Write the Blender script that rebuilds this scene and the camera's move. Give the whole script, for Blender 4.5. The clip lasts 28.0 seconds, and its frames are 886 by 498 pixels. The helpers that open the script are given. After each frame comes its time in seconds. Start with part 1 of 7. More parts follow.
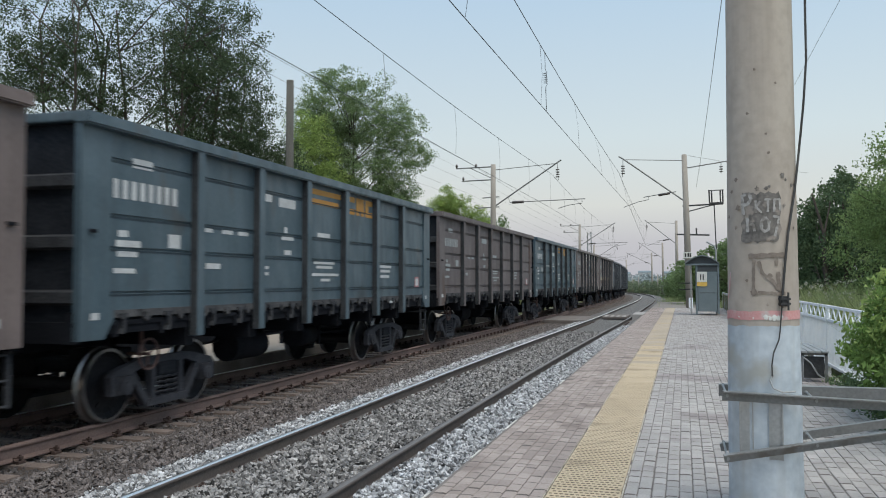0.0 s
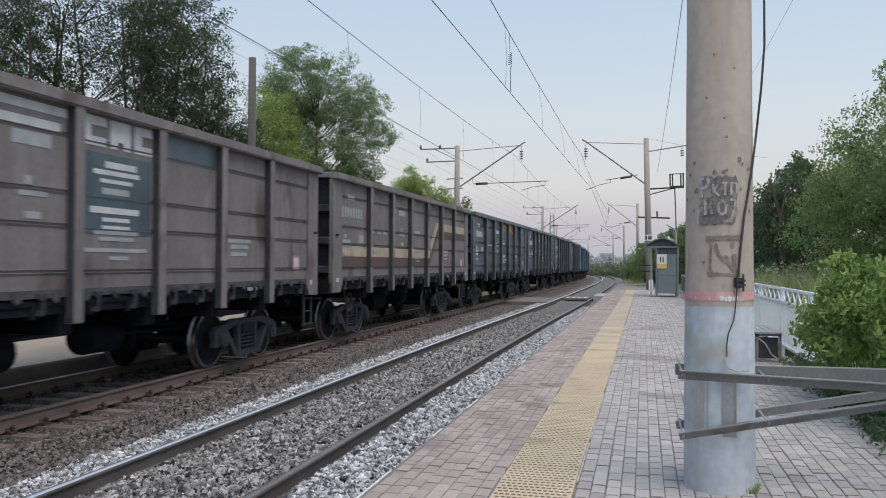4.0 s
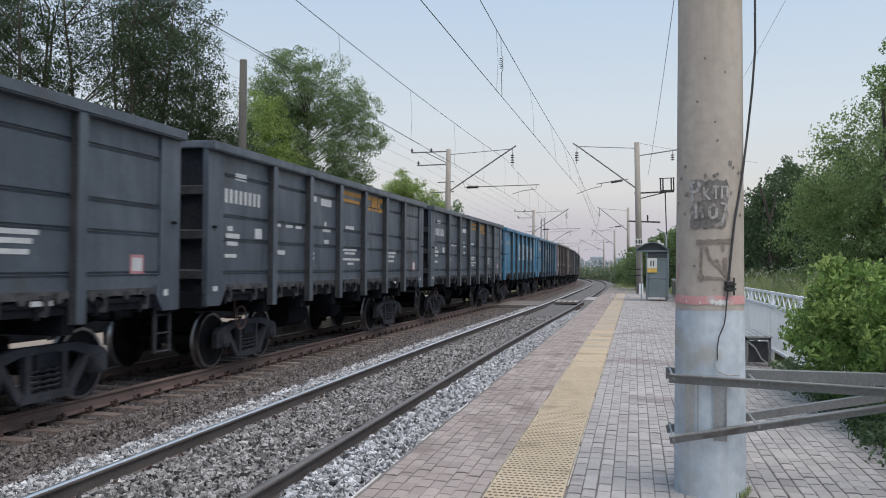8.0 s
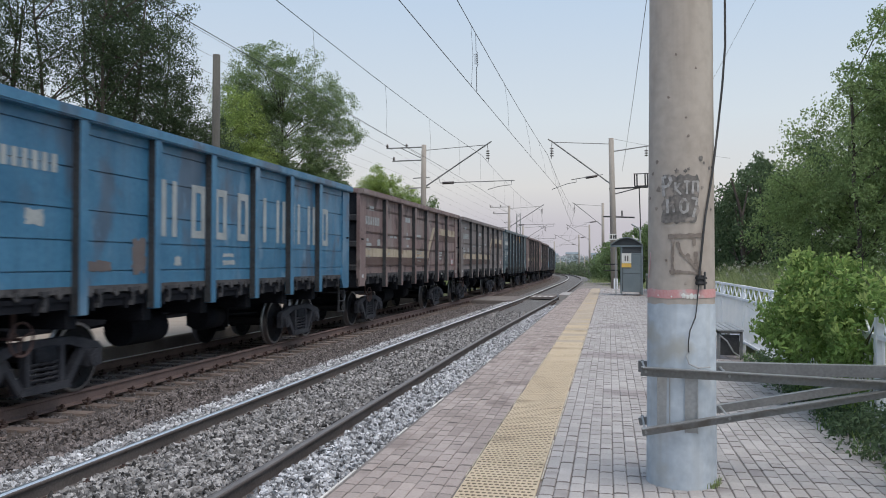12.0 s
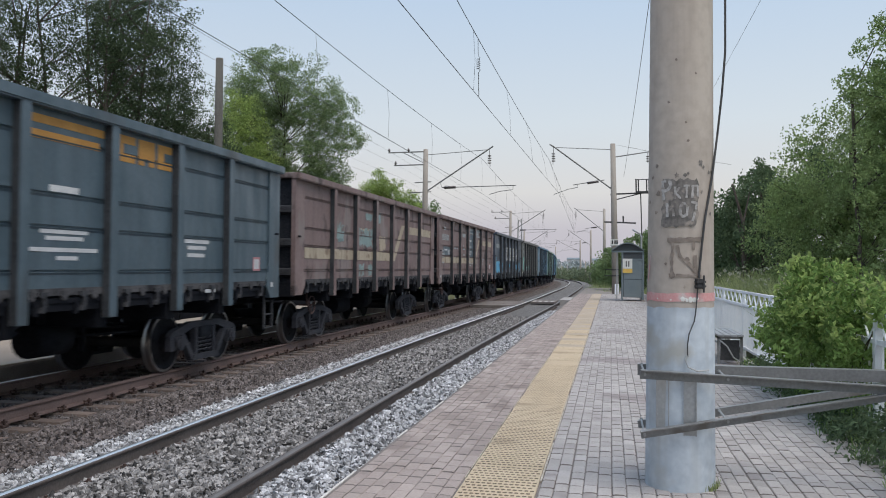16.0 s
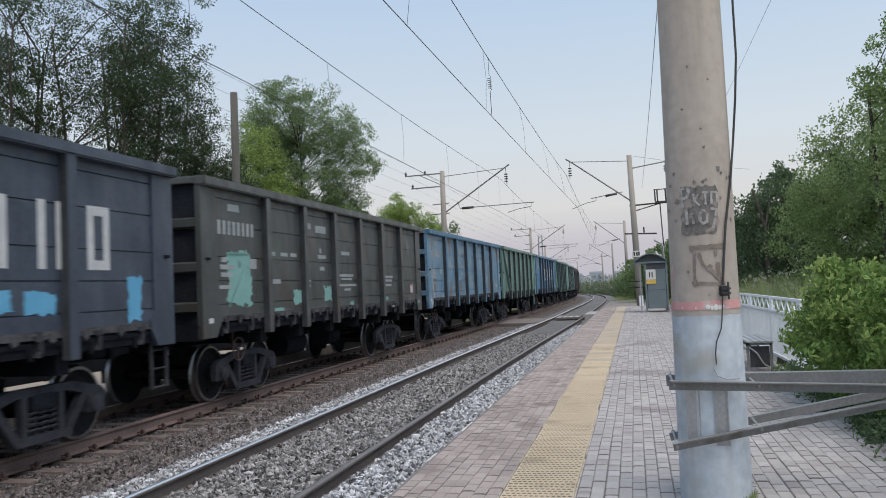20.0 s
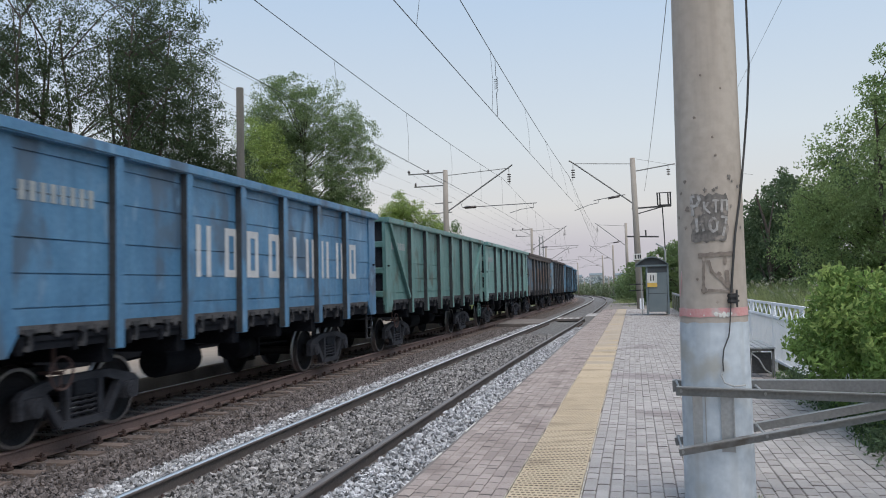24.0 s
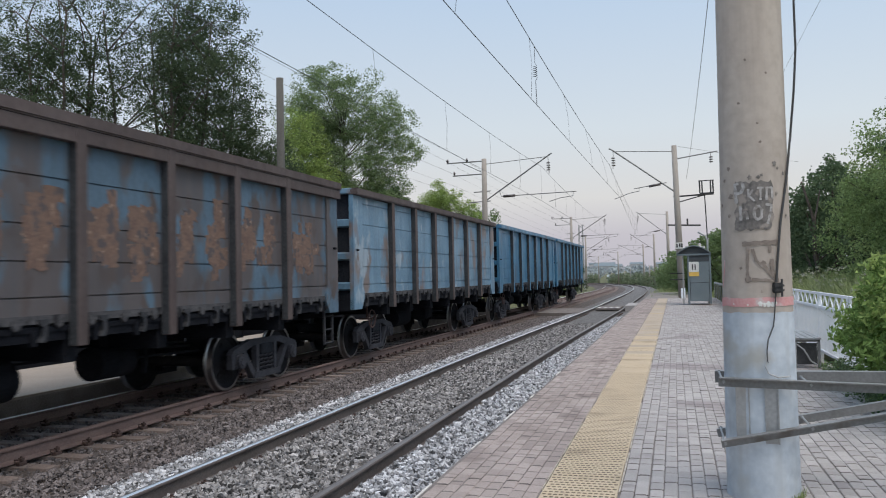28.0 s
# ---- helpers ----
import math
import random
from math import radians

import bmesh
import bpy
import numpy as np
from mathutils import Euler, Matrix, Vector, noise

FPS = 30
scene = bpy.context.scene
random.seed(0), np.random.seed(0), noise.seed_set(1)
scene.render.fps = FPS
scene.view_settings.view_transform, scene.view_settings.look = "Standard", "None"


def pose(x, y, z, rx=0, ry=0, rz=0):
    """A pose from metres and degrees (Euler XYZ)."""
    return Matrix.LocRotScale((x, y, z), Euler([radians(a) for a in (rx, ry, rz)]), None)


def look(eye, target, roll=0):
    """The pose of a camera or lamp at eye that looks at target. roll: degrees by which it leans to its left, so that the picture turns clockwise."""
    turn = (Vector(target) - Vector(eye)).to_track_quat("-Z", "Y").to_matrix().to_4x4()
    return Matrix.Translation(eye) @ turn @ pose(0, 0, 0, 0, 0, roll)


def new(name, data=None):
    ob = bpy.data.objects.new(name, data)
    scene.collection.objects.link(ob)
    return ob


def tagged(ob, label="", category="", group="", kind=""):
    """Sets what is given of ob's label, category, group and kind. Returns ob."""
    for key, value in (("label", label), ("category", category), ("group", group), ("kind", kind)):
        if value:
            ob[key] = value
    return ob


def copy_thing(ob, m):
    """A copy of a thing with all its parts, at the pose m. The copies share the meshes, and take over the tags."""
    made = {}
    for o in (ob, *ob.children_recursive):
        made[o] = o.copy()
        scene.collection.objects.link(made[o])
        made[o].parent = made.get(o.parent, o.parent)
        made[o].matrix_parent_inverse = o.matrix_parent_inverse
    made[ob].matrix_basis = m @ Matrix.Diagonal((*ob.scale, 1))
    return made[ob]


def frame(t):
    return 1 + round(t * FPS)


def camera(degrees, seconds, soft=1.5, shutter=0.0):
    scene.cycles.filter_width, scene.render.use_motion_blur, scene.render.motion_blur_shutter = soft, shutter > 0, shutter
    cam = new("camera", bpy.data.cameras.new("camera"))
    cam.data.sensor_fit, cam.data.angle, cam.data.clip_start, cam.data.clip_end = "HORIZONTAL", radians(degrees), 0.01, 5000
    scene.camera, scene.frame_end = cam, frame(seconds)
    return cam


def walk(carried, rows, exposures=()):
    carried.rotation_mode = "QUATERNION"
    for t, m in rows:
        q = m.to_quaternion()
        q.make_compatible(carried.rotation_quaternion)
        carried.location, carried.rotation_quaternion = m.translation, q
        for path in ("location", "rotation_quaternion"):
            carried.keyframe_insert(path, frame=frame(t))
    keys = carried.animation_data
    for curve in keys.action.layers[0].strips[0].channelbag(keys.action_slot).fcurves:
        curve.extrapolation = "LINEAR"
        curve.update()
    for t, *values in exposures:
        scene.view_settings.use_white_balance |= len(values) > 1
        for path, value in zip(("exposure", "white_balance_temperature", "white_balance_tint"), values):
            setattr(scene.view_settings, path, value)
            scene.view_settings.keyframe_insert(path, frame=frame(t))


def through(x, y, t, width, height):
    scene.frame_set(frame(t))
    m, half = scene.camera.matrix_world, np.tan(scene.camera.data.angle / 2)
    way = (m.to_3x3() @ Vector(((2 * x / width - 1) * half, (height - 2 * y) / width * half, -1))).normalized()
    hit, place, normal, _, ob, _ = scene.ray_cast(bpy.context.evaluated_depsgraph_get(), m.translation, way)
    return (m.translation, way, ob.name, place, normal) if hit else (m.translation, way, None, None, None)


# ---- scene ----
cam = camera(56.5, 28.0, soft=1.0, shutter=0.22)
# seconds, eye x y z, yaw to the left, pitch up, lean to the left
ROWS = [
    (0.0, 0.025, 0.072, 1.597, 16.22, 2.25, -0.09),
    (0.5, 0.028, 0.076, 1.597, 15.04, 1.86, -0.14),
    (1.0, 0.029, 0.057, 1.593, 14.57, 1.77, 0.18),
    (1.5, 0.033, 0.056, 1.597, 14.42, 1.75, 0.40),
    (2.0, 0.031, 0.047, 1.596, 14.36, 1.65, 0.50),
    (2.5, 0.035, 0.046, 1.594, 14.29, 1.52, 0.53),
    (3.0, 0.037, 0.036, 1.595, 14.14, 1.33, 0.42),
    (3.5, 0.036, 0.056, 1.588, 13.94, 1.12, 0.34),
    (4.0, 0.036, 0.049, 1.590, 13.68, 0.94, 0.25),
    (4.5, 0.040, 0.068, 1.589, 13.44, 0.80, 0.23),
    (6.5, 0.047, 0.089, 1.586, 12.78, 0.80, 0.11),
    (7.0, 0.048, 0.087, 1.584, 12.80, 0.87, 0.15),
    (7.5, 0.046, 0.080, 1.587, 12.90, 1.00, 0.20),
    (8.0, 0.033, 0.071, 1.587, 13.05, 1.18, 0.41),
    (8.5, 0.027, 0.061, 1.591, 13.27, 1.46, 0.49),
    (9.0, 0.026, 0.078, 1.588, 13.52, 1.77, 0.49),
    (9.5, 0.028, 0.079, 1.591, 13.66, 1.97, 0.32),
    (10.0, 0.032, 0.067, 1.590, 13.50, 1.92, 0.23),
    (10.5, 0.039, 0.061, 1.587, 13.01, 1.59, 0.17),
    (11.0, 0.049, 0.061, 1.587, 12.16, 1.23, 0.08),
    (11.5, 0.055, 0.055, 1.583, 11.69, 1.03, 0.10),
    (12.0, 0.049, 0.062, 1.582, 11.38, 0.90, 0.18),
    (12.5, 0.045, 0.067, 1.582, 11.21, 0.84, 0.20),
    (14.5, 0.043, 0.035, 1.565, 11.66, 0.89, 0.02),
    (15.0, 0.050, 0.013, 1.563, 11.81, 0.95, 0.23),
    (15.5, 0.052, 0.020, 1.564, 11.74, 1.11, 0.49),
    (16.0, 0.059, 0.026, 1.564, 11.47, 1.23, 0.52),
    (16.5, 0.060, 0.033, 1.561, 10.74, 1.42, 0.41),
    (17.0, 0.065, 0.010, 1.558, 10.91, 1.70, 0.01),
    (17.5, 0.066, 0.028, 1.555, 11.05, 1.86, -0.56),
    (18.0, 0.069, 0.021, 1.558, 11.42, 1.97, -1.12),
    (18.5, 0.067, 0.024, 1.557, 11.75, 2.16, -1.63),
    (19.0, 0.066, 0.019, 1.557, 12.10, 2.37, -2.05),
    (19.5, 0.067, 0.035, 1.558, 12.45, 2.56, -2.36),
    (20.0, 0.068, 0.048, 1.560, 12.91, 2.72, -2.44),
    (20.5, 0.064, 0.040, 1.559, 13.31, 2.77, -2.29),
    (21.0, 0.049, 0.032, 1.564, 13.58, 2.80, -2.17),
    (21.5, 0.028, 0.007, 1.571, 13.52, 2.84, -1.95),
    (23.5, -0.000, -0.029, 1.586, 12.94, 2.76, -1.48),
    (24.0, 0.003, -0.021, 1.586, 12.94, 2.62, -1.28),
    (24.5, 0.001, -0.022, 1.587, 12.94, 2.44, -1.12),
    (25.0, -0.004, -0.013, 1.585, 12.95, 2.25, -1.01),
    (25.5, -0.002, -0.025, 1.586, 12.98, 2.14, -0.96),
    (26.0, 0.006, -0.017, 1.585, 13.02, 2.12, -1.04),
    (26.5, 0.009, -0.020, 1.587, 13.09, 2.14, -1.18),
    (27.0, 0.004, -0.018, 1.585, 13.13, 2.14, -1.23),
    (27.5, 0.007, -0.003, 1.587, 13.49, 2.01, -1.24),
    (28.0, 0.000, -0.000, 1.585, 15.65, 1.91, -1.20),
]


def eye_pose(x, y, z, yaw, pitch, roll):
    return pose(x, y, z, 0, 0, yaw) @ pose(0, 0, 0, 90 + pitch, 0, 0) @ pose(0, 0, 0, 0, 0, roll)


walk(cam, [(t, eye_pose(x, y, z, yaw, pitch, roll)) for t, x, y, z, yaw, pitch, roll in ROWS],
     [(0.0, 0.0, 6500, 4), (0.6, 0.0, 6500, 7), (1.4, 0.0, 6500, 10), (28.0, 0.0, 6500, 10)])

# ---- light: clear sky just after sunset, the glow behind the camera ----
world = bpy.data.worlds.new("world")
scene.world = world
world.use_nodes = True
wt = world.node_tree
wt.nodes.clear()
w_out = wt.nodes.new("ShaderNodeOutputWorld")
w_bg = wt.nodes.new("ShaderNodeBackground")
w_sky = wt.nodes.new("ShaderNodeTexSky")
w_sky.sky_type = "NISHITA"
w_sky.sun_disc = False
w_sky.sun_elevation = radians(5.0)
w_sky.sun_rotation = radians(215.0)
w_sky.air_density, w_sky.dust_density, w_sky.ozone_density = 1.0, 1.2, 1.5
w_geo = wt.nodes.new("ShaderNodeTexCoord")
w_sep = wt.nodes.new("ShaderNodeSeparateXYZ")
w_ramp = wt.nodes.new("ShaderNodeValToRGB")
w_mix = wt.nodes.new("ShaderNodeMix")
w_mix.data_type, w_mix.inputs[0].default_value = "RGBA", 0.85
wt.links.new(w_geo.outputs["Generated"], w_sep.inputs[0])
wt.links.new(w_sep.outputs["Z"], w_ramp.inputs[0])
els = w_ramp.color_ramp.elements
els[0].position, els[0].color = 0.0, (0.56, 0.55, 0.63, 1)
els[1].position, els[1].color = 1.0, (0.36, 0.53, 0.82, 1)
for at_z, colour in ((0.045, (0.60, 0.58, 0.66)), (0.09, (0.76, 0.75, 0.76)), (0.17, (0.72, 0.79, 0.86)), (0.34, (0.54, 0.69, 0.89))):
    e = els.new(at_z)
    e.color = (*colour, 1)
w_gain = wt.nodes.new("ShaderNodeMix")
w_gain.data_type, w_gain.blend_type, w_gain.inputs[0].default_value = "RGBA", "MULTIPLY", 1.0
w_gain.inputs[7].default_value = (0.1, 0.1, 0.1, 1)
wt.links.new(w_sky.outputs[0], w_gain.inputs[6])
wt.links.new(w_gain.outputs[2], w_mix.inputs[6])
wt.links.new(w_ramp.outputs[0], w_mix.inputs[7])
wt.links.new(w_mix.outputs[2], w_bg.inputs[0])
w_bg.inputs[1].default_value = 1.03
wt.links.new(w_bg.outputs[0], w_out.inputs[0])

sun_data = bpy.data.lights.new("sun", "SUN")
sun_data.energy, sun_data.angle, sun_data.color = 2.62, radians(50), (1.0, 0.90, 0.80)
sun = new("sun", sun_data)
sun.matrix_world = look((16, -13, 46), (0, 0, 0))


# ---- materials ----
def material(name, a, b, rough=0.7, metal=0.0, scale=3.0, fine=40.0, bump=0.3, spots=None, spot_scale=1.5, spot_at=0.6, rand=0.0, stretch=(1, 1, 1), island=False, spec=0.5, bump_dist=0.01, streak=None, spots2=None, spot2_at=0.6, dents=0.0, run=0.75):
    """Colours a and b mixed by a coarse and a fine noise; spots: a third colour in stains; rand: brightness spread from object to object."""
    m = bpy.data.materials.new(name)
    m.use_nodes = True
    nt = m.node_tree
    bsdf = nt.nodes["Principled BSDF"]
    bsdf.inputs["Roughness"].default_value, bsdf.inputs["Metallic"].default_value = rough, metal
    bsdf.inputs["Specular IOR Level"].default_value = spec
    co = nt.nodes.new("ShaderNodeTexCoord")
    mp = nt.nodes.new("ShaderNodeMapping")
    mp.inputs["Scale"].default_value = stretch
    nt.links.new(co.outputs["Object"], mp.inputs[0])
    info = nt.nodes.new("ShaderNodeObjectInfo")
    add = nt.nodes.new("ShaderNodeVectorMath")
    add.operation = "MULTIPLY_ADD"
    add.inputs[1].default_value = (1, 1, 1)
    mul = nt.nodes.new("ShaderNodeMath")
    mul.operation, mul.inputs[1].default_value = "MULTIPLY", 37.0
    nt.links.new(info.outputs["Random"], mul.inputs[0])
    nt.links.new(mp.outputs[0], add.inputs[0])
    nt.links.new(mul.outputs[0], add.inputs[2])

    def noise_tex(s, detail=4):
        n = nt.nodes.new("ShaderNodeTexNoise")
        n.inputs["Scale"].default_value, n.inputs["Detail"].default_value = s, detail
        nt.links.new(add.outputs[0], n.inputs["Vector"])
        return n

    n1, n2 = noise_tex(scale), noise_tex(fine, 3)
    mid = nt.nodes.new("ShaderNodeMath")
    mid.operation = "MULTIPLY_ADD"
    mid.inputs[1].default_value = 0.5
    half = nt.nodes.new("ShaderNodeMath")
    half.operation, half.inputs[1].default_value = "MULTIPLY", 0.5
    nt.links.new(n2.outputs[0], half.inputs[0])
    nt.links.new(n1.outputs[0], mid.inputs[0])
    nt.links.new(half.outputs[0], mid.inputs[2])
    ramp = nt.nodes.new("ShaderNodeValToRGB")
    ramp.color_ramp.elements[0].position, ramp.color_ramp.elements[0].color = 0.36, (*a, 1)
    ramp.color_ramp.elements[1].position, ramp.color_ramp.elements[1].color = 0.64, (*b, 1)
    nt.links.new(mid.outputs[0], ramp.inputs[0])
    colour = ramp.outputs[0]
    if spots:
        n3 = noise_tex(spot_scale, 6)
        r3 = nt.nodes.new("ShaderNodeValToRGB")
        r3.color_ramp.elements[0].position, r3.color_ramp.elements[1].position = spot_at, spot_at + 0.08
        nt.links.new(n3.outputs[0], r3.inputs[0])
        mx = nt.nodes.new("ShaderNodeMix")
        mx.data_type = "RGBA"
        nt.links.new(r3.outputs[0], mx.inputs[0])
        nt.links.new(colour, mx.inputs[6])
        mx.inputs[7].default_value = (*spots, 1)
        colour = mx.outputs[2]
    if spots2:
        n5 = noise_tex(spot_scale * 1.7, 7)
        r5 = nt.nodes.new("ShaderNodeValToRGB")
        r5.color_ramp.elements[0].position, r5.color_ramp.elements[1].position = spot2_at, spot2_at + 0.06
        nt.links.new(n5.outputs[0], r5.inputs[0])
        m5 = nt.nodes.new("ShaderNodeMix")
        m5.data_type = "RGBA"
        nt.links.new(r5.outputs[0], m5.inputs[0])
        nt.links.new(colour, m5.inputs[6])
        m5.inputs[7].default_value = (*spots2, 1)
        colour = m5.outputs[2]
    if streak:
        # run-off: noise drawn out along z
        mp4 = nt.nodes.new("ShaderNodeMapping")
        mp4.inputs["Scale"].default_value = (5, 5, 0.35)
        nt.links.new(add.outputs[0], mp4.inputs[0])
        n4 = nt.nodes.new("ShaderNodeTexNoise")
        n4.inputs["Scale"].default_value, n4.inputs["Detail"].default_value = 1.6, 5
        nt.links.new(mp4.outputs[0], n4.inputs["Vector"])
        r4 = nt.nodes.new("ShaderNodeMapRange")
        r4.inputs[1].default_value, r4.inputs[2].default_value, r4.inputs[4].default_value = 0.46, 0.74, run
        nt.links.new(n4.outputs[0], r4.inputs[0])
        m4 = nt.nodes.new("ShaderNodeMix")
        m4.data_type = "RGBA"
        nt.links.new(r4.outputs[0], m4.inputs[0])
        nt.links.new(colour, m4.inputs[6])
        m4.inputs[7].default_value = (*streak, 1)
        colour = m4.outputs[2]
    if rand:
        hsv = nt.nodes.new("ShaderNodeHueSaturation")
        mr = nt.nodes.new("ShaderNodeMapRange")
        mr.inputs[3].default_value, mr.inputs[4].default_value = 1 - rand, 1 + rand
        source = info.outputs["Random"]
        if island:
            source = nt.nodes.new("ShaderNodeNewGeometry").outputs["Random Per Island"]
        nt.links.new(source, mr.inputs[0])
        nt.links.new(mr.outputs[0], hsv.inputs["Value"])
        nt.links.new(colour, hsv.inputs["Color"])
        colour = hsv.outputs[0]
    nt.links.new(colour, bsdf.inputs["Base Color"])
    if bump:
        bp = nt.nodes.new("ShaderNodeBump")
        bp.inputs["Strength"].default_value, bp.inputs["Distance"].default_value = bump, bump_dist
        nt.links.new(n2.outputs[0], bp.inputs["Height"])
        nt.links.new(bp.outputs[0], bsdf.inputs["Normal"])
        if dents:
            # sheet metal bulged by its loads
            n6 = noise_tex(1.7, 1)
            bp6 = nt.nodes.new("ShaderNodeBump")
            bp6.inputs["Strength"].default_value, bp6.inputs["Distance"].default_value = dents, 0.10
            nt.links.new(n6.outputs[0], bp6.inputs["Height"])
            nt.links.new(bp6.outputs[0], bp.inputs["Normal"])
    return m


M = {}
M["ground"] = material("dry_grass_ground", (0.06, 0.08, 0.03), (0.16, 0.15, 0.07), 0.95, scale=0.4, fine=9, bump=0.6, bump_dist=0.05)
M["ballast_bed"] = material("ballast_bed", (0.05, 0.048, 0.046), (0.27, 0.262, 0.255), 0.95, scale=30, fine=55, bump=1.0, bump_dist=0.03)
M["ballast_rust"] = material("ballast_bed_brown", (0.035, 0.028, 0.025), (0.16, 0.132, 0.118), 0.95, scale=28, fine=50, bump=1.0, bump_dist=0.03)
M["stone"] = material("grey_crushed_stone", (0.25, 0.255, 0.265), (0.50, 0.505, 0.52), 0.9, scale=6, fine=60, bump=0.3, rand=0.85, island=True)
M["stone_dark"] = material("dusty_crushed_stone", (0.13, 0.125, 0.122), (0.33, 0.32, 0.315), 0.9, scale=6, fine=60, bump=0.3, rand=0.9, island=True)
M["stone_brown"] = material("rust_dusted_stone", (0.094, 0.081, 0.078), (0.20, 0.177, 0.172), 0.9, scale=6, fine=60, bump=0.3, rand=0.5, island=True)
M["rail_rust"] = material("red_rusty_rail", (0.15, 0.103, 0.09), (0.24, 0.168, 0.148), 0.75, 0.0, scale=2, fine=50, bump=0.3)
M["rail_side"] = material("rusty_rail", (0.085, 0.07, 0.064), (0.14, 0.118, 0.108), 0.75, 0.0, scale=2, fine=50, bump=0.3)
M["rail_head"] = material("worn_rail_head", (0.97, 0.93, 0.88), (1.0, 0.97, 0.92), 0.36, 1.0, scale=3, fine=60, bump=0.02)
M["rail_dull"] = material("dull_rail_head", (0.15, 0.13, 0.12), (0.22, 0.20, 0.185), 0.42, 0.4, scale=3, fine=60, bump=0.06)
M["sleeper"] = material("concrete_sleeper", (0.17, 0.15, 0.135), (0.32, 0.29, 0.26), 0.9, scale=2, fine=40, bump=0.4, rand=0.2)
M["sleeper_rust"] = material("rust_stained_sleeper", (0.15, 0.115, 0.10), (0.25, 0.20, 0.175), 0.9, scale=2, fine=40, bump=0.4, rand=0.2)
M["clip"] = material("rusty_rail_clip", (0.07, 0.05, 0.045), (0.14, 0.09, 0.075), 0.8, 0.4, scale=8, fine=60, bump=0.2)
M["concrete"] = material("weathered_concrete", (0.34, 0.33, 0.31), (0.52, 0.50, 0.47), 0.9, scale=1.2, fine=45, bump=0.4)
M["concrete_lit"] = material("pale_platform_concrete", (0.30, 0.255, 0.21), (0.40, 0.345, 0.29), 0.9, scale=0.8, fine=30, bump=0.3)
M["paver"] = material("grey_pink_paver", (0.366, 0.344, 0.330), (0.463, 0.439, 0.422), 0.88, scale=2.5, fine=70, bump=0.4, rand=0.10, spots=(0.31, 0.285, 0.278), spot_scale=1.1, spot_at=0.58, spec=0.15)
M["paver_many"] = material("grey_pink_paver_field", (0.366, 0.344, 0.330), (0.463, 0.439, 0.422), 0.88, scale=1.5, fine=70, bump=0.4, rand=0.10, island=True, spots=(0.315, 0.285, 0.278), spot_scale=0.5, spot_at=0.58, spec=0.15)
M["paver_red"] = material("reddish_paver", (0.312, 0.262, 0.238), (0.432, 0.372, 0.343), 0.9, scale=1.5, fine=70, bump=0.4, rand=0.14, island=True, spots=(0.245, 0.205, 0.188), spot_scale=1.3, spot_at=0.58, spec=0.15)
M["joint"] = material("sandy_joint_bed", (0.13, 0.113, 0.104), (0.24, 0.215, 0.20), 0.95, scale=3, fine=80, bump=0.3)
M["tactile"] = material("dirty_tactile_base", (0.115, 0.09, 0.066), (0.205, 0.165, 0.12), 0.85, scale=1.5, fine=60, bump=0.2, spec=0.15)
M["stud"] = material("worn_yellow_stud", (0.50, 0.41, 0.295), (0.60, 0.505, 0.37), 0.8, scale=1.5, fine=60, bump=0.15, spots=(0.40, 0.33, 0.24), spot_scale=0.9, spot_at=0.58, spec=0.15)
M["old_wood"] = material("grey_old_wood", (0.075, 0.075, 0.068), (0.125, 0.12, 0.108), 0.95, scale=1, fine=30, bump=0.4, stretch=(4, 4, 0.5))
M["white_line"] = material("worn_white_line", (0.5, 0.47, 0.43), (0.78, 0.76, 0.72), 0.8, scale=5, fine=40, bump=0.2)
M["cream_line"] = material("worn_cream_line", (0.40, 0.35, 0.28), (0.66, 0.61, 0.53), 0.8, scale=5, fine=40, bump=0.2, spots=(0.27, 0.23, 0.19), spot_scale=4, spot_at=0.54)
# wall colour of the far town, paled by painted-in haze
M["haze_wall"] = material("hazy_pale_wall", (0.42, 0.43, 0.46), (0.52, 0.53, 0.56), 0.9, scale=0.2, fine=2, bump=0)
M["pole_concrete"] = material("grey_brown_pole_concrete", (0.415, 0.36, 0.308), (0.535, 0.475, 0.415), 0.9, scale=0.8, fine=14, bump=0.1, spots=(0.31, 0.255, 0.215), spot_scale=2.6, spot_at=0.66, streak=(0.36, 0.305, 0.26))
M["pole_far"] = material("grey_mast_concrete", (0.30, 0.27, 0.24), (0.40, 0.37, 0.33), 0.9, scale=0.7, fine=30, bump=0.3)
M["pole_paint"] = material("pale_blue_grey_paint", (0.44, 0.50, 0.555), (0.63, 0.69, 0.74), 0.75, scale=2.2, fine=14, bump=0.05, spots=(0.45, 0.455, 0.43), spot_scale=1.8, spot_at=0.53, streak=(0.42, 0.44, 0.44))
M["pink"] = material("faded_pink_band", (0.66, 0.31, 0.30), (0.70, 0.42, 0.41), 0.8, scale=6, fine=60, bump=0.1, spots=(0.60, 0.55, 0.53), spot_scale=6, spot_at=0.56)
M["scrawl_dark"] = material("dark_scrubbed_paint", (0.115, 0.108, 0.102), (0.25, 0.23, 0.21), 0.85, scale=9, fine=40, bump=0.1, spots=(0.34, 0.30, 0.265), spot_scale=11, spot_at=0.56)
M["scrawl_light"] = material("chalky_scrawl", (0.30, 0.285, 0.27), (0.52, 0.505, 0.49), 0.85, scale=16, fine=60, bump=0.1, spots=(0.24, 0.22, 0.20), spot_scale=14, spot_at=0.55)
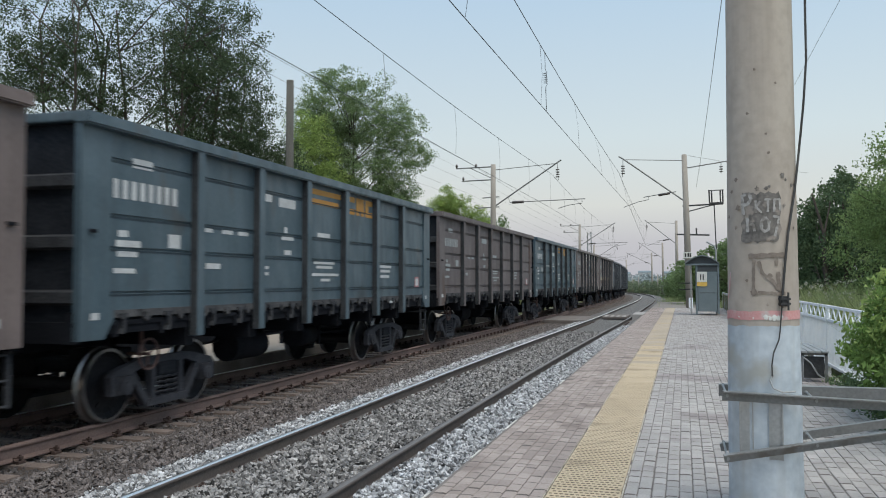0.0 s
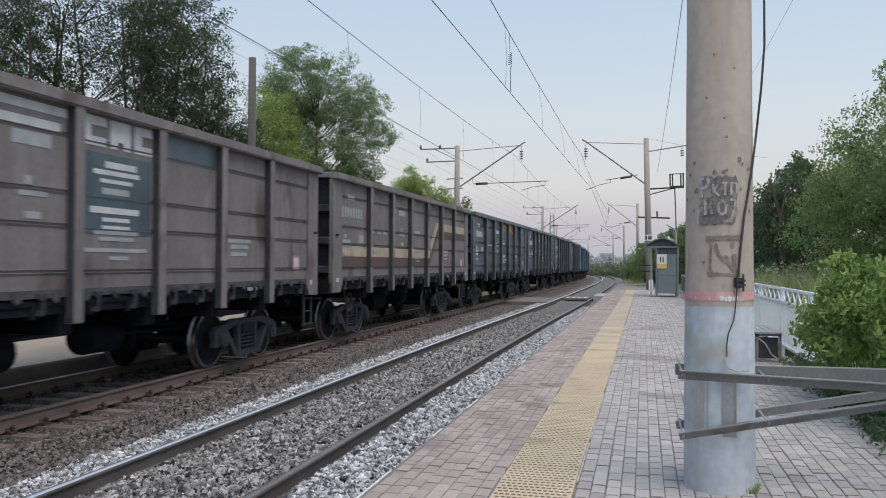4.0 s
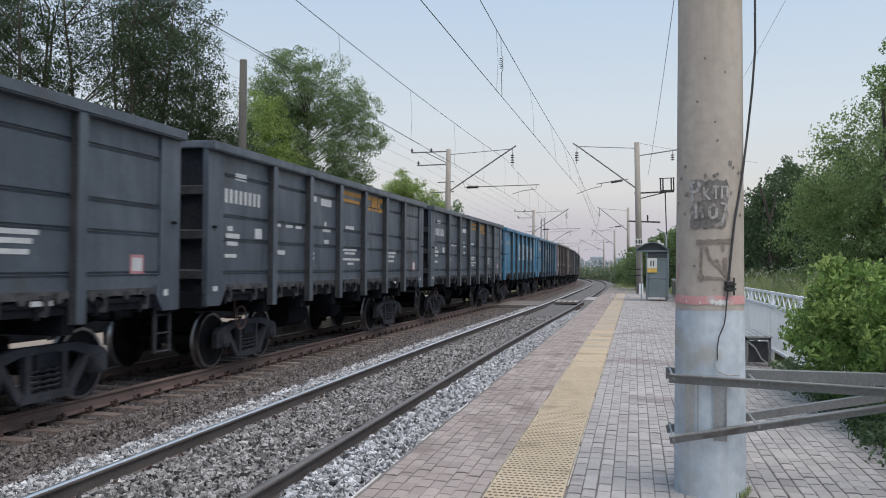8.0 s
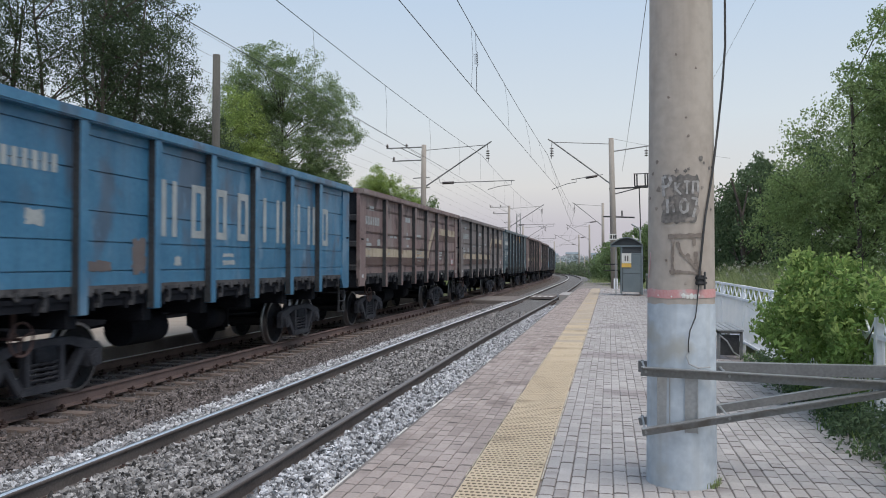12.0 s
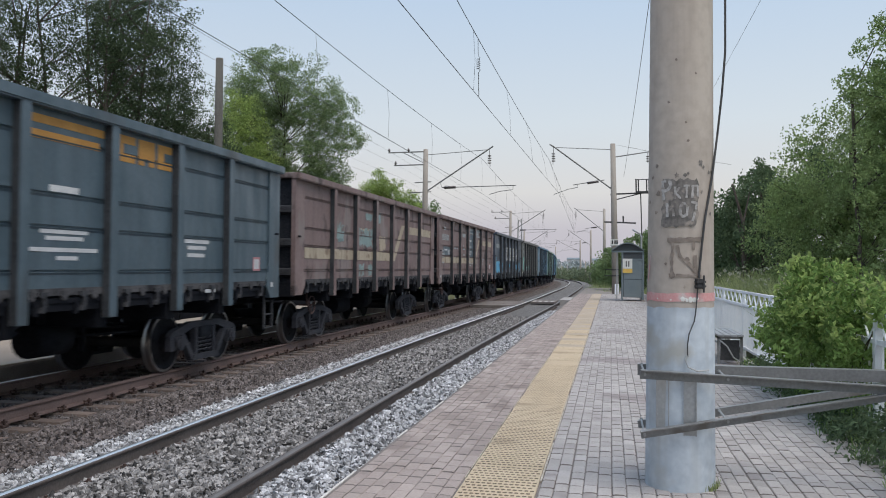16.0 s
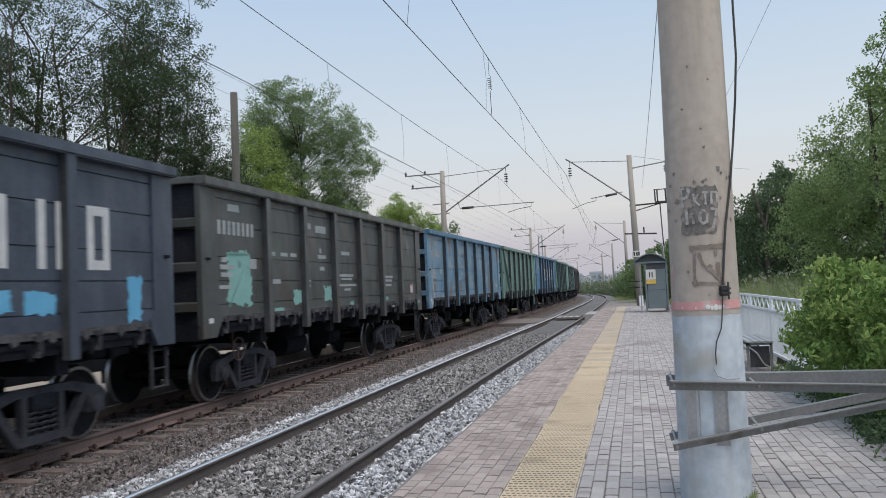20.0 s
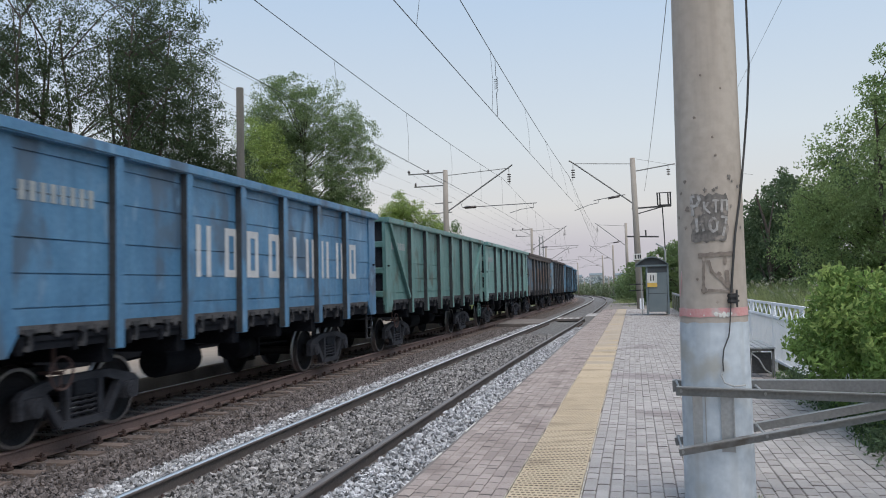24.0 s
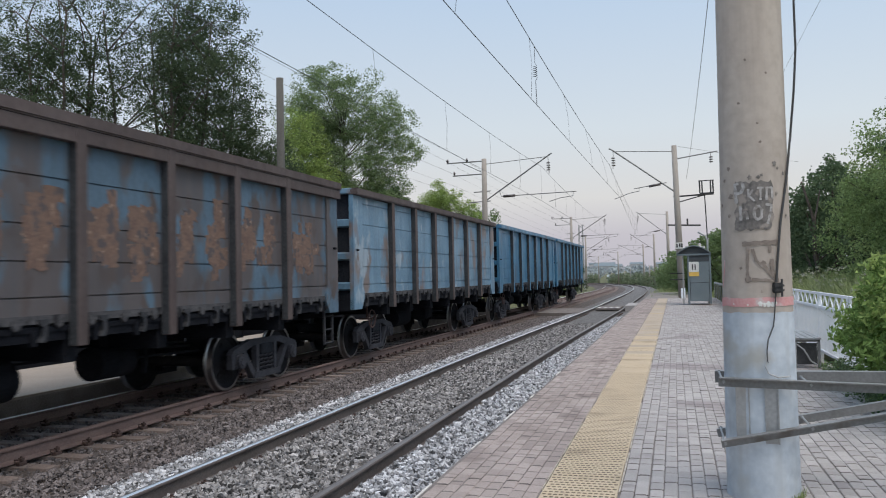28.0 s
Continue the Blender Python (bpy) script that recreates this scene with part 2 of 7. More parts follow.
M["scrawl_brown"] = material("faded_brown_scrawl", (0.20, 0.165, 0.14), (0.30, 0.255, 0.22), 0.85, scale=9, fine=40, bump=0.1, spots=(0.37, 0.32, 0.28), spot_scale=9, spot_at=0.58)
M["steel"] = material("weathered_grey_steel", (0.19, 0.19, 0.185), (0.30, 0.30, 0.295), 0.7, 0.3, scale=3, fine=50, bump=0.25)
M["strut"] = material("worn_galvanised_angle", (0.15, 0.152, 0.15), (0.23, 0.232, 0.228), 0.30, 0.0, spec=0.7, scale=3, fine=50, bump=0.06, spots=(0.13, 0.115, 0.10), spot_scale=3.0, spot_at=0.60)
M["galv"] = material("galvanised_steel", (0.34, 0.35, 0.35), (0.46, 0.47, 0.47), 0.55, 0.5, scale=2, fine=40, bump=0.15)
M["dark_steel"] = material("dark_steel", (0.04, 0.04, 0.042), (0.08, 0.08, 0.08), 0.7, 0.3, scale=3, fine=40, bump=0.2)
M["wire"] = material("dark_wire", (0.05, 0.05, 0.05), (0.09, 0.09, 0.09), 0.6, 0.4, scale=3, fine=40, bump=0)
M["insulator"] = material("brown_glazed_insulator", (0.06, 0.05, 0.05), (0.11, 0.09, 0.085), 0.3, 0.0, scale=6, fine=40, bump=0)
M["fence"] = material("white_fence_paint", (0.80, 0.84, 0.88), (0.90, 0.92, 0.95), 0.6, scale=3, fine=40, bump=0.1)
M["booth"] = material("blue_grey_booth_paint", (0.17, 0.215, 0.235), (0.23, 0.275, 0.295), 0.6, 0.1, scale=1.5, fine=40, bump=0.15)
M["booth_dark"] = material("dark_booth_inside", (0.06, 0.07, 0.075), (0.09, 0.10, 0.11), 0.7, scale=1.5, fine=40, bump=0.15)
M["sign_white"] = material("white_sign", (0.72, 0.72, 0.68), (0.82, 0.82, 0.78), 0.6, scale=4, fine=40, bump=0)
M["sign_yellow"] = material("orange_yellow_sign", (0.75, 0.48, 0.10), (0.85, 0.58, 0.15), 0.6, scale=4, fine=40, bump=0)
M["bark"] = material("grey_brown_bark", (0.05, 0.042, 0.035), (0.12, 0.10, 0.085), 0.95, scale=3, fine=30, bump=0.6, bump_dist=0.02)


def leaf_material(name, a, b, rand=0.35, through=0.35):
    m = material(name, a, b, 0.75, scale=0.7, fine=5, bump=0, rand=rand, island=True, spec=0.15)
    nt = m.node_tree
    bsdf = nt.nodes["Principled BSDF"]
    tr = nt.nodes.new("ShaderNodeBsdfTranslucent")
    mx = nt.nodes.new("ShaderNodeMixShader")
    mx.inputs[0].default_value = through
    nt.links.new(bsdf.inputs["Base Color"].links[0].from_socket, tr.inputs[0])
    nt.links.new(bsdf.outputs[0], mx.inputs[1])
    nt.links.new(tr.outputs[0], mx.inputs[2])
    nt.links.new(mx.outputs[0], nt.nodes["Material Output"].inputs[0])
    return m


M["leaf_dark"] = leaf_material("dark_green_leaves", (0.062, 0.092, 0.052), (0.125, 0.168, 0.092), through=0.42)
M["leaf_deep"] = leaf_material("deep_green_leaves", (0.085, 0.135, 0.075), (0.165, 0.225, 0.12), through=0.42)
M["leaf_willow"] = leaf_material("grey_green_willow_leaves", (0.17, 0.245, 0.115), (0.30, 0.385, 0.195), through=0.48)
M["leaf_mid"] = leaf_material("mid_green_leaves", (0.165, 0.24, 0.105), (0.28, 0.365, 0.18), through=0.48)
M["leaf_fence"] = leaf_material("soft_green_leaves", (0.20, 0.29, 0.115), (0.345, 0.44, 0.20), through=0.5)
# haze of the distance is mixed into the next two leaf colours
M["leaf_haze"] = leaf_material("pale_far_leaves", (0.19, 0.24, 0.15), (0.28, 0.33, 0.22), through=0.4)
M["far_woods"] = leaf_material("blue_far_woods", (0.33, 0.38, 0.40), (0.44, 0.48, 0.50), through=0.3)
M["tactile_worn"] = material("worn_off_tactile_tile", (0.40, 0.345, 0.28), (0.52, 0.45, 0.37), 0.88, scale=1.2, fine=60, bump=0.2, spots=(0.50, 0.41, 0.29), spot_scale=0.8, spot_at=0.58, spec=0.15)
M["leaf_light"] = leaf_material("yellow_green_leaves", (0.27, 0.37, 0.115), (0.44, 0.54, 0.20), through=0.48)
M["leaf_vine"] = leaf_material("fresh_vine_leaves", (0.135, 0.23, 0.068), (0.30, 0.43, 0.14), through=0.48)
M["blossom"] = leaf_material("off_white_blossom", (0.45, 0.45, 0.36), (0.62, 0.62, 0.52), through=0.3)
M["grass"] = leaf_material("tall_dry_grass", (0.27, 0.33, 0.14), (0.42, 0.47, 0.24), through=0.45)


# ---- building helpers ----
def part(name, bm, mat, parent=None, label="", smooth=False):
    me = bpy.data.meshes.new(name)
    if isinstance(bm, bmesh.types.BMesh):
        bm.normal_update()
        bm.to_mesh(me)
        bm.free()
    else:
        me.from_pydata(*bm)
        me.update()
    for m in mat if isinstance(mat, (list, tuple)) else [mat]:
        me.materials.append(m)
    if smooth:
        me.shade_smooth()
    ob = new(name, me)
    ob.parent = parent
    if label:
        tagged(ob, label)
    return ob


def alike(ob, m, parent=None):
    """Another object on the same mesh, at the pose m in its parent."""
    o = new(ob.name.split(".")[0], ob.data)
    o.parent = parent or ob.parent
    o.matrix_basis = m
    return o


def thing(name, m, label, category, group="", kind=""):
    ob = new(name)
    ob.empty_display_size = 0.2
    ob.matrix_basis = m
    return tagged(ob, label, category, group, kind)


def box(bm, x0, y0, z0, x1, y1, z1, m=None, bevel=0.0):
    """A box between two corners, put through the matrix m."""
    vs = [bm.verts.new(Vector(c) if m is None else m @ Vector(c)) for c in
          ((x0, y0, z0), (x1, y0, z0), (x1, y1, z0), (x0, y1, z0), (x0, y0, z1), (x1, y0, z1), (x1, y1, z1), (x0, y1, z1))]
    fs = [bm.faces.new([vs[i] for i in f]) for f in ((3, 2, 1, 0), (4, 5, 6, 7), (0, 1, 5, 4), (1, 2, 6, 5), (2, 3, 7, 6), (3, 0, 4, 7))]
    if bevel:
        edges = list({e for f in fs for e in f.edges})
        bmesh.ops.bevel(bm, geom=edges, offset=bevel, segments=2, affect="EDGES", profile=0.6)
    return bm


def rod(bm, points, r, n=6, r1=None):
    """A round bar along points, its radius going from r to r1, with closed ends."""
    pts = [Vector(p) for p in points]
    r1 = r if r1 is None else r1
    rings, side = [], None
    for i, p in enumerate(pts):
        d = (pts[min(i + 1, len(pts) - 1)] - pts[max(i - 1, 0)]).normalized()
        if side is None:
            side = d.orthogonal().normalized()
        side = (side - d * side.dot(d)).normalized()
        up = d.cross(side)
        rr = r + (r1 - r) * i / max(1, len(pts) - 1)
        rings.append([bm.verts.new(p + (side * math.cos(a) + up * math.sin(a)) * rr) for a in (2 * math.pi * k / n for k in range(n))])
    for a, b in zip(rings, rings[1:]):
        for k in range(n):
            bm.faces.new((a[k], a[(k + 1) % n], b[(k + 1) % n], b[k])).smooth = n > 6
    bm.faces.new(rings[0][::-1])
    bm.faces.new(rings[-1])
    return bm


def prism(bm, outline, axis_from, axis_to, m=None):
    """An outline in two coordinates pulled along x from axis_from to axis_to (outline: y, z)."""
    a = [bm.verts.new((m @ Vector((axis_from, *p))) if m else Vector((axis_from, *p))) for p in outline]
    b = [bm.verts.new((m @ Vector((axis_to, *p))) if m else Vector((axis_to, *p))) for p in outline]
    k = len(outline)
    for i in range(k):
        bm.faces.new((a[i], a[(i + 1) % k], b[(i + 1) % k], b[i]))
    bm.faces.new(a[::-1])
    bm.faces.new(b)
    bmesh.ops.recalc_face_normals(bm, faces=bm.faces[:])
    return bm


def bar(a, b, w, h, up=(0, 0, 1)):
    """The matrix of a bar of unit length along x from a to b."""
    a, b = Vector(a), Vector(b)
    x = (b - a)
    y = Vector(up).cross(x).normalized()
    z = x.cross(y).normalized()
    return Matrix((( x.x, y.x * w, z.x * h, a.x), (x.y, y.y * w, z.y * h, a.y), (x.z, y.z * w, z.z * h, a.z), (0, 0, 0, 1)))


def beam(bm, a, b, w, h, up=(0, 0, 1)):
    """A square bar from a to b."""
    return box(bm, 0, -0.5, -0.5, 1, 0.5, 0.5, bar(a, b, w, h, up))


def angle_iron(bm, a, b, size, thick, up=(0, 0, 1)):
    """An L section from a to b: one leg lies flat, one hangs down."""
    m = bar(a, b, 1, 1, up)
    box(bm, 0, 0, -thick, 1, size, 0, m)
    box(bm, 0, 0, -size, 1, thick, -thick, m)
    return bm


def new_bm():
    return bmesh.new()


# ---- the line of the railway ----
Z_RAIL, S_BEND, R_BEND = -0.20, 62.0, 1050.0
X_NEAR, X_FAR, HALF = -3.70, -7.93, 0.80


def track_at(x, s):
    """The place and heading (to the left, in radians) at s metres along the track whose near part lies at x."""
    k = min(1.0, max(0.0, (s - 14) / 34))
    over, turn = 0.40 * k * k * (3 - 2 * k), 0.40 * 6 * k * (1 - k) / 34
    if s > S_BEND:
        over -= (s - S_BEND) ** 2 / (2 * R_BEND)
        turn -= (s - S_BEND) / R_BEND
    drop = 0.0 if s < 50 else (0.007 * (s - 50) ** 2 / 80 if s < 90 else 0.007 * (s - 70))
    a = -math.atan(turn)
    return Vector((over + x * math.cos(a), s + x * math.sin(a), Z_RAIL - drop)), a


def stations(near=-60.0, far=620.0):
    out, s = [], near
    while s < far:
        out.append(s)
        s += 24 if s < -12 else 4 if s < 130 else 8
    return out + [far]


def sweep(outline, x, near, far):
    """A section (offset to the right, height over the rail head) drawn along the track."""
    verts, faces, k = [], [], len(outline)
    ss = stations(near, far)
    for s in ss:
        p, a = track_at(x, s)
        for u, h in outline:
            verts.append((p.x + u * math.cos(a), p.y + u * math.sin(a), p.z + h))
    for i in range(len(ss) - 1):
        for j in range(k - 1):
            faces.append((i * k + j, i * k + j + 1, (i + 1) * k + j + 1, (i + 1) * k + j))
    return verts, [], faces


# ---- ground, ballast, tracks ----
def ground_height(x, y):
    """The land: level by the line, a hollow far ahead, hills on the horizon."""
    far = max(0.0, y - 70)
    z = -0.75 - 0.007 * min(far, 330)
    bank = max(0.0, -x - 13 - (max(0.0, y - S_BEND) ** 2) / (2 * R_BEND))
    z += 0.25 * min(1.0, bank / 4)
    z += 0.35 * min(1.0, max(0.0, x - 3) / 3) * (1 if y < 60 else 0)
    d = math.hypot(x, y)
    if d > 420 and y > 0:
        z += 15 * min(1.0, (d - 420) / 1500) * (0.75 + 0.25 * math.sin(x / 260 + 1.3) + 0.12 * math.sin(x / 83))
    return z


gx = [-3000, -1800, -1100, -700, -450, -300, -200, -140, -100, -70, -50, -38, -28, -22, -17, -13, -10, -8, 0, 2.4, 3, 5, 9, 15, 25, 40, 70, 120, 220, 400, 800, 1600, 3000]
gy = [-900, -300, -120, -60, -30, -10, 10, 30, 50, 60, 70, 90, 120, 160, 210, 280, 380, 480, 620, 800, 1000, 1300, 1700, 2200, 3200]
g_verts = [(x, y, ground_height(x, y)) for y in gy for x in gx]
w = len(gx)
g_faces = [(j * w + i, j * w + i + 1, (j + 1) * w + i + 1, (j + 1) * w + i) for j in range(len(gy) - 1) for i in range(w - 1)]
ground = tagged(part("ground", (g_verts, [], g_faces), M["ground"], None, smooth=True), "dry grassy ground beside the railway", "ground", kind="structure")

bed_far = tagged(part("ballast_bed", sweep([(-3.2, -0.75), (-1.9, -0.30), (-0.9, -0.24), (-0.8, -0.24), (0.8, -0.24), (1.5, -0.22), (2.35, -0.22)], X_FAR, -60, 620), M["ballast_rust"]),
                 "brown rust-dusted ballast bed under the far track", "ballast", kind="structure")
bed_near = tagged(part("ballast_bed", sweep([(-1.88, -0.22), (-1.5, -0.16), (-0.9, -0.15), (0.9, -0.16), (1.5, -0.13), (1.95, -0.13), (2.9, -0.62)], X_NEAR, -60, 620), M["ballast_bed"]),
                  "grey crushed stone ballast bed under the near track", "ballast", kind="structure")


def stone_field(name, label, mat, x0, x1, y0, y1, count, size, height):
    """Crushed stones as many small uneven blocks, lying on a bed."""
    rng = np.random.default_rng(len(name) + int(abs(x0) * 100) + int(y0))
    x = rng.uniform(x0, x1, count)
    y = y0 + (y1 - y0) * rng.uniform(0, 1, count) ** 1.25
    n = len(x)
    corner = np.array([(1, 0.2, 0), (-0.2, 1, 0), (-1, -0.2, 0.1), (0.2, -1, -0.1), (0.1, 0.1, 1), (-0.1, 0.1, -1)], float)
    c = 1.25 * corner[None] * rng.uniform(0.6, 1.3, (n, 6, 1)) + rng.uniform(-0.3, 0.3, (n, 6, 3))
    c *= (size * rng.uniform(0.55, 1.25, (n, 1, 1))) * rng.uniform(0.6, 1.2, (n, 1, 3))
    q = rng.normal(size=(n, 4))
    q /= np.linalg.norm(q, axis=1)[:, None]
    qw, qx, qy, qz = q.T
    rot = np.stack([1 - 2 * (qy**2 + qz**2), 2 * (qx * qy - qz * qw), 2 * (qx * qz + qy * qw), 2 * (qx * qy + qz * qw), 1 - 2 * (qx**2 + qz**2), 2 * (qy * qz - qx * qw),
                    2 * (qx * qz - qy * qw), 2 * (qy * qz + qx * qw), 1 - 2 * (qx**2 + qy**2)], -1).reshape(n, 3, 3)
    c = np.einsum("nij,nkj->nki", rot, c)
    shift = np.array([track_at(0, s)[0].x for s in np.linspace(y0, y1, 60)])
    px = x + np.interp(y, np.linspace(y0, y1, 60), shift)
    z = np.array([height(a, b) for a, b in zip(x, y)]) + rng.uniform(-0.3, 0.5, n) * size
    c += np.stack([px, y, z], -1)[:, None]
    f = np.array([(0, 1, 4), (1, 2, 4), (2, 3, 4), (3, 0, 4), (1, 0, 5), (2, 1, 5), (3, 2, 5), (0, 3, 5)])
    faces = (np.arange(n)[:, None, None] * 6 + f[None]).reshape(-1, 3)
    return tagged(part(name, (c.reshape(-1, 3).tolist(), [], faces.tolist()), mat), label, "ballast", kind="stuff")


def near_height(x, y):
    u = x - X_NEAR
    return Z_RAIL - (0.145 if abs(u) < 0.85 else 0.115 if u > 0 else 0.13 + 0.06 * max(0.0, -u - 1.2))


stone_field("ballast_stones", "dusty grey crushed stones between the near rails", M["stone_dark"], X_NEAR - 0.72, X_NEAR + 0.72, 4.0, 32, 26000, 0.027, near_height)
stone_field("ballast_stones", "pale grey crushed stones beside the platform", M["stone"], X_NEAR + 0.9, -1.86, 4.0, 36, 22000, 0.027, near_height)
stone_field("ballast_stones", "pale grey crushed stones between the tracks", M["stone"], X_NEAR - 1.55, X_NEAR - 0.88, 4.0, 40, 19000, 0.026, near_height)
stone_field("ballast_stones", "brown rust-dusted crushed stones beside the far track", M["stone_brown"], X_FAR + 0.92, X_NEAR - 1.5, 4.0, 38, 26000, 0.026, lambda x, y: Z_RAIL - 0.15 - 0.035 * (X_NEAR - 1.5 - x) + 0.02 * math.sin(7 * x) - (0.04 if x < X_FAR + 1.42 else 0))
stone_field("ballast_stones", "dark dusty crushed stones under the far track", M["stone_brown"], X_FAR - 1.6, X_FAR + 0.70, 5.0, 34, 11000, 0.03, lambda x, y: Z_RAIL - 0.235)

RAIL_SIDE = [(-0.075, -0.18), (-0.075, -0.168), (-0.012, -0.145), (-0.009, -0.05), (-0.034, -0.036), (-0.0365, -0.024)]
RAIL_OUT = RAIL_SIDE + [(-0.035, -0.010), (-0.026, -0.002), (-0.004, 0.0012), (0.006, 0.0003), (0.028, -0.0108), (0.0345, -0.0146)] + [(-u, h) for u, h in RAIL_SIDE[::-1]]
HEAD = [(-0.024, 0.0004), (-0.013, 0.0021), (-0.002, 0.003), (0.007, 0.0018), (0.026, -0.0078), (0.0275, -0.0098)]


def make_track(x, label, sleeper_mat, head_mat, bright_head, side_mat):
    track = thing("railway_track", Matrix(), label, "railway track", kind="structure")
    for side, mat_h in ((-1, head_mat), (1, bright_head)):
        rail = part("rail", sweep([(u + side * HALF, h) for u, h in RAIL_OUT], x, -60, 620), side_mat, track)
        part("rail_head", sweep([(u + side * HALF, h) for u, h in HEAD], x, -60, 620), mat_h, rail, "worn shiny running surface")
    # one sleeper and one clip, then their repeats
    bm = new_bm()
    prism(bm, [(-0.14, -0.40), (0.14, -0.40), (0.10, -0.20), (-0.10, -0.20)], -1.35, 1.35)
    first = part("sleeper", bm, sleeper_mat, track)
    bm = new_bm()
    for sx in (-1, 1):
        box(bm, sx * 0.13 - 0.03, -0.055, -0.20, sx * 0.13 + 0.03, 0.055, -0.165, bevel=0.008)
        rod(bm, [(sx * 0.13, 0, -0.19), (sx * 0.13, 0, -0.10)], 0.014, 6)
        box(bm, sx * 0.13 - 0.024, -0.024, -0.145, sx * 0.13 + 0.024, 0.024, -0.118)
        rod(bm, [(sx * 0.10, -0.06, -0.165), (sx * 0.075, -0.05, -0.135), (sx * 0.15, 0.0, -0.14), (sx * 0.075, 0.05, -0.135), (sx * 0.10, 0.06, -0.165)], 0.009, 5)
    clip = part("rail_clip", bm, M["clip"], track)
    s, n = 3.2 - 0.545 * 20, 0
    made_first = made_clip = False
    while s < 150:
        p, a = track_at(x, s)
        m = pose(p.x, p.y, p.z, 0, 0, math.degrees(a))
        if not made_first:
            first.matrix_basis, made_first = m, True
        else:
            alike(first, m)
        if s < 40:
            for side in (-1, 1):
                mc = m @ pose(side * HALF, 0, 0)
                if not made_clip:
                    clip.matrix_basis, made_clip = mc, True
                else:
                    alike(clip, mc)
        s += 0.545
    return track


make_track(X_NEAR, "straight rails on concrete sleepers in grey ballast", M["sleeper"], M["rail_head"], M["rail_dull"], M["rail_side"])
make_track(X_FAR, "rust-brown rails on stained sleepers under the train", M["sleeper_rust"], M["rail_head"], M["rail_rust"], M["rail_rust"])

# pedestrian crossing: rubber boards between the rails, with pale marks
crossing = thing("crossing_boards", Matrix(), "worn grey crossing boards with white marks between the rails", "crossing", kind="structure")
for i in range(5):
    bm = box(new_bm(), -0.62, 42.6 + i * 0.62, -0.30, 0.62, 43.18 + i * 0.62, -0.195, pose(X_NEAR + 0.36, 0, 0), bevel=0.01)
    part("board", bm, M["joint"], crossing)
for i in range(4):
    bm = box(new_bm(), -0.52 + i * 0.3, 42.7, -0.19, -0.36 + i * 0.3, 43.6, -0.185, pose(X_NEAR + 0.36, 0, 0))
    part("mark", bm, M["white_line"], crossing, "white painted mark")
bm = box(new_bm(), X_FAR + 1.1, 39.5, -0.42, X_NEAR - 1.0, 44.5, -0.26, pose(0.35, 0, 0), bevel=0.02)
tagged(part("crossing_slab", bm, M["joint"]), "worn concrete slab between the two tracks", "slab", kind="structure")
bm = box(new_bm(), X_NEAR + 1.25, 42.3, -0.5, -1.6, 46.0, -0.06, pose(0, 0, 0), bevel=0.02)
tagged(part("ramp", bm, M["paver"]), "short concrete ramp from the platform to the crossing", "ramp", kind="structure")
bm = box(new_bm(), -0.11, -0.04, -0.02, 0.11, 0.05, 0.03, pose(-6.3, 19.6, -0.5, 4, 6, 30), bevel=0.01)
tagged(part("paper_scrap", bm, M["sign_white"]), "small pale scrap lying on the ballast", "litter")

# ---- the platform ----
POLE_X, POLE_Y = 0.563, 6.28  # the near concrete pole
X_EDGE, X_STRIP0, X_STRIP1, X_PAVE, Y0, Y1 = -1.84, -0.98, -0.44, 2.30, -12.0, 51.0
bm = box(new_bm(), X_EDGE, Y0, -0.9, X_PAVE, Y1, -0.008)
platform = tagged(part("platform", bm, M["joint"]), "low paved station platform with a yellow warning strip", "platform", kind="structure")
bm = new_bm()
box(bm, X_EDGE - 0.006, Y0, -0.5, X_EDGE + 0.010, Y1, -0.010)
part("edge_strip", bm, M["sleeper"], platform, "thin grey platform edge")
for y, l in ((5.2, 0.9), (7.4, 0.35), (8.9, 0.6), (10.6, 0.3), (13.0, 0.5)):
    part("edge_mark", box(new_bm(), X_EDGE - 0.012, y, -0.03, X_EDGE + 0.006, y + l, 0.0), M["white_line"], platform, "remnant of a white edge line")
bm = box(new_bm(), X_PAVE, Y0, -0.9, X_PAVE + 0.1, Y1, 0.03)
part("kerb", bm, M["concrete"], platform)
# the yard beyond the platform's end
bm = box(new_bm(), -1.9, Y1 + 0.35, -0.9, 2.3, 70, -0.10)
tagged(part("path", bm, M["sleeper"]), "pale worn path beyond the end of the platform", "path", kind="structure")
bm = box(new_bm(), -1.95, Y1, -0.9, 2.3, Y1 + 0.3, -0.05)
tagged(part("end_step", bm, M["dark_steel"]), "dark step at the end of the platform", "step", kind="structure")

# tactile strip: slabs with rows of raised studs
tactile = thing("tactile_strip", Matrix(), "yellow tactile paving strip with raised studs, worn in places", "tactile paving", kind="structure")
SLAB = 0.50
n_slab = int((Y1 - 3.0) / SLAB)
stud = []
for iy in range(7):
    for ix in range(13):
        stud.append((0.026 + 0.0405 * ix + (0.020 if iy % 2 else 0), 0.036 + iy * 0.0714))
verts, faces = [], []
verts += [(0.003, 0.004, 0), (0.537, 0.004, 0), (0.537, SLAB - 0.004, 0), (0.003, SLAB - 0.004, 0), (0.0, 0.0, -0.014), (0.54, 0.0, -0.014), (0.54, SLAB, -0.014), (0.0, SLAB, -0.014)]
faces += [(0, 1, 2, 3), (4, 5, 1, 0), (5, 6, 2, 1), (6, 7, 3, 2), (7, 4, 0, 3)]
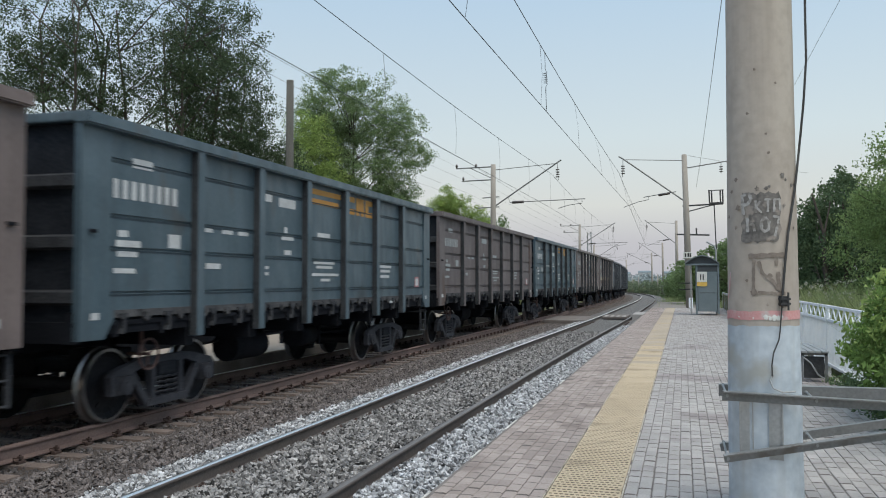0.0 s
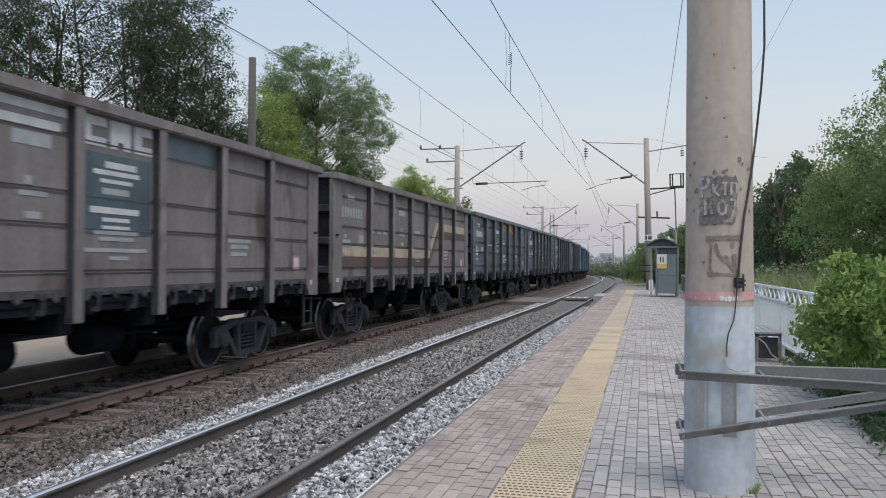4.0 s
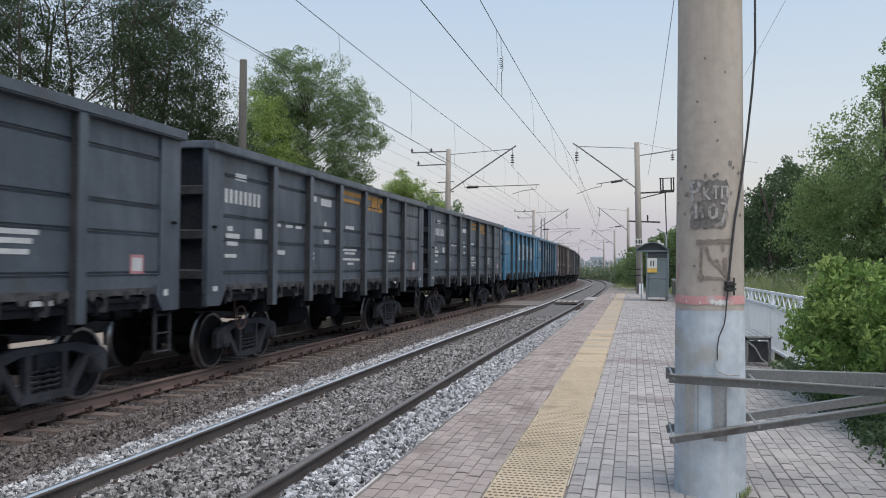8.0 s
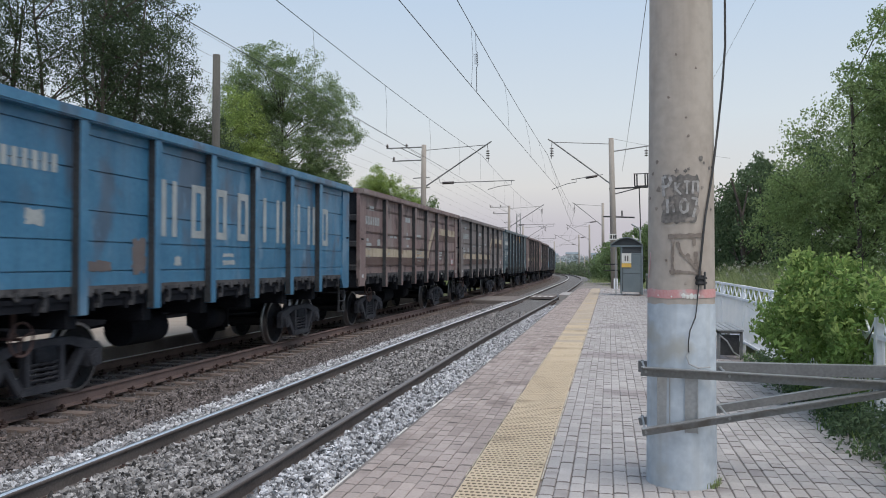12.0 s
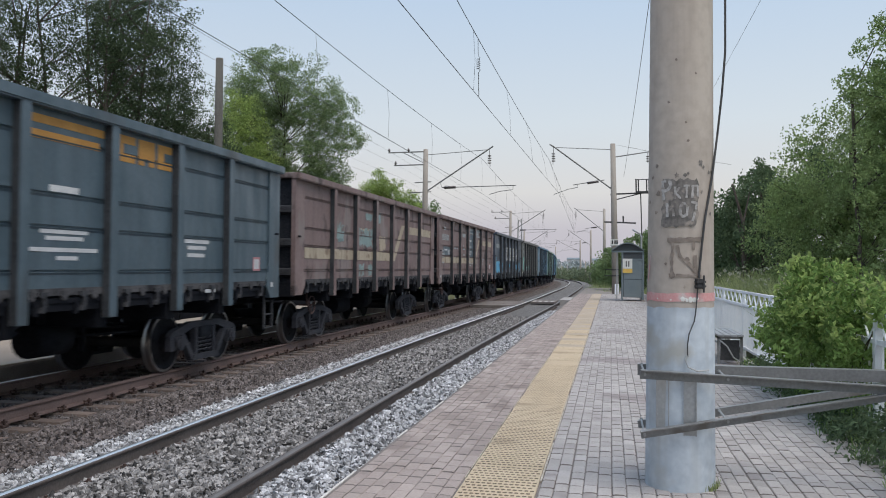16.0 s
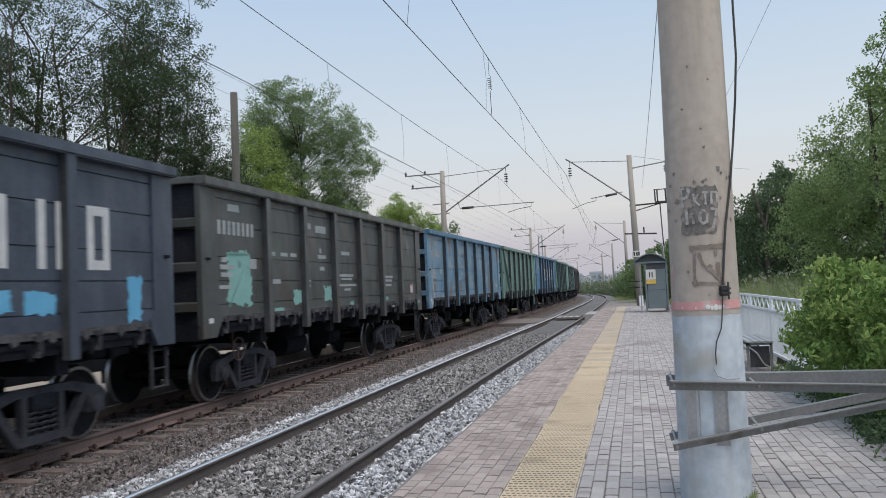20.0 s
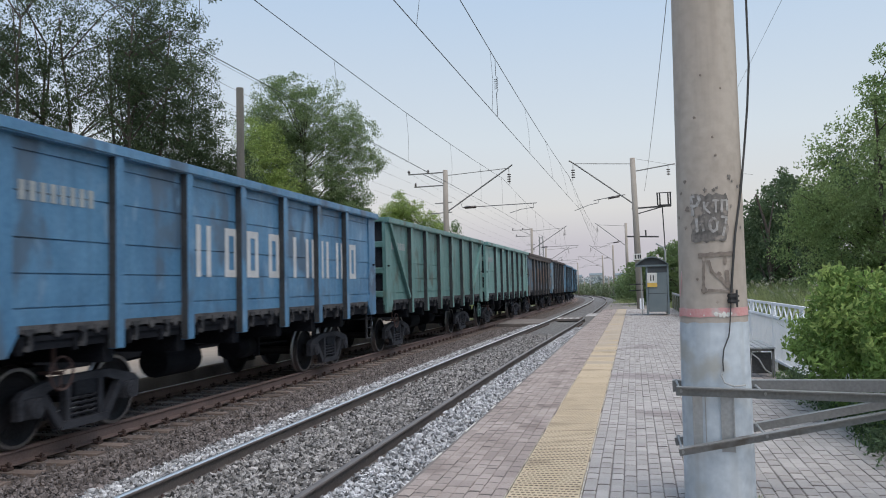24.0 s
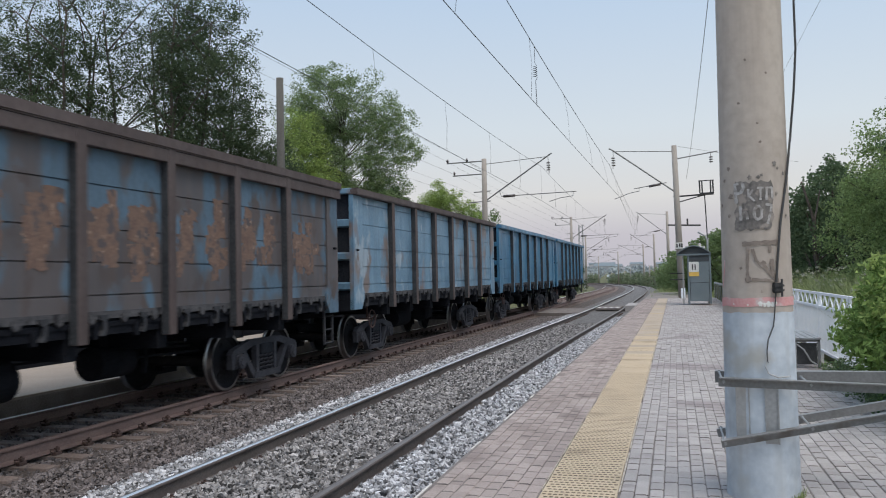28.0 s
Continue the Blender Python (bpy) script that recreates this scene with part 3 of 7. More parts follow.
for x, y in stud:
    if x > 0.52:
        continue
    # a flat dark dash: dirt and gap shadow painted between the raised ribs
    k = len(verts)
    verts += [(x - 0.0155, y - 0.003, 0.0006), (x - 0.010, y - 0.0165, 0.0006), (x + 0.011, y - 0.0165, 0.0006), (x + 0.0155, y + 0.003, 0.0006), (x + 0.010, y + 0.0165, 0.0006), (x - 0.011, y + 0.0165, 0.0006)]
    faces.append(tuple(range(k, k + 6)))
    # the low rib beyond it
    k = len(verts)
    for rx, ry, z in ((0.019, 0.011, 0.0), (0.017, 0.006, 0.005)):
        verts += [(x - rx, y + 0.0357 - ry, z), (x + rx, y + 0.0357 - ry, z), (x + rx, y + 0.0357 + ry, z), (x - rx, y + 0.0357 + ry, z)]
    faces += [(k + 4, k + 5, k + 6, k + 7)] + [(k + i, k + (i + 1) % 4, k + 4 + (i + 1) % 4, k + 4 + i) for i in range(4)]
slab = part("tactile_slab", (verts, [], faces), [M["stud"], M["tactile"]], tactile)
for poly in slab.data.polygons:
    poly.material_index = 1 if len(poly.vertices) == 6 else 0
worn_data = slab.data.copy()
worn_data.materials[0], worn_data.materials[1] = M["tactile_worn"], M["tactile_worn"]
half_worn = slab.data.copy()
half_worn.materials[1] = M["tactile_worn"]
slab.matrix_basis = pose(X_STRIP0, 3.0, 0.006)
for i in [*range(-14, 0), *range(1, n_slab)]:
    o = alike(slab, pose(X_STRIP0, 3.0 + i * SLAB, 0.004 + 0.002 * math.sin(i * 2.1), 0.25 * math.sin(i * 1.7), 0.2 * math.cos(i * 2.3)))
    if i > 36 or (i > 26 and i % 3 == 0):
        o.data = worn_data
    elif i > 20 and i % 2:
        o.data = half_worn
for i in range(-4, 12):
    y = 3.0 + i * 1.55
    bm = box(new_bm(), X_STRIP1 + 0.004, y, -0.012, X_STRIP1 + 0.015, y + (1.48, 1.1, 1.35)[i % 3], 0.008)
    part("border_line", bm, M["cream_line"], tactile, "worn cream border line")
    bm = box(new_bm(), X_STRIP0 - 0.012, y, -0.012, X_STRIP0 - 0.006, y + (1.3, 0.9, 1.5)[i % 3], 0.006)
    part("border_line", bm, M["cream_line"], tactile, "worn cream border line")

# pavers: 0.2 x 0.1 m, long side along the platform, in staggered rows, with worn corners
def paver_block(lx, ly, z=0.0):
    c = 0.011
    out = []
    for inset, dz in ((0.0055, 0.0), (0.0, -0.005), (0.0, -0.03)):
        x0, x1, y0, y1 = inset, lx - inset, inset, ly - inset
        out += [(x0 + c, y0, z + dz), (x1 - c, y0, z + dz), (x1, y0 + c, z + dz), (x1, y1 - c, z + dz), (x1 - c, y1, z + dz), (x0 + c, y1, z + dz), (x0, y1 - c, z + dz), (x0, y0 + c, z + dz)]
    return out


PAVER_FACES = [tuple(range(8))] + [(r + 8 + i, r + 8 + (i + 1) % 8, r + (i + 1) % 8, r + i) for r in (0, 8) for i in range(8)]
PW, PL, GAP = 0.094, 0.196, 0.0045
prng = random.Random(4)
singles, red_v, red_f, grey_v, grey_f = [], [], [], [], []
for lo, hi, red in ((X_EDGE + 0.03, X_STRIP0 - 0.012, True), (X_STRIP1 + 0.018, X_PAVE, False)):
    cols = int((hi - lo) / (PW + GAP))
    pitch = (hi - lo) / cols
    for c in range(cols):
        y = -4.4 + (0.1 if c % 2 else 0) + prng.uniform(-0.03, 0.03)
        while y < Y1 - 0.2:
            # the courses wander a little
            x = lo + c * pitch + 0.006 * noise.noise((c * 0.6, y * 0.45, 3.0))
            ly = (PL if prng.random() < 0.93 else PL * 0.5) + prng.uniform(-0.004, 0.004)
            one = abs(ly - PL) < 0.01
            z = prng.uniform(-0.003, 0.003) + 0.004 * noise.noise((x * 1.3, y * 1.3, 0.0))
            if math.hypot(x + 0.05 - POLE_X, y + 0.1 - POLE_Y) > 0.16:
                if one and 4.6 < y < 8.2 and -0.5 < x < 2.0 and len(singles) < 300:
                    singles.append((x, y, z))
                else:
                    v, f = (red_v, red_f) if red else (grey_v, grey_f)
                    k = len(v)
                    tx, ty, tz = prng.uniform(-0.02, 0.02), prng.uniform(-0.015, 0.015), prng.uniform(-0.012, 0.012)
                    v += [(x + a - tz * (b - 0.1), y + b + tz * (a - 0.05), c2 + z + tx * (a - 0.05) + ty * (b - 0.1)) for a, b, c2 in paver_block(pitch - GAP, ly)]
                    f += [tuple(i + k for i in q) for q in PAVER_FACES]
            y += ly + GAP + 0.002


def soiled_edges(ob):
    """The top of each block keeps the first material; its flanks take the dirt of the joints."""
    ob.data.polygons.foreach_set("material_index", [1 if i % 17 > 8 or i % 17 in (1, 5) else 0 for i in range(len(ob.data.polygons))])
    return ob


soiled_edges(part("pavers", (red_v, [], red_f), [M["paver_red"], M["joint"]], platform, "reddish grey pavers along the platform edge"))["kind"] = "stuff"
soiled_edges(part("pavers", (grey_v, [], grey_f), [M["paver_many"], M["joint"]], platform, "grey pavers across the platform"))["kind"] = "stuff"
PAVER_SINGLES = singles

# the platform across the tracks
bm = box(new_bm(), -12.9, -20, -0.9, -9.80, 47, -0.13, bevel=0.015)
opposite = tagged(part("platform", bm, M["concrete_lit"]), "low pale platform strip across the tracks", "platform", kind="structure")
bm = box(new_bm(), -9.82, -20, -0.9, -9.775, 47, -0.165)
part("face", bm, M["sleeper"], opposite, "grey concrete face of the platform")


# ---- the train of open wagons ----
LENGTH, SPEED, FIRST_MID, BODY = 13.92, 11.65, 14.35, 6.56


def paint(name, a, b, rust=(0.16, 0.09, 0.06), at=0.62, scale=0.8, rough=0.43, spots2=None, at2=0.6):
    grime = tuple(0.42 * c + 0.018 for c in a)
    return material(name, a, b, rough, 0.0, scale=0.9, fine=24, bump=0.15, dents=0.8, run=0.34, spots=rust, spot_scale=scale, spot_at=at, stretch=(1, 1, 0.6), streak=grime, spots2=spots2, spot2_at=at2)


PAINTS = {
    "slate": paint("dark_slate_paint", (0.064, 0.101, 0.127), (0.099, 0.141, 0.171), (0.064, 0.082, 0.096), 0.62, spots2=(0.08, 0.095, 0.105), at2=0.64),
    "coal": paint("charcoal_paint", (0.067, 0.083, 0.107), (0.103, 0.123, 0.152), (0.070, 0.077, 0.089), 0.62, spots2=(0.085, 0.09, 0.096), at2=0.64),
    "brown": paint("dusty_brown_paint", (0.148, 0.116, 0.110), (0.21, 0.168, 0.158), (0.22, 0.19, 0.175), 0.6, rough=0.65),
    "red_brown": paint("red_brown_paint", (0.185, 0.128, 0.122), (0.265, 0.195, 0.185), (0.26, 0.215, 0.203), 0.56, 1.2, rough=0.7, spots2=(0.095, 0.07, 0.067), at2=0.58),
    "grey_brown": paint("grey_brown_paint", (0.17, 0.148, 0.146), (0.24, 0.212, 0.208), (0.115, 0.088, 0.08), 0.58, 1.2, rough=0.7, spots2=(0.25, 0.22, 0.21), at2=0.62),
    "azure": paint("sky_blue_paint", (0.036, 0.165, 0.30), (0.074, 0.255, 0.415), (0.075, 0.145, 0.225), 0.57, 1.1, spots2=(0.14, 0.29, 0.43), at2=0.60),
    "blue": paint("mid_blue_paint", (0.034, 0.142, 0.262), (0.07, 0.22, 0.36), (0.07, 0.12, 0.185), 0.56, 1.1, spots2=(0.13, 0.25, 0.37), at2=0.61),
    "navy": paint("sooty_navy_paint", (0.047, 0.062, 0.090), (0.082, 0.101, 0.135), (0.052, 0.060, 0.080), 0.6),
    "olive": paint("sooty_olive_paint", (0.060, 0.066, 0.064), (0.092, 0.099, 0.096), (0.082, 0.070, 0.063), 0.56, 1.4, spots2=(0.085, 0.105, 0.095), at2=0.6),
    "pale_blue": paint("worn_light_blue_paint", (0.12, 0.235, 0.345), (0.205, 0.34, 0.455), (0.22, 0.18, 0.165), 0.56, 1.1, spots2=(0.36, 0.45, 0.52), at2=0.6),
    "mint": paint("pale_green_paint", (0.12, 0.225, 0.195), (0.18, 0.305, 0.265), (0.09, 0.135, 0.12), 0.58, 1.5, spots2=(0.14, 0.17, 0.16), at2=0.62),
    "green": paint("faded_green_paint", (0.098, 0.215, 0.205), (0.152, 0.295, 0.283), (0.085, 0.125, 0.11), 0.58, 1.5, spots2=(0.13, 0.215, 0.19), at2=0.62),
    "teal": paint("green_blue_paint", (0.148, 0.305, 0.295), (0.225, 0.40, 0.385), (0.10, 0.145, 0.135), 0.58, 1.5, spots2=(0.16, 0.26, 0.235), at2=0.62),
    "cobalt": paint("cornflower_blue_paint", (0.065, 0.185, 0.335), (0.125, 0.285, 0.46), (0.085, 0.145, 0.22), 0.56, 1.2, spots2=(0.18, 0.32, 0.48), at2=0.61),
    "rusty": paint("rust_eaten_blue_paint", (0.082, 0.14, 0.195), (0.12, 0.195, 0.265), (0.110, 0.097, 0.098), 0.445, 1.5, rough=0.65, spots2=(0.095, 0.075, 0.07), at2=0.56),
}
PAINTS["dark_brown"] = paint("dark_rust_brown_paint", (0.075, 0.055, 0.052), (0.115, 0.088, 0.082), (0.10, 0.07, 0.06), 0.6, rough=0.7)
PAINTS["soot_brown"] = paint("sooty_grey_brown_paint", (0.122, 0.104, 0.105), (0.182, 0.157, 0.156), (0.12, 0.085, 0.075), 0.62, rough=0.7)
M["umber"] = material("dark_brown_stripe_paint", (0.09, 0.058, 0.05), (0.135, 0.09, 0.078), 0.7, scale=1.5, fine=40, bump=0.1)
# the blue cast of shade is put into the next three colours
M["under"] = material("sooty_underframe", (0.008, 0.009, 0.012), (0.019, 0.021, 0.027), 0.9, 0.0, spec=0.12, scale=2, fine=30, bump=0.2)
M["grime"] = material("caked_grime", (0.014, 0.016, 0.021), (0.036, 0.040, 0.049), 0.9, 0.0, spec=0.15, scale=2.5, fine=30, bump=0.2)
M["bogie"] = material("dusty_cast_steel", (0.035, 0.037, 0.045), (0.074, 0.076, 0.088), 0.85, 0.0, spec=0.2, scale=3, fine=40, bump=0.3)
# soiled steel, whose dark tone also paints the shade on the end ribs
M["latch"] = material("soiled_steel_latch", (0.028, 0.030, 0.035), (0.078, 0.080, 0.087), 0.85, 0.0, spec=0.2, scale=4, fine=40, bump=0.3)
# tone for the stakes' flanks, with their shade put into the colour
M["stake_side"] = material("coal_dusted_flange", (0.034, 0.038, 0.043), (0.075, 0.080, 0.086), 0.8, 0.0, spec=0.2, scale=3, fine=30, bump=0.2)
M["sill_dust"] = material("grey_dust_over_steel", (0.052, 0.052, 0.056), (0.125, 0.124, 0.128), 0.9, 0.0, spec=0.15, scale=3.5, fine=30, bump=0.3, spots=(0.03, 0.03, 0.033), spot_scale=4, spot_at=0.56)
M["handle"] = material("rust_brown_handle", (0.075, 0.05, 0.047), (0.135, 0.09, 0.085), 0.8, 0.0, spec=0.2, scale=4, fine=40, bump=0.3)
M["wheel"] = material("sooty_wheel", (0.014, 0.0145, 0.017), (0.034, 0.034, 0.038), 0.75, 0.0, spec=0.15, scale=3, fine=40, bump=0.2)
M["tread"] = material("polished_wheel_tread", (0.30, 0.30, 0.31), (0.44, 0.44, 0.45), 0.35, 1.0, scale=4, fine=40, bump=0)
M["mark"] = material("white_stencil_paint", (0.48, 0.49, 0.50), (0.66, 0.67, 0.67), 0.7, scale=4, fine=40, bump=0)
M["mark_dim"] = material("faded_stencil_paint", (0.28, 0.31, 0.32), (0.42, 0.45, 0.45), 0.7, scale=4, fine=40, bump=0)
M["rim_red"] = material("faded_red_rim", (0.40, 0.17, 0.19), (0.52, 0.27, 0.28), 0.7, scale=4, fine=40, bump=0)
M["logo"] = material("orange_logo_paint", (0.42, 0.20, 0.045), (0.55, 0.29, 0.07), 0.7, scale=4, fine=40, bump=0)
M["cream"] = material("cream_stripe_paint", (0.40, 0.335, 0.245), (0.53, 0.46, 0.35), 0.75, scale=2.5, fine=40, bump=0.1, spots=(0.26, 0.19, 0.14), spot_scale=2.2, spot_at=0.58, streak=(0.30, 0.24, 0.18))
M["patch_blue"] = material("bright_blue_patch_paint", (0.10, 0.36, 0.58), (0.16, 0.46, 0.68), 0.7, scale=2, fine=40, bump=0.1)
M["patch_teal"] = material("pale_teal_patch_paint", (0.19, 0.27, 0.265), (0.29, 0.38, 0.37), 0.7, scale=4, fine=40, bump=0.1, spots=(0.17, 0.135, 0.125), spot_scale=3, spot_at=0.55)
M["patch_brown"] = material("brown_plate_paint", (0.115, 0.10, 0.10), (0.17, 0.145, 0.14), 0.75, scale=3, fine=40, bump=0.1)
M["patch_aqua"] = material("aqua_patch_paint", (0.19, 0.40, 0.365), (0.28, 0.50, 0.46), 0.7, scale=2, fine=40, bump=0.1, spots=(0.14, 0.24, 0.22), spot_scale=3, spot_at=0.6)
M["patch_rust"] = material("orange_rust_patch", (0.125, 0.08, 0.066), (0.27, 0.17, 0.12), 0.8, scale=5, fine=30, bump=0.2, spots=(0.095, 0.08, 0.08), spot_scale=5, spot_at=0.52, spots2=(0.33, 0.23, 0.17), spot2_at=0.62)


def wheelset_mesh():
    bm = new_bm()
    outline = [(0.0, 0.10), (0.0, 0.36), (0.02, 0.41), (0.0, 0.435), (0.0, 0.495), (0.03, 0.505), (0.045, 0.478), (0.13, 0.47), (0.13, 0.43), (0.10, 0.41), (0.075, 0.36), (0.10, 0.14), (0.15, 0.12), (0.15, 0.0)]
    n = 28
    for side in (-1, 1):
        rings = [[bm.verts.new((side * (0.735 + u), r * math.cos(2 * math.pi * k / n), r * math.sin(2 * math.pi * k / n))) for k in range(n)] for u, r in outline[:-1]]
        for j, (a, b) in enumerate(zip(rings, rings[1:])):
            for k in range(n):
                f = bm.faces.new((a[k], a[(k + 1) % n], b[(k + 1) % n], b[k]))
                f.material_index = 1 if 4 <= j <= 7 else 0
        bm.faces.new(rings[-1])
        for k in range(3):
            a = 2 * math.pi * k / 3
            box(bm, 0.815, 0.25 + 0.0, -0.03, 0.835, 0.31, 0.03, Matrix.Scale(side, 4, (1, 0, 0)) @ pose(0, 0, 0, math.degrees(a)))
    rod(bm, [(-1.08, 0, 0), (1.08, 0, 0)], 0.085, 10)
    bmesh.ops.recalc_face_normals(bm, faces=bm.faces[:])
    return bm


def side_frame_mesh(side):
    """A cast side frame: arched top chord, two triangular windows and the spring window between its columns."""
    bm = new_bm()
    x0, x1 = side * 1.00, side * 1.10
    for d in (-1, 1):
        prism(bm, [(d * 1.16, 0.50), (d * 1.17, 0.60), (d * 1.08, 0.68), (d * 0.50, 0.805), (d * 0.44, 0.70), (d * 0.70, 0.63), (d * 0.74, 0.55), (d * 0.80, 0.60), (d * 1.05, 0.60), (d * 1.07, 0.46)], x0, x1)
        prism(bm, [(d * 1.07, 0.36), (d * 1.16, 0.36), (d * 1.16, 0.52), (d * 1.07, 0.52)], x0, x1)
        prism(bm, [(d * 0.80, 0.58), (d * 0.70, 0.62), (d * 0.40, 0.25), (d * 0.46, 0.15)], x0, x1)
        prism(bm, [(d * 0.36, 0.71), (d * 0.27, 0.71), (d * 0.27, 0.22), (d * 0.36, 0.22)], x0, x1)
        # axle box with its cap
        box(bm, min(side * 0.96, side * 1.12), d * 0.925 - 0.12, 0.36, max(side * 0.96, side * 1.12), d * 0.925 + 0.12, 0.595, bevel=0.02)
        rod(bm, [(side * 1.11, d * 0.925, 0.475), (side * 1.165, d * 0.925, 0.475)], 0.115, 14)
        rod(bm, [(side * 1.16, d * 0.925, 0.475), (side * 1.18, d * 0.925, 0.475)], 0.07, 10)
    prism(bm, [(-0.52, 0.80), (0.52, 0.80), (0.46, 0.70), (-0.46, 0.70)], x0, x1)
    prism(bm, [(-0.47, 0.15), (0.47, 0.15), (0.42, 0.245), (-0.42, 0.245)], x0 - side * 0.02, x1 + side * 0.03)
    bmesh.ops.recalc_face_normals(bm, faces=bm.faces[:])
    return bm


def make_bogie(wagon, y):
    bogie = new("bogie")
    bogie.parent = wagon
    bogie.matrix_basis = pose(0, y, 0)
    for side in (-1, 1):
        frame_part = part("side_frame", side_frame_mesh(side), M["bogie"], bogie)
        for i in range(3):
            bm = new_bm()
            turns = [(side * 1.03 + 0.075 * math.cos(a), -0.17 + 0.17 * i + 0.075 * math.sin(a), 0.24 + 0.30 * a / (2 * math.pi * 4.5)) for a in (2 * math.pi * k / 8 for k in range(37))]
            part("spring", rod(bm, turns, 0.018, 4), M["bogie"], bogie)
    bm = box(new_bm(), -1.12, -0.2, 0.52, 1.12, 0.2, 0.72, bevel=0.04)
    box(bm, -0.3, -0.3, 0.7, 0.3, 0.3, 0.86)
    # dark colour stands in for the shade behind the frame's windows
    part("bolster", bm, M["grime"], bogie)
    bm = new_bm()
    for yy in (-0.45, 0.45):
        beam(bm, (-0.95, yy, 0.42), (0.95, yy, 0.42), 0.09, 0.12)
        for sx in (-0.77, 0.77):
            box(bm, sx - 0.05, yy - 0.02 + (0.02 if yy < 0 else -0.08), 0.25, sx + 0.05, yy + 0.06 + (0.02 if yy < 0 else -0.08), 0.62)
    part("brake_beam", bm, M["under"], bogie)
    for yy in (-0.925, 0.925):
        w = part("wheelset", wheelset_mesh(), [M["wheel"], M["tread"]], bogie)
        w.matrix_parent_inverse = pose(0, yy, 0.475)
        WHEELSETS.append(w)
    return bogie


WHEELSETS = []
BAYS = [-BODY + 0.20] + [-4.28 + 1.712 * i for i in range(6)] + [BODY - 0.20]


def coat(ob):
    """Marks a part whose paint is set wagon by wagon."""
    ob.material_slots[0].link = "OBJECT"
    ob["coat"] = 1
    return ob


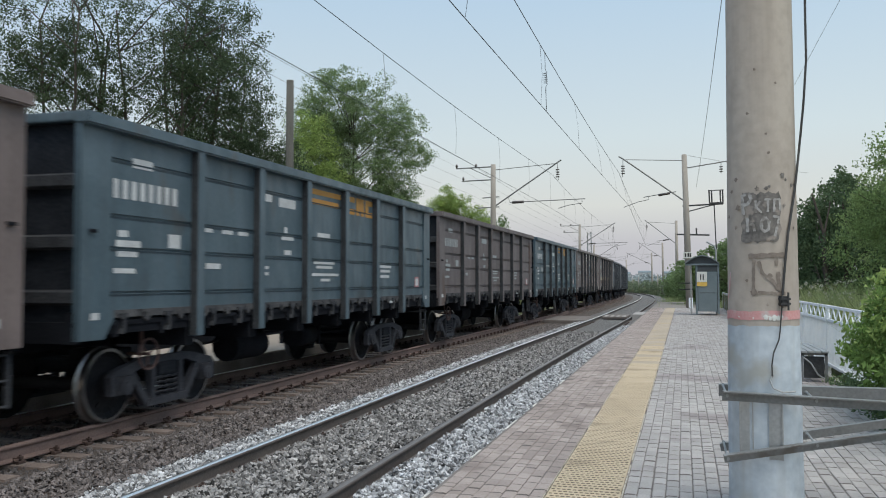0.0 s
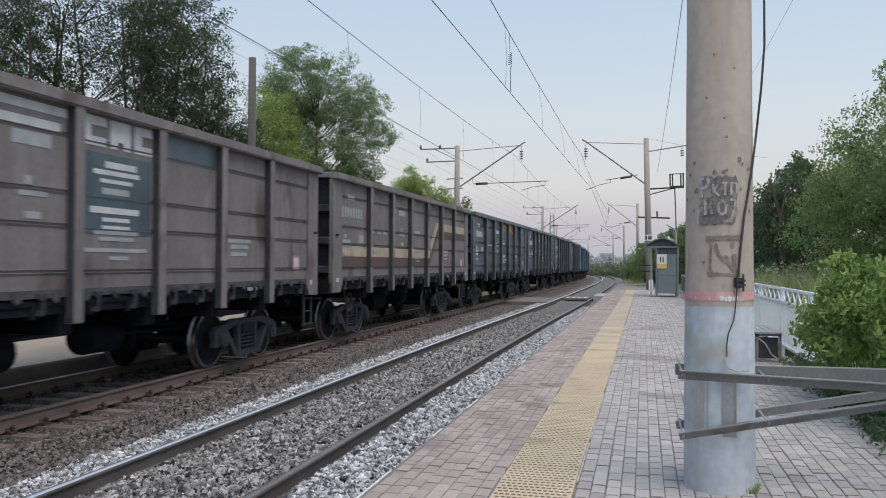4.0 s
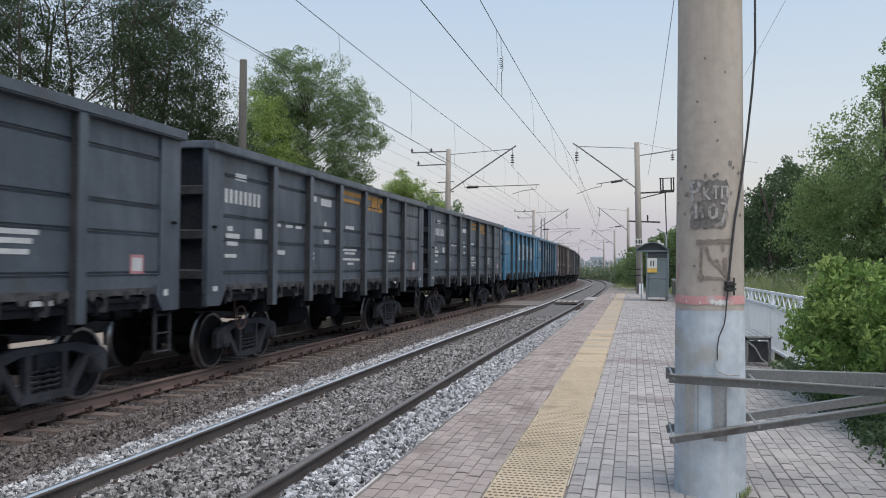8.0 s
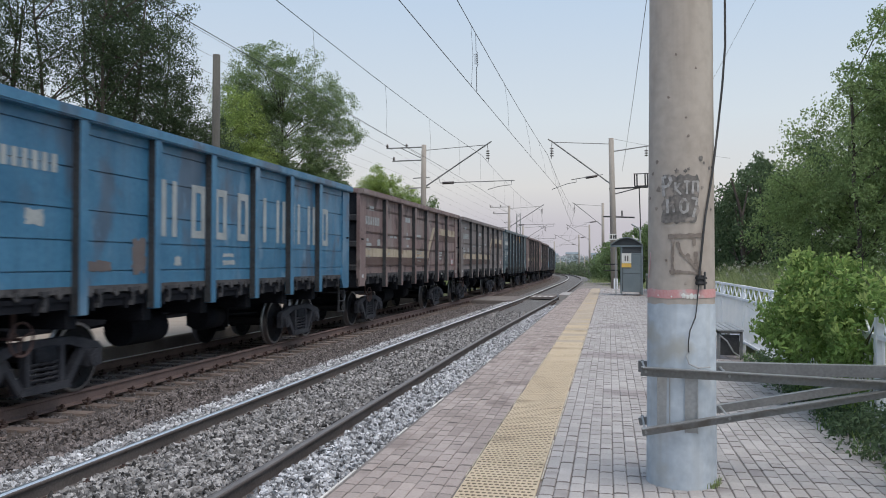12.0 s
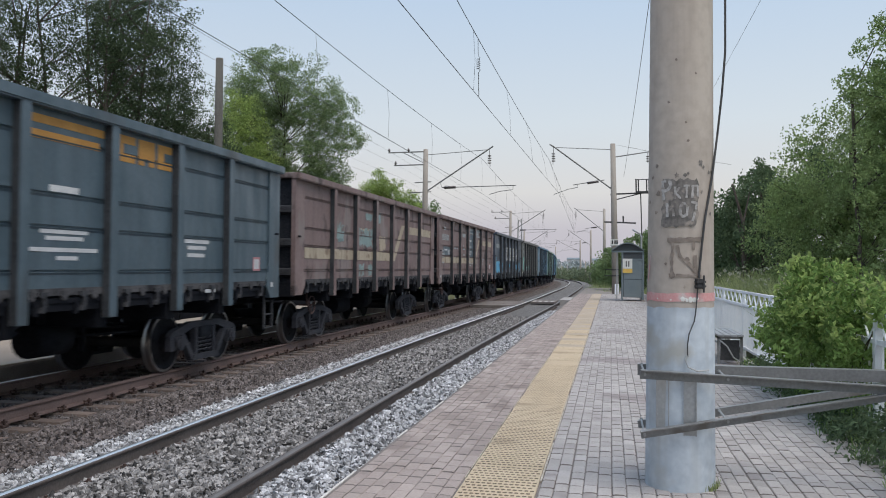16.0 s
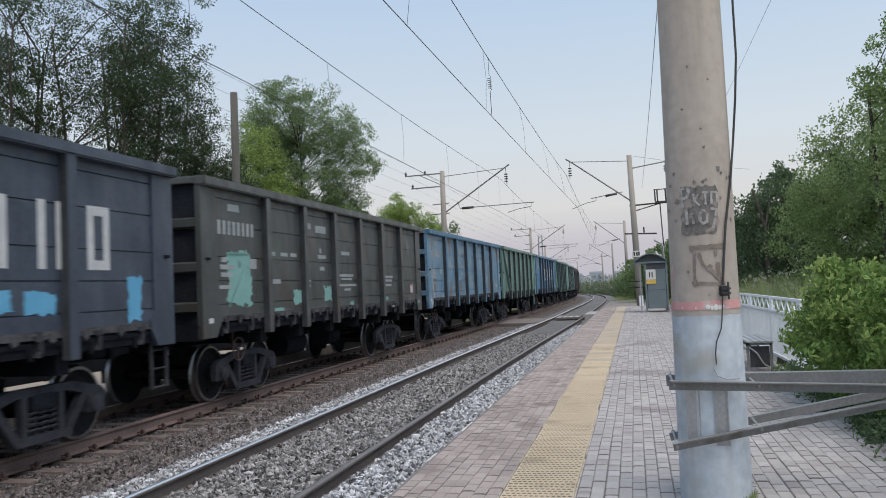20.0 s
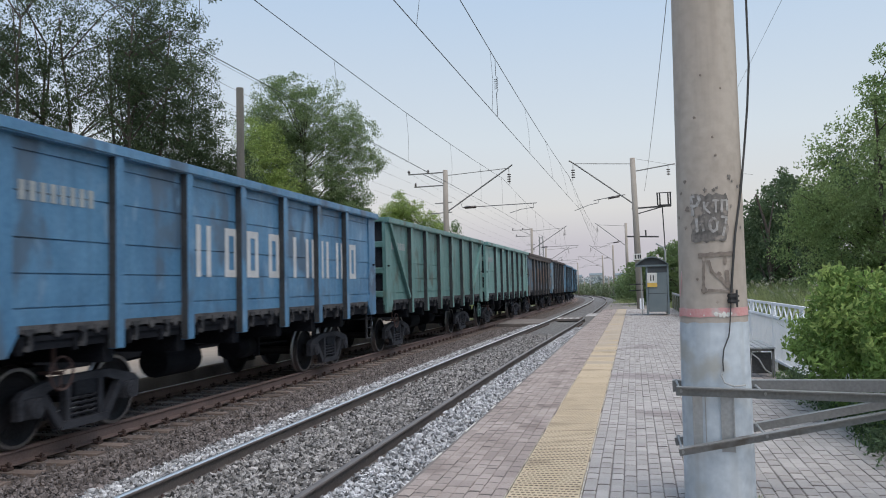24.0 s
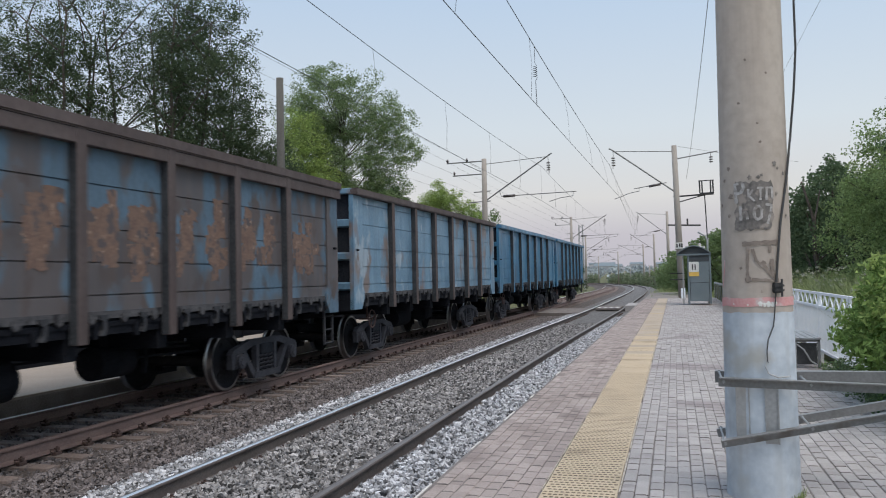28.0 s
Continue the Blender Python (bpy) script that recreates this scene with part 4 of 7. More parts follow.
def make_wagon(style, top):
    """An open wagon: style picks the ribs of its panels, top is its height over the rails."""
    wagon = thing("gondola_wagon", Matrix(), "open freight wagon", "freight wagon", "wagons of the train")
    sill, half = 1.40, 1.46
    bays = 7
    ys = BAYS
    for side in (-1, 1):
        m = Matrix.Scale(side, 4, (1, 0, 0))
        for i in range(bays):
            lines = {"ribbed": (0.12, 0.36, 0.535, 0.835), "plain": (0.115, 0.29, 0.47, 0.706, 0.91), "braced": (0.115, 0.30, 0.50)}[style]
            out = [(half - 0.03, top - 0.10), (half - 0.03, sill), (half + 0.012, sill)]
            for f in lines:
                z = sill + (top - 0.10 - sill) * f
                if style == "ribbed":
                    out += [(half + 0.012, z - 0.045), (half + 0.030, z - 0.016), (half - 0.012, z - 0.010), (half - 0.012, z + 0.016), (half + 0.012, z + 0.018)]
                else:
                    out += [(half + 0.012, z - 0.008), (half - 0.010, z - 0.007), (half - 0.010, z + 0.009), (half + 0.012, z + 0.010)]
            out.append((half + 0.012, top - 0.10))
            bm = new_bm()
            rings = [[bm.verts.new((side * x, y, z)) for x, z in out] for y in (ys[i], ys[i + 1])]
            for k in range(len(out)):
                bm.faces.new((rings[0][k], rings[0][(k + 1) % len(out)], rings[1][(k + 1) % len(out)], rings[1][k]))
            bm.faces.new(rings[0])
            bm.faces.new(rings[1][::-1])
            bmesh.ops.recalc_face_normals(bm, faces=bm.faces[:])
            coat(part("side_panel", bm, PAINTS["slate"], wagon))
            # hinged floor hatch with its hooks under the panel
            bm = new_bm()
            for k in (0.28, 0.72):
                y = ys[i] + (ys[i + 1] - ys[i]) * k
                latch = new_bm()
                prism(latch, [(y - 0.10, 1.42), (y + 0.07, 1.42), (y + 0.05, 1.37), (y + 0.02, 1.35), (y + 0.03, 1.25), (y, 1.17), (y - 0.065, 1.18), (y - 0.025, 1.24), (y - 0.03, 1.34), (y - 0.09, 1.37)], side * (half - 0.02), side * (half + 0.045))
                part("hatch_latch", latch, M["latch"], wagon)
                box(bm, half - 0.06, y - 0.16, 1.14, half + 0.02, y - 0.10, 1.30, m)
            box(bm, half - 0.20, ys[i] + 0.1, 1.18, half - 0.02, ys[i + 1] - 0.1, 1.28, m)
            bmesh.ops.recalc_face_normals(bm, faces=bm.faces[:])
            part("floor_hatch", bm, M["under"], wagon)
            bm = box(new_bm(), half - 0.01, ys[i] + 0.08, 1.372, half + 0.018, ys[i + 1] - 0.08, 1.462, m)
            for k in (0.16, 0.50, 0.85):
                y = ys[i] + (ys[i + 1] - ys[i]) * k
                prism(bm, [(y - 0.07, 1.43), (y + 0.06, 1.42), (y + 0.04, 1.34), (y - 0.02, 1.31), (y - 0.06, 1.35)], side * (half - 0.01), side * (half + 0.034))
            bmesh.ops.recalc_face_normals(bm, faces=bm.faces[:])
            part("hatch_hinge", bm, M["sill_dust"], wagon, "dust-covered hinge strip along the sill")
        for i, y in enumerate(ys[1:-1]):
            bm = new_bm()
            low = 1.06 if style != "plain" else 1.10
            prism(bm, [(y - 0.085, low), (y + 0.085, low), (y + 0.085, top - 0.12), (y - 0.085, top - 0.12)], side * half, side * (half + 0.13))
            bmesh.ops.bevel(bm, geom=bm.edges[:], offset=0.010, segments=1, affect="EDGES")
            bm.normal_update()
            # faces turned along the wagon get the painted-in shade
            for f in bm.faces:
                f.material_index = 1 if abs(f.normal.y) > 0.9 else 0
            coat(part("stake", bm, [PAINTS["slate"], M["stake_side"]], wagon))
        for y in (-BODY, BODY):
            d = 1 if y < 0 else -1
            bm = new_bm()
            prism(bm, [(y, 1.13), (y + d * 0.42, 1.13), (y + d * 0.58, 1.36), (y + d * 0.58, 1.5), (y + d * 0.50, 1.62), (y + d * 0.50, top - 0.1), (y, top - 0.1)], side * (half - 0.05), side * (half + 0.045))
            bmesh.ops.recalc_face_normals(bm, faces=bm.faces[:])
            coat(part("corner_post", bm, PAINTS["slate"], wagon))
            if side > 0:
                lug = box(new_bm(), half + 0.04, y + d * 0.18 - 0.05, 2.36, half + 0.085, y + d * 0.18 + 0.05, 2.40, bevel=0.008)
                part("lug", lug, M["under"], wagon, "small dark lug on the corner")
            if style == "braced":
                a, b = (side * (half + 0.05), y + d * 0.28, top - 0.14), (side * (half + 0.05), y + d * 2.10, sill + 0.10)
                brace = beam(new_bm(), a, b, 0.10, 0.13, (side, 0, 0))
                coat(part("diagonal_brace", brace, PAINTS["slate"], wagon))
        bm = new_bm()
        prism(bm, [(-BODY - 0.02, top - 0.15), (BODY + 0.02, top - 0.15), (BODY + 0.02, top), (-BODY - 0.02, top)], side * (half - 0.06), side * (half + 0.15))
        bmesh.ops.bevel(bm, geom=bm.edges[:], offset=0.02, segments=2, affect="EDGES")
        coat(part("top_rail", bm, PAINTS["slate"], wagon))
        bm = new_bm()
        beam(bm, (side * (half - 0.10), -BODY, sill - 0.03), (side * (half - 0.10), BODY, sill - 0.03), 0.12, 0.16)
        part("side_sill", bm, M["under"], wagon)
    for d in (-1, 1):
        bm = new_bm()
        y = d * (BODY - 0.10)
        # shade of the gap between wagons is put into the end colours
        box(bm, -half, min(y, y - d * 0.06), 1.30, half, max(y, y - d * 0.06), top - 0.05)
        part("end_wall", bm, M["grime"], wagon, "end wall, darkened for the shade between wagons")
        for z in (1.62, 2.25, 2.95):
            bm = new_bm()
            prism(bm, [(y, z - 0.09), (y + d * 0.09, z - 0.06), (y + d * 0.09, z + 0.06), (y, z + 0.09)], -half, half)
            rib = part("end_rib", bm, M["latch"] if style == "ribbed" else PAINTS["slate"], wagon, "end wall rib, darkened for the shade between wagons" if style == "ribbed" else "")
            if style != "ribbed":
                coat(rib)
        bm = box(new_bm(), -half - 0.02, min(y - d * 0.06, y + d * 0.12), top - 0.12, half + 0.02, max(y - d * 0.06, y + d * 0.12), top - 0.002, bevel=0.02)
        coat(part("end_rail", bm, PAINTS["slate"], wagon))
        bm = new_bm()
        box(bm, -half, min(y, y + d * 0.10), 1.10, half, max(y, y + d * 0.10), 1.34)
        box(bm, -0.16, min(y, y + d * 0.42), 0.93, 0.16, max(y, y + d * 0.42), 1.20, bevel=0.03)
        box(bm, -0.24, min(y + d * 0.40, y + d * 0.55), 0.90, 0.24, max(y + d * 0.40, y + d * 0.55), 1.24, bevel=0.05)
        part("coupler", bm, M["under"], wagon)
        bm = new_bm()
        sx = 1.38 if d > 0 else -1.38
        for yy in (d * (BODY - 0.05), d * (BODY - 0.42)):
            beam(bm, (sx, yy, 0.52), (sx, yy, 1.32), 0.04, 0.05, (0, 1, 0))
        for z in (0.54, 0.80, 1.06):
            rod(bm, [(sx, d * (BODY - 0.05), z), (sx, d * (BODY - 0.42), z)], 0.016, 6)
        if style != "braced":
            part("step_ladder", bm, M["latch"], wagon, "dark step ladder")
        else:
            coat(part("step_ladder", bm, PAINTS["slate"], wagon))
        make_bogie(wagon, d * 4.325)
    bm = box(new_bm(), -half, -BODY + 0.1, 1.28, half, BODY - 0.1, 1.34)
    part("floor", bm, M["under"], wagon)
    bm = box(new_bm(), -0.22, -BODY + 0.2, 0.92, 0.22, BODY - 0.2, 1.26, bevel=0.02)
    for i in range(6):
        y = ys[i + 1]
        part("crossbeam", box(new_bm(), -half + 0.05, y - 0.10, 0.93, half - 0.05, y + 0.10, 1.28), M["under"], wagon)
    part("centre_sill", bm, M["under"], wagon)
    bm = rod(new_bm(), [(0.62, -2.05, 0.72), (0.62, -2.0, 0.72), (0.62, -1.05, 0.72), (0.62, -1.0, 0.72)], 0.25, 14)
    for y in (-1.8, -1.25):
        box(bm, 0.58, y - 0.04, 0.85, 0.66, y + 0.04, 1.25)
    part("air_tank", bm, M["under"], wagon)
    bm = rod(new_bm(), [(0.6, 0.45, 0.74), (0.6, 1.15, 0.74)], 0.22, 14)
    rod(bm, [(0.6, 1.15, 0.74), (0.6, 1.25, 0.74)], 0.10, 10)
    rod(bm, [(0.6, 1.2, 0.74), (0.6, 3.0, 0.70)], 0.02, 6)
    beam(bm, (0.6, 1.6, 0.50), (0.6, 1.6, 0.95), 0.05, 0.09, (1, 0, 0))
    box(bm, 0.55, 0.6, 0.8, 0.65, 0.9, 1.2)
    part("brake_cylinder", bm, M["under"], wagon)
    # hand brake: a spoked wheel on a short shaft beside the first axle
    bm = new_bm()
    ring = [(1.27, -4.98 + 0.2 * math.cos(a), 0.86 + 0.2 * math.sin(a)) for a in (2 * math.pi * k / 16 for k in range(17))]
    rod(bm, ring, 0.016, 5)
    for k in range(3):
        a = 2.09 * k + 0.4
        rod(bm, [(1.25, -4.98, 0.86), (1.27, -4.98 + 0.2 * math.cos(a), 0.86 + 0.2 * math.sin(a))], 0.012, 5)
    rod(bm, [(0.95, -4.98, 0.86), (1.29, -4.98, 0.86)], 0.022, 6)
    beam(bm, (1.15, -4.98, 0.84), (1.15, -4.98, 1.34), 0.05, 0.03, (1, 0, 0))
    part("hand_wheel", bm, M["handle"], wagon, "rust-brown spoked hand wheel")
    bm = rod(new_bm(), [(0.5, -2.9, 0.78), (0.5, -1.0, 0.86), (0.5, 1.2, 0.86), (0.5, 2.9, 0.78)], 0.018, 6)
    for y in (-2.0, -0.2, 1.9):
        beam(bm, (0.5, y, 0.84), (0.5, y, 1.2), 0.03, 0.03, (1, 0, 0))
    part("brake_rod", bm, M["under"], wagon)
    return wagon


def bars(spans, x, mat, name, wagon, label, off=0.006):
    """Paint laid on the side that faces the platform: spans of (y0, z0, y1, z1)."""
    bm = new_bm()
    for y0, z0, y1, z1 in spans:
        box(bm, x, y0, z0, x + off, y1, z1)
    return part(name, bm, mat, wagon, label)


PANEL, RIB = 1.472, 1.590


def stencils(wagon, rng, strong=True, height=0.0):
    """Unreadable small stencils, a long number in plain strokes, the tare blocks."""
    mat = M["mark"] if strong else M["mark_dim"]
    y = BAYS[0] + 0.38
    rows = []
    for i in range(8):
        rows.append((y + i * 0.168, 2.80 + height, y + i * 0.168 + 0.095, 3.03 + height))
    bars(rows, PANEL, mat, "number_marking", wagon, "row of white stencilled strokes")["kind"] = "stuff"
    rows = [(y + 0.35, 3.20 + height, y + 0.75, 3.32 + height), (y + 0.1, 2.34, y + 0.28, 2.42), (y + 0.06, 2.22, y + 0.52, 2.30), (y + 0.08, 2.10, y + 0.46, 2.17), (y + 1.1, 2.24, y + 1.36, 2.42), (y + 0.02, 1.90, y + 0.42, 1.96)]
    b = BAYS[1]
    rows += [(b + 0.25 + k * 0.45, 2.50, b + 0.45 + k * 0.45 + 0.1 * (k > 0), 2.57) for k in range(3)] + [(b + 0.28, 1.98, b + 0.66, 2.06)]
    b = BAYS[2]
    rows += [(b + 0.2, 3.10 + height, b + 0.5, 3.22 + height), (b + 0.75, 3.05 + height, b + 1.35, 3.2 + height), (b + 0.85, 2.50, b + 1.3, 2.58), (b + 0.95, 2.62, b + 1.05, 2.72), (b + 0.95, 2.25, b + 1.2, 2.33), (b + 0.12, 2.0, b + 0.4, 2.05), (b + 0.12, 1.9, b + 0.4, 1.95)]
    b = BAYS[3]
    rows += [(b + 0.55, 2.62, b + 1.1, 2.70), (b + 0.4, 2.12, b + 1.3, 2.18), (b + 0.5, 2.04, b + 1.2, 2.09), (b + 0.2, 1.90, b + 1.5, 1.95), (b + 0.7, 1.80, b + 1.1, 1.85)]
    b = BAYS[5]
    rows += [(b + 0.3, 2.10, b + 1.1, 2.16), (b + 0.4, 2.0, b + 1.0, 2.06), (b + 0.4, 1.88, b + 0.95, 1.94), (b + 1.0, 1.30, b + 1.35, 1.36)]
    bars(rows, PANEL, mat, "stencil_marking", wagon, "small blurred white stencils")["kind"] = "stuff"
    b = BAYS[6]
    y = b + 1.12
    bars([(y, 1.65, y + 0.30, 1.69), (y, 1.87, y + 0.30, 1.91), (y, 1.69, y + 0.035, 1.87), (y + 0.265, 1.69, y + 0.30, 1.87)], PANEL, M["rim_red"], "placard_rim", wagon, "faded red rim of the placard", 0.007)
    bars([(y + 0.035, 1.69, y + 0.265, 1.87)], PANEL, M["mark"], "placard", wagon, "small white square placard")
    bars([(BODY - 0.40, 1.34, BODY - 0.30, 1.43)], 1.505, M["mark"], "corner_marking", wagon, "small white mark on the corner")
    bars([(-BODY + 0.18, 1.36, -BODY + 0.32, 1.44)], 1.505, M["mark"], "corner_marking", wagon, "small white mark on the corner")


def logo(wagon, mat, bay=4, top=3.4, label="orange block emblem"):
    b = BAYS[bay]
    z0, z1 = top - 0.42, top - 0.06
    spans = []
    for y0, y1 in ((0.16, 0.62), (1.2, 1.6)):
        spans += [(b + y0, z1 - 0.11, b + y1, z1), (b + y0, z0, b + y1, z0 + 0.11), (b + y0, z0 + 0.11, b + y0 + 0.17, z1 - 0.11)]
    spans += [(b + 0.70, z0, b + 0.85, z1), (b + 0.85, z0 + 0.10, b + 0.97, z1), (b + 0.97, z0, b + 1.12, z1)]
    bars(spans, PANEL, mat, "emblem", wagon, label)["kind"] = "stuff"
    b = BAYS[bay - 1]
    bars([(b + 0.15, z1 - 0.12, b + 1.6, z1 - 0.02), (b + 0.2, z1 - 0.30, b + 1.5, z1 - 0.20)], PANEL, mat, "emblem_line", wagon, label)


def big_blocks(wagon, mat, z0, z1, shift=0.0):
    """Nine tall plain shapes in a row, where the side carries a large painted emblem: open frames and pairs of strokes."""
    for i, y in enumerate((-2.30, -1.40, -0.62, 0.25, 1.20, 2.00, 2.82, 3.73, 4.60)):
        y, w = y + shift, 0.44
        strokes = [(y, z0, y + 0.13, z1), (y + w - 0.13, z0, y + w, z1)]
        if i in (1, 2, 3, 8):
            strokes += [(y + 0.13, z0, y + w - 0.13, z0 + 0.12), (y + 0.13, z1 - 0.12, y + w - 0.13, z1)]
        elif i == 4:
            strokes = [(y + 0.16, z0, y + 0.30, z1)]
        bars(strokes, PANEL, mat, "painted_shape", wagon, "tall white painted shape", 0.005)


def stripe(wagon, rise_bay, z_low=1.92, z_high=2.80, w=0.24, both=True):
    """A cream stripe over a dark brown one, which step up together over one bay."""
    b = BAYS
    for mat, dz, tone in ((M["cream"], 0.0, "cream"), (M["umber"], -w, "dark brown"))[: 2 if both else 1]:
        bars([(b[0] + 0.4, z_low + dz, b[rise_bay] - 0.1, z_low + w + dz)], PANEL, mat, "stripe", wagon, tone + " painted stripe")
        bars([(b[rise_bay + 1] + 0.1, z_high + dz, b[7] - 0.1, z_high + w + dz)], PANEL, mat, "stripe", wagon, tone + " painted stripe")
        y0, y1 = b[rise_bay] + 0.12, b[rise_bay + 1] - 0.1
        bm = prism(new_bm(), [(y0, z_low + dz), (y0 + 0.34, z_low + dz), (y1, z_high + w + dz), (y1 - 0.34, z_high + w + dz)], PANEL, PANEL + (0.006 if dz == 0 else 0.004))
        part("stripe_step", bm, mat, wagon, tone + " painted diagonal stripe")
        for i, y in enumerate(b[1:-1], 1):
            if i != rise_bay + 1:
                z = (z_low if i < rise_bay + 1 else z_high) + dz
                bars([(y - 0.082, z, y + 0.082, z + w)], RIB, mat, "stripe_on_stake", wagon, tone + " painted stripe")


def ragged(wagon, mat, spots, label, seed):
    """Worn patches of older paint with torn edges: spots of (y0, z0, y1, z1)."""
    rng = random.Random(seed)
    for y0, z0, y1, z1 in spots:
        pts = []
        for (ya, za), (yb, zb) in (((y0, z0), (y1, z0)), ((y1, z0), (y1, z1)), ((y1, z1), (y0, z1)), ((y0, z1), (y0, z0))):
            k = max(4, int(math.hypot(yb - ya, zb - za) / 0.05))
            for j in range(k):
                f = j / k
                amp = 0.075 * min(1, (y1 - y0) * 1.5, (z1 - z0) * 2)
                pts.append((ya + (yb - ya) * f + rng.uniform(-amp, amp), za + (zb - za) * f + rng.uniform(-amp, amp)))
        bm = new_bm()
        prism(bm, pts, PANEL, PANEL + 0.0025 + 0.002 * rng.random())
        part("paint_patch", bm, mat, wagon, label)


STYLES = {"ribbed": make_wagon("ribbed", 3.73), "plain": make_wagon("plain", 3.68), "braced": make_wagon("braced", 3.68)}
# style, paint, what is painted on the side, label
CARS = [
    ("ribbed", "brown", "stripe", "dusty brown open freight wagon with a cream stripe"),
    ("ribbed", "slate", "logo", "dark slate open freight wagon with white stencils and an orange emblem"),
    ("ribbed", "soot_brown", "plain", "dusty brown open freight wagon with faded stencils"),
    ("ribbed", "slate", "logo", "dark slate open freight wagon with white stencils and an orange emblem"),
    ("ribbed", "grey_brown", "whitelogo", "grey-brown open freight wagon with a white emblem"),
    ("ribbed", "grey_brown", "stripe", "grey-brown open freight wagon with a cream stripe"),
    ("ribbed", "coal", "logo", "charcoal open freight wagon with an orange emblem"),
    ("ribbed", "coal", "logo", "charcoal open freight wagon with an orange emblem"),
    ("ribbed", "coal", "logo", "charcoal open freight wagon with white stencils and an orange emblem"),
    ("ribbed", "coal", "logo", "charcoal open freight wagon with white stencils and an orange emblem"),
    ("plain", "azure", "blocks", "sky-blue open freight wagon with tall white block shapes"),
    ("plain", "blue", "blocks_dim", "dusty blue open freight wagon with tall white block shapes"),
    ("ribbed", "red_brown", "stripe", "red-brown open freight wagon with a cream stripe"),
    ("ribbed", "grey_brown", "stripe", "grey-brown open freight wagon with a cream stripe"),
    ("ribbed", "slate", "logo", "dark slate open freight wagon with white stencils and an orange emblem"),
    ("ribbed", "red_brown", "stripe_teal", "red-brown open freight wagon with cream stripe and teal patches"),
    ("ribbed", "red_brown", "stripe", "red-brown open freight wagon with a cream stripe"),
    ("plain", "navy", "blocks_patch", "sooty navy open freight wagon with white block shapes and blue patches"),
    ("plain", "olive", "teal", "sooty olive open freight wagon with pale teal patches"),
    ("plain", "pale_blue", "worn", "worn light blue open freight wagon with rust stains"),
    ("braced", "mint", "plain", "pale green open freight wagon with dark dirt"),
    ("plain", "cobalt", "blocks", "cornflower-blue open freight wagon with tall white block shapes"),
    ("braced", "green", "plain", "faded green open freight wagon with diagonal corner braces"),
    ("plain", "teal", "plain", "pale green-blue open freight wagon, dirty along the sill"),
    ("plain", "rusty", "rust", "rust-eaten open freight wagon with blue and orange patches"),
    ("plain", "pale_blue", "worn", "worn light blue open freight wagon with rusty stakes"),
    ("plain", "blue", "worn", "dusty blue open freight wagon"),
    ("plain", "blue", "none", "dark blue open freight wagon at the tail of the train"),
]
WAGONS = []
used = set()
for i, (style, colour, side, label) in enumerate(CARS):
    rng = random.Random(100 + i)
    if style in used:
        wagon = copy_thing(STYLES[style], Matrix())
    else:
        wagon = STYLES[style]
        used.add(style)
    WAGONS.append(wagon)
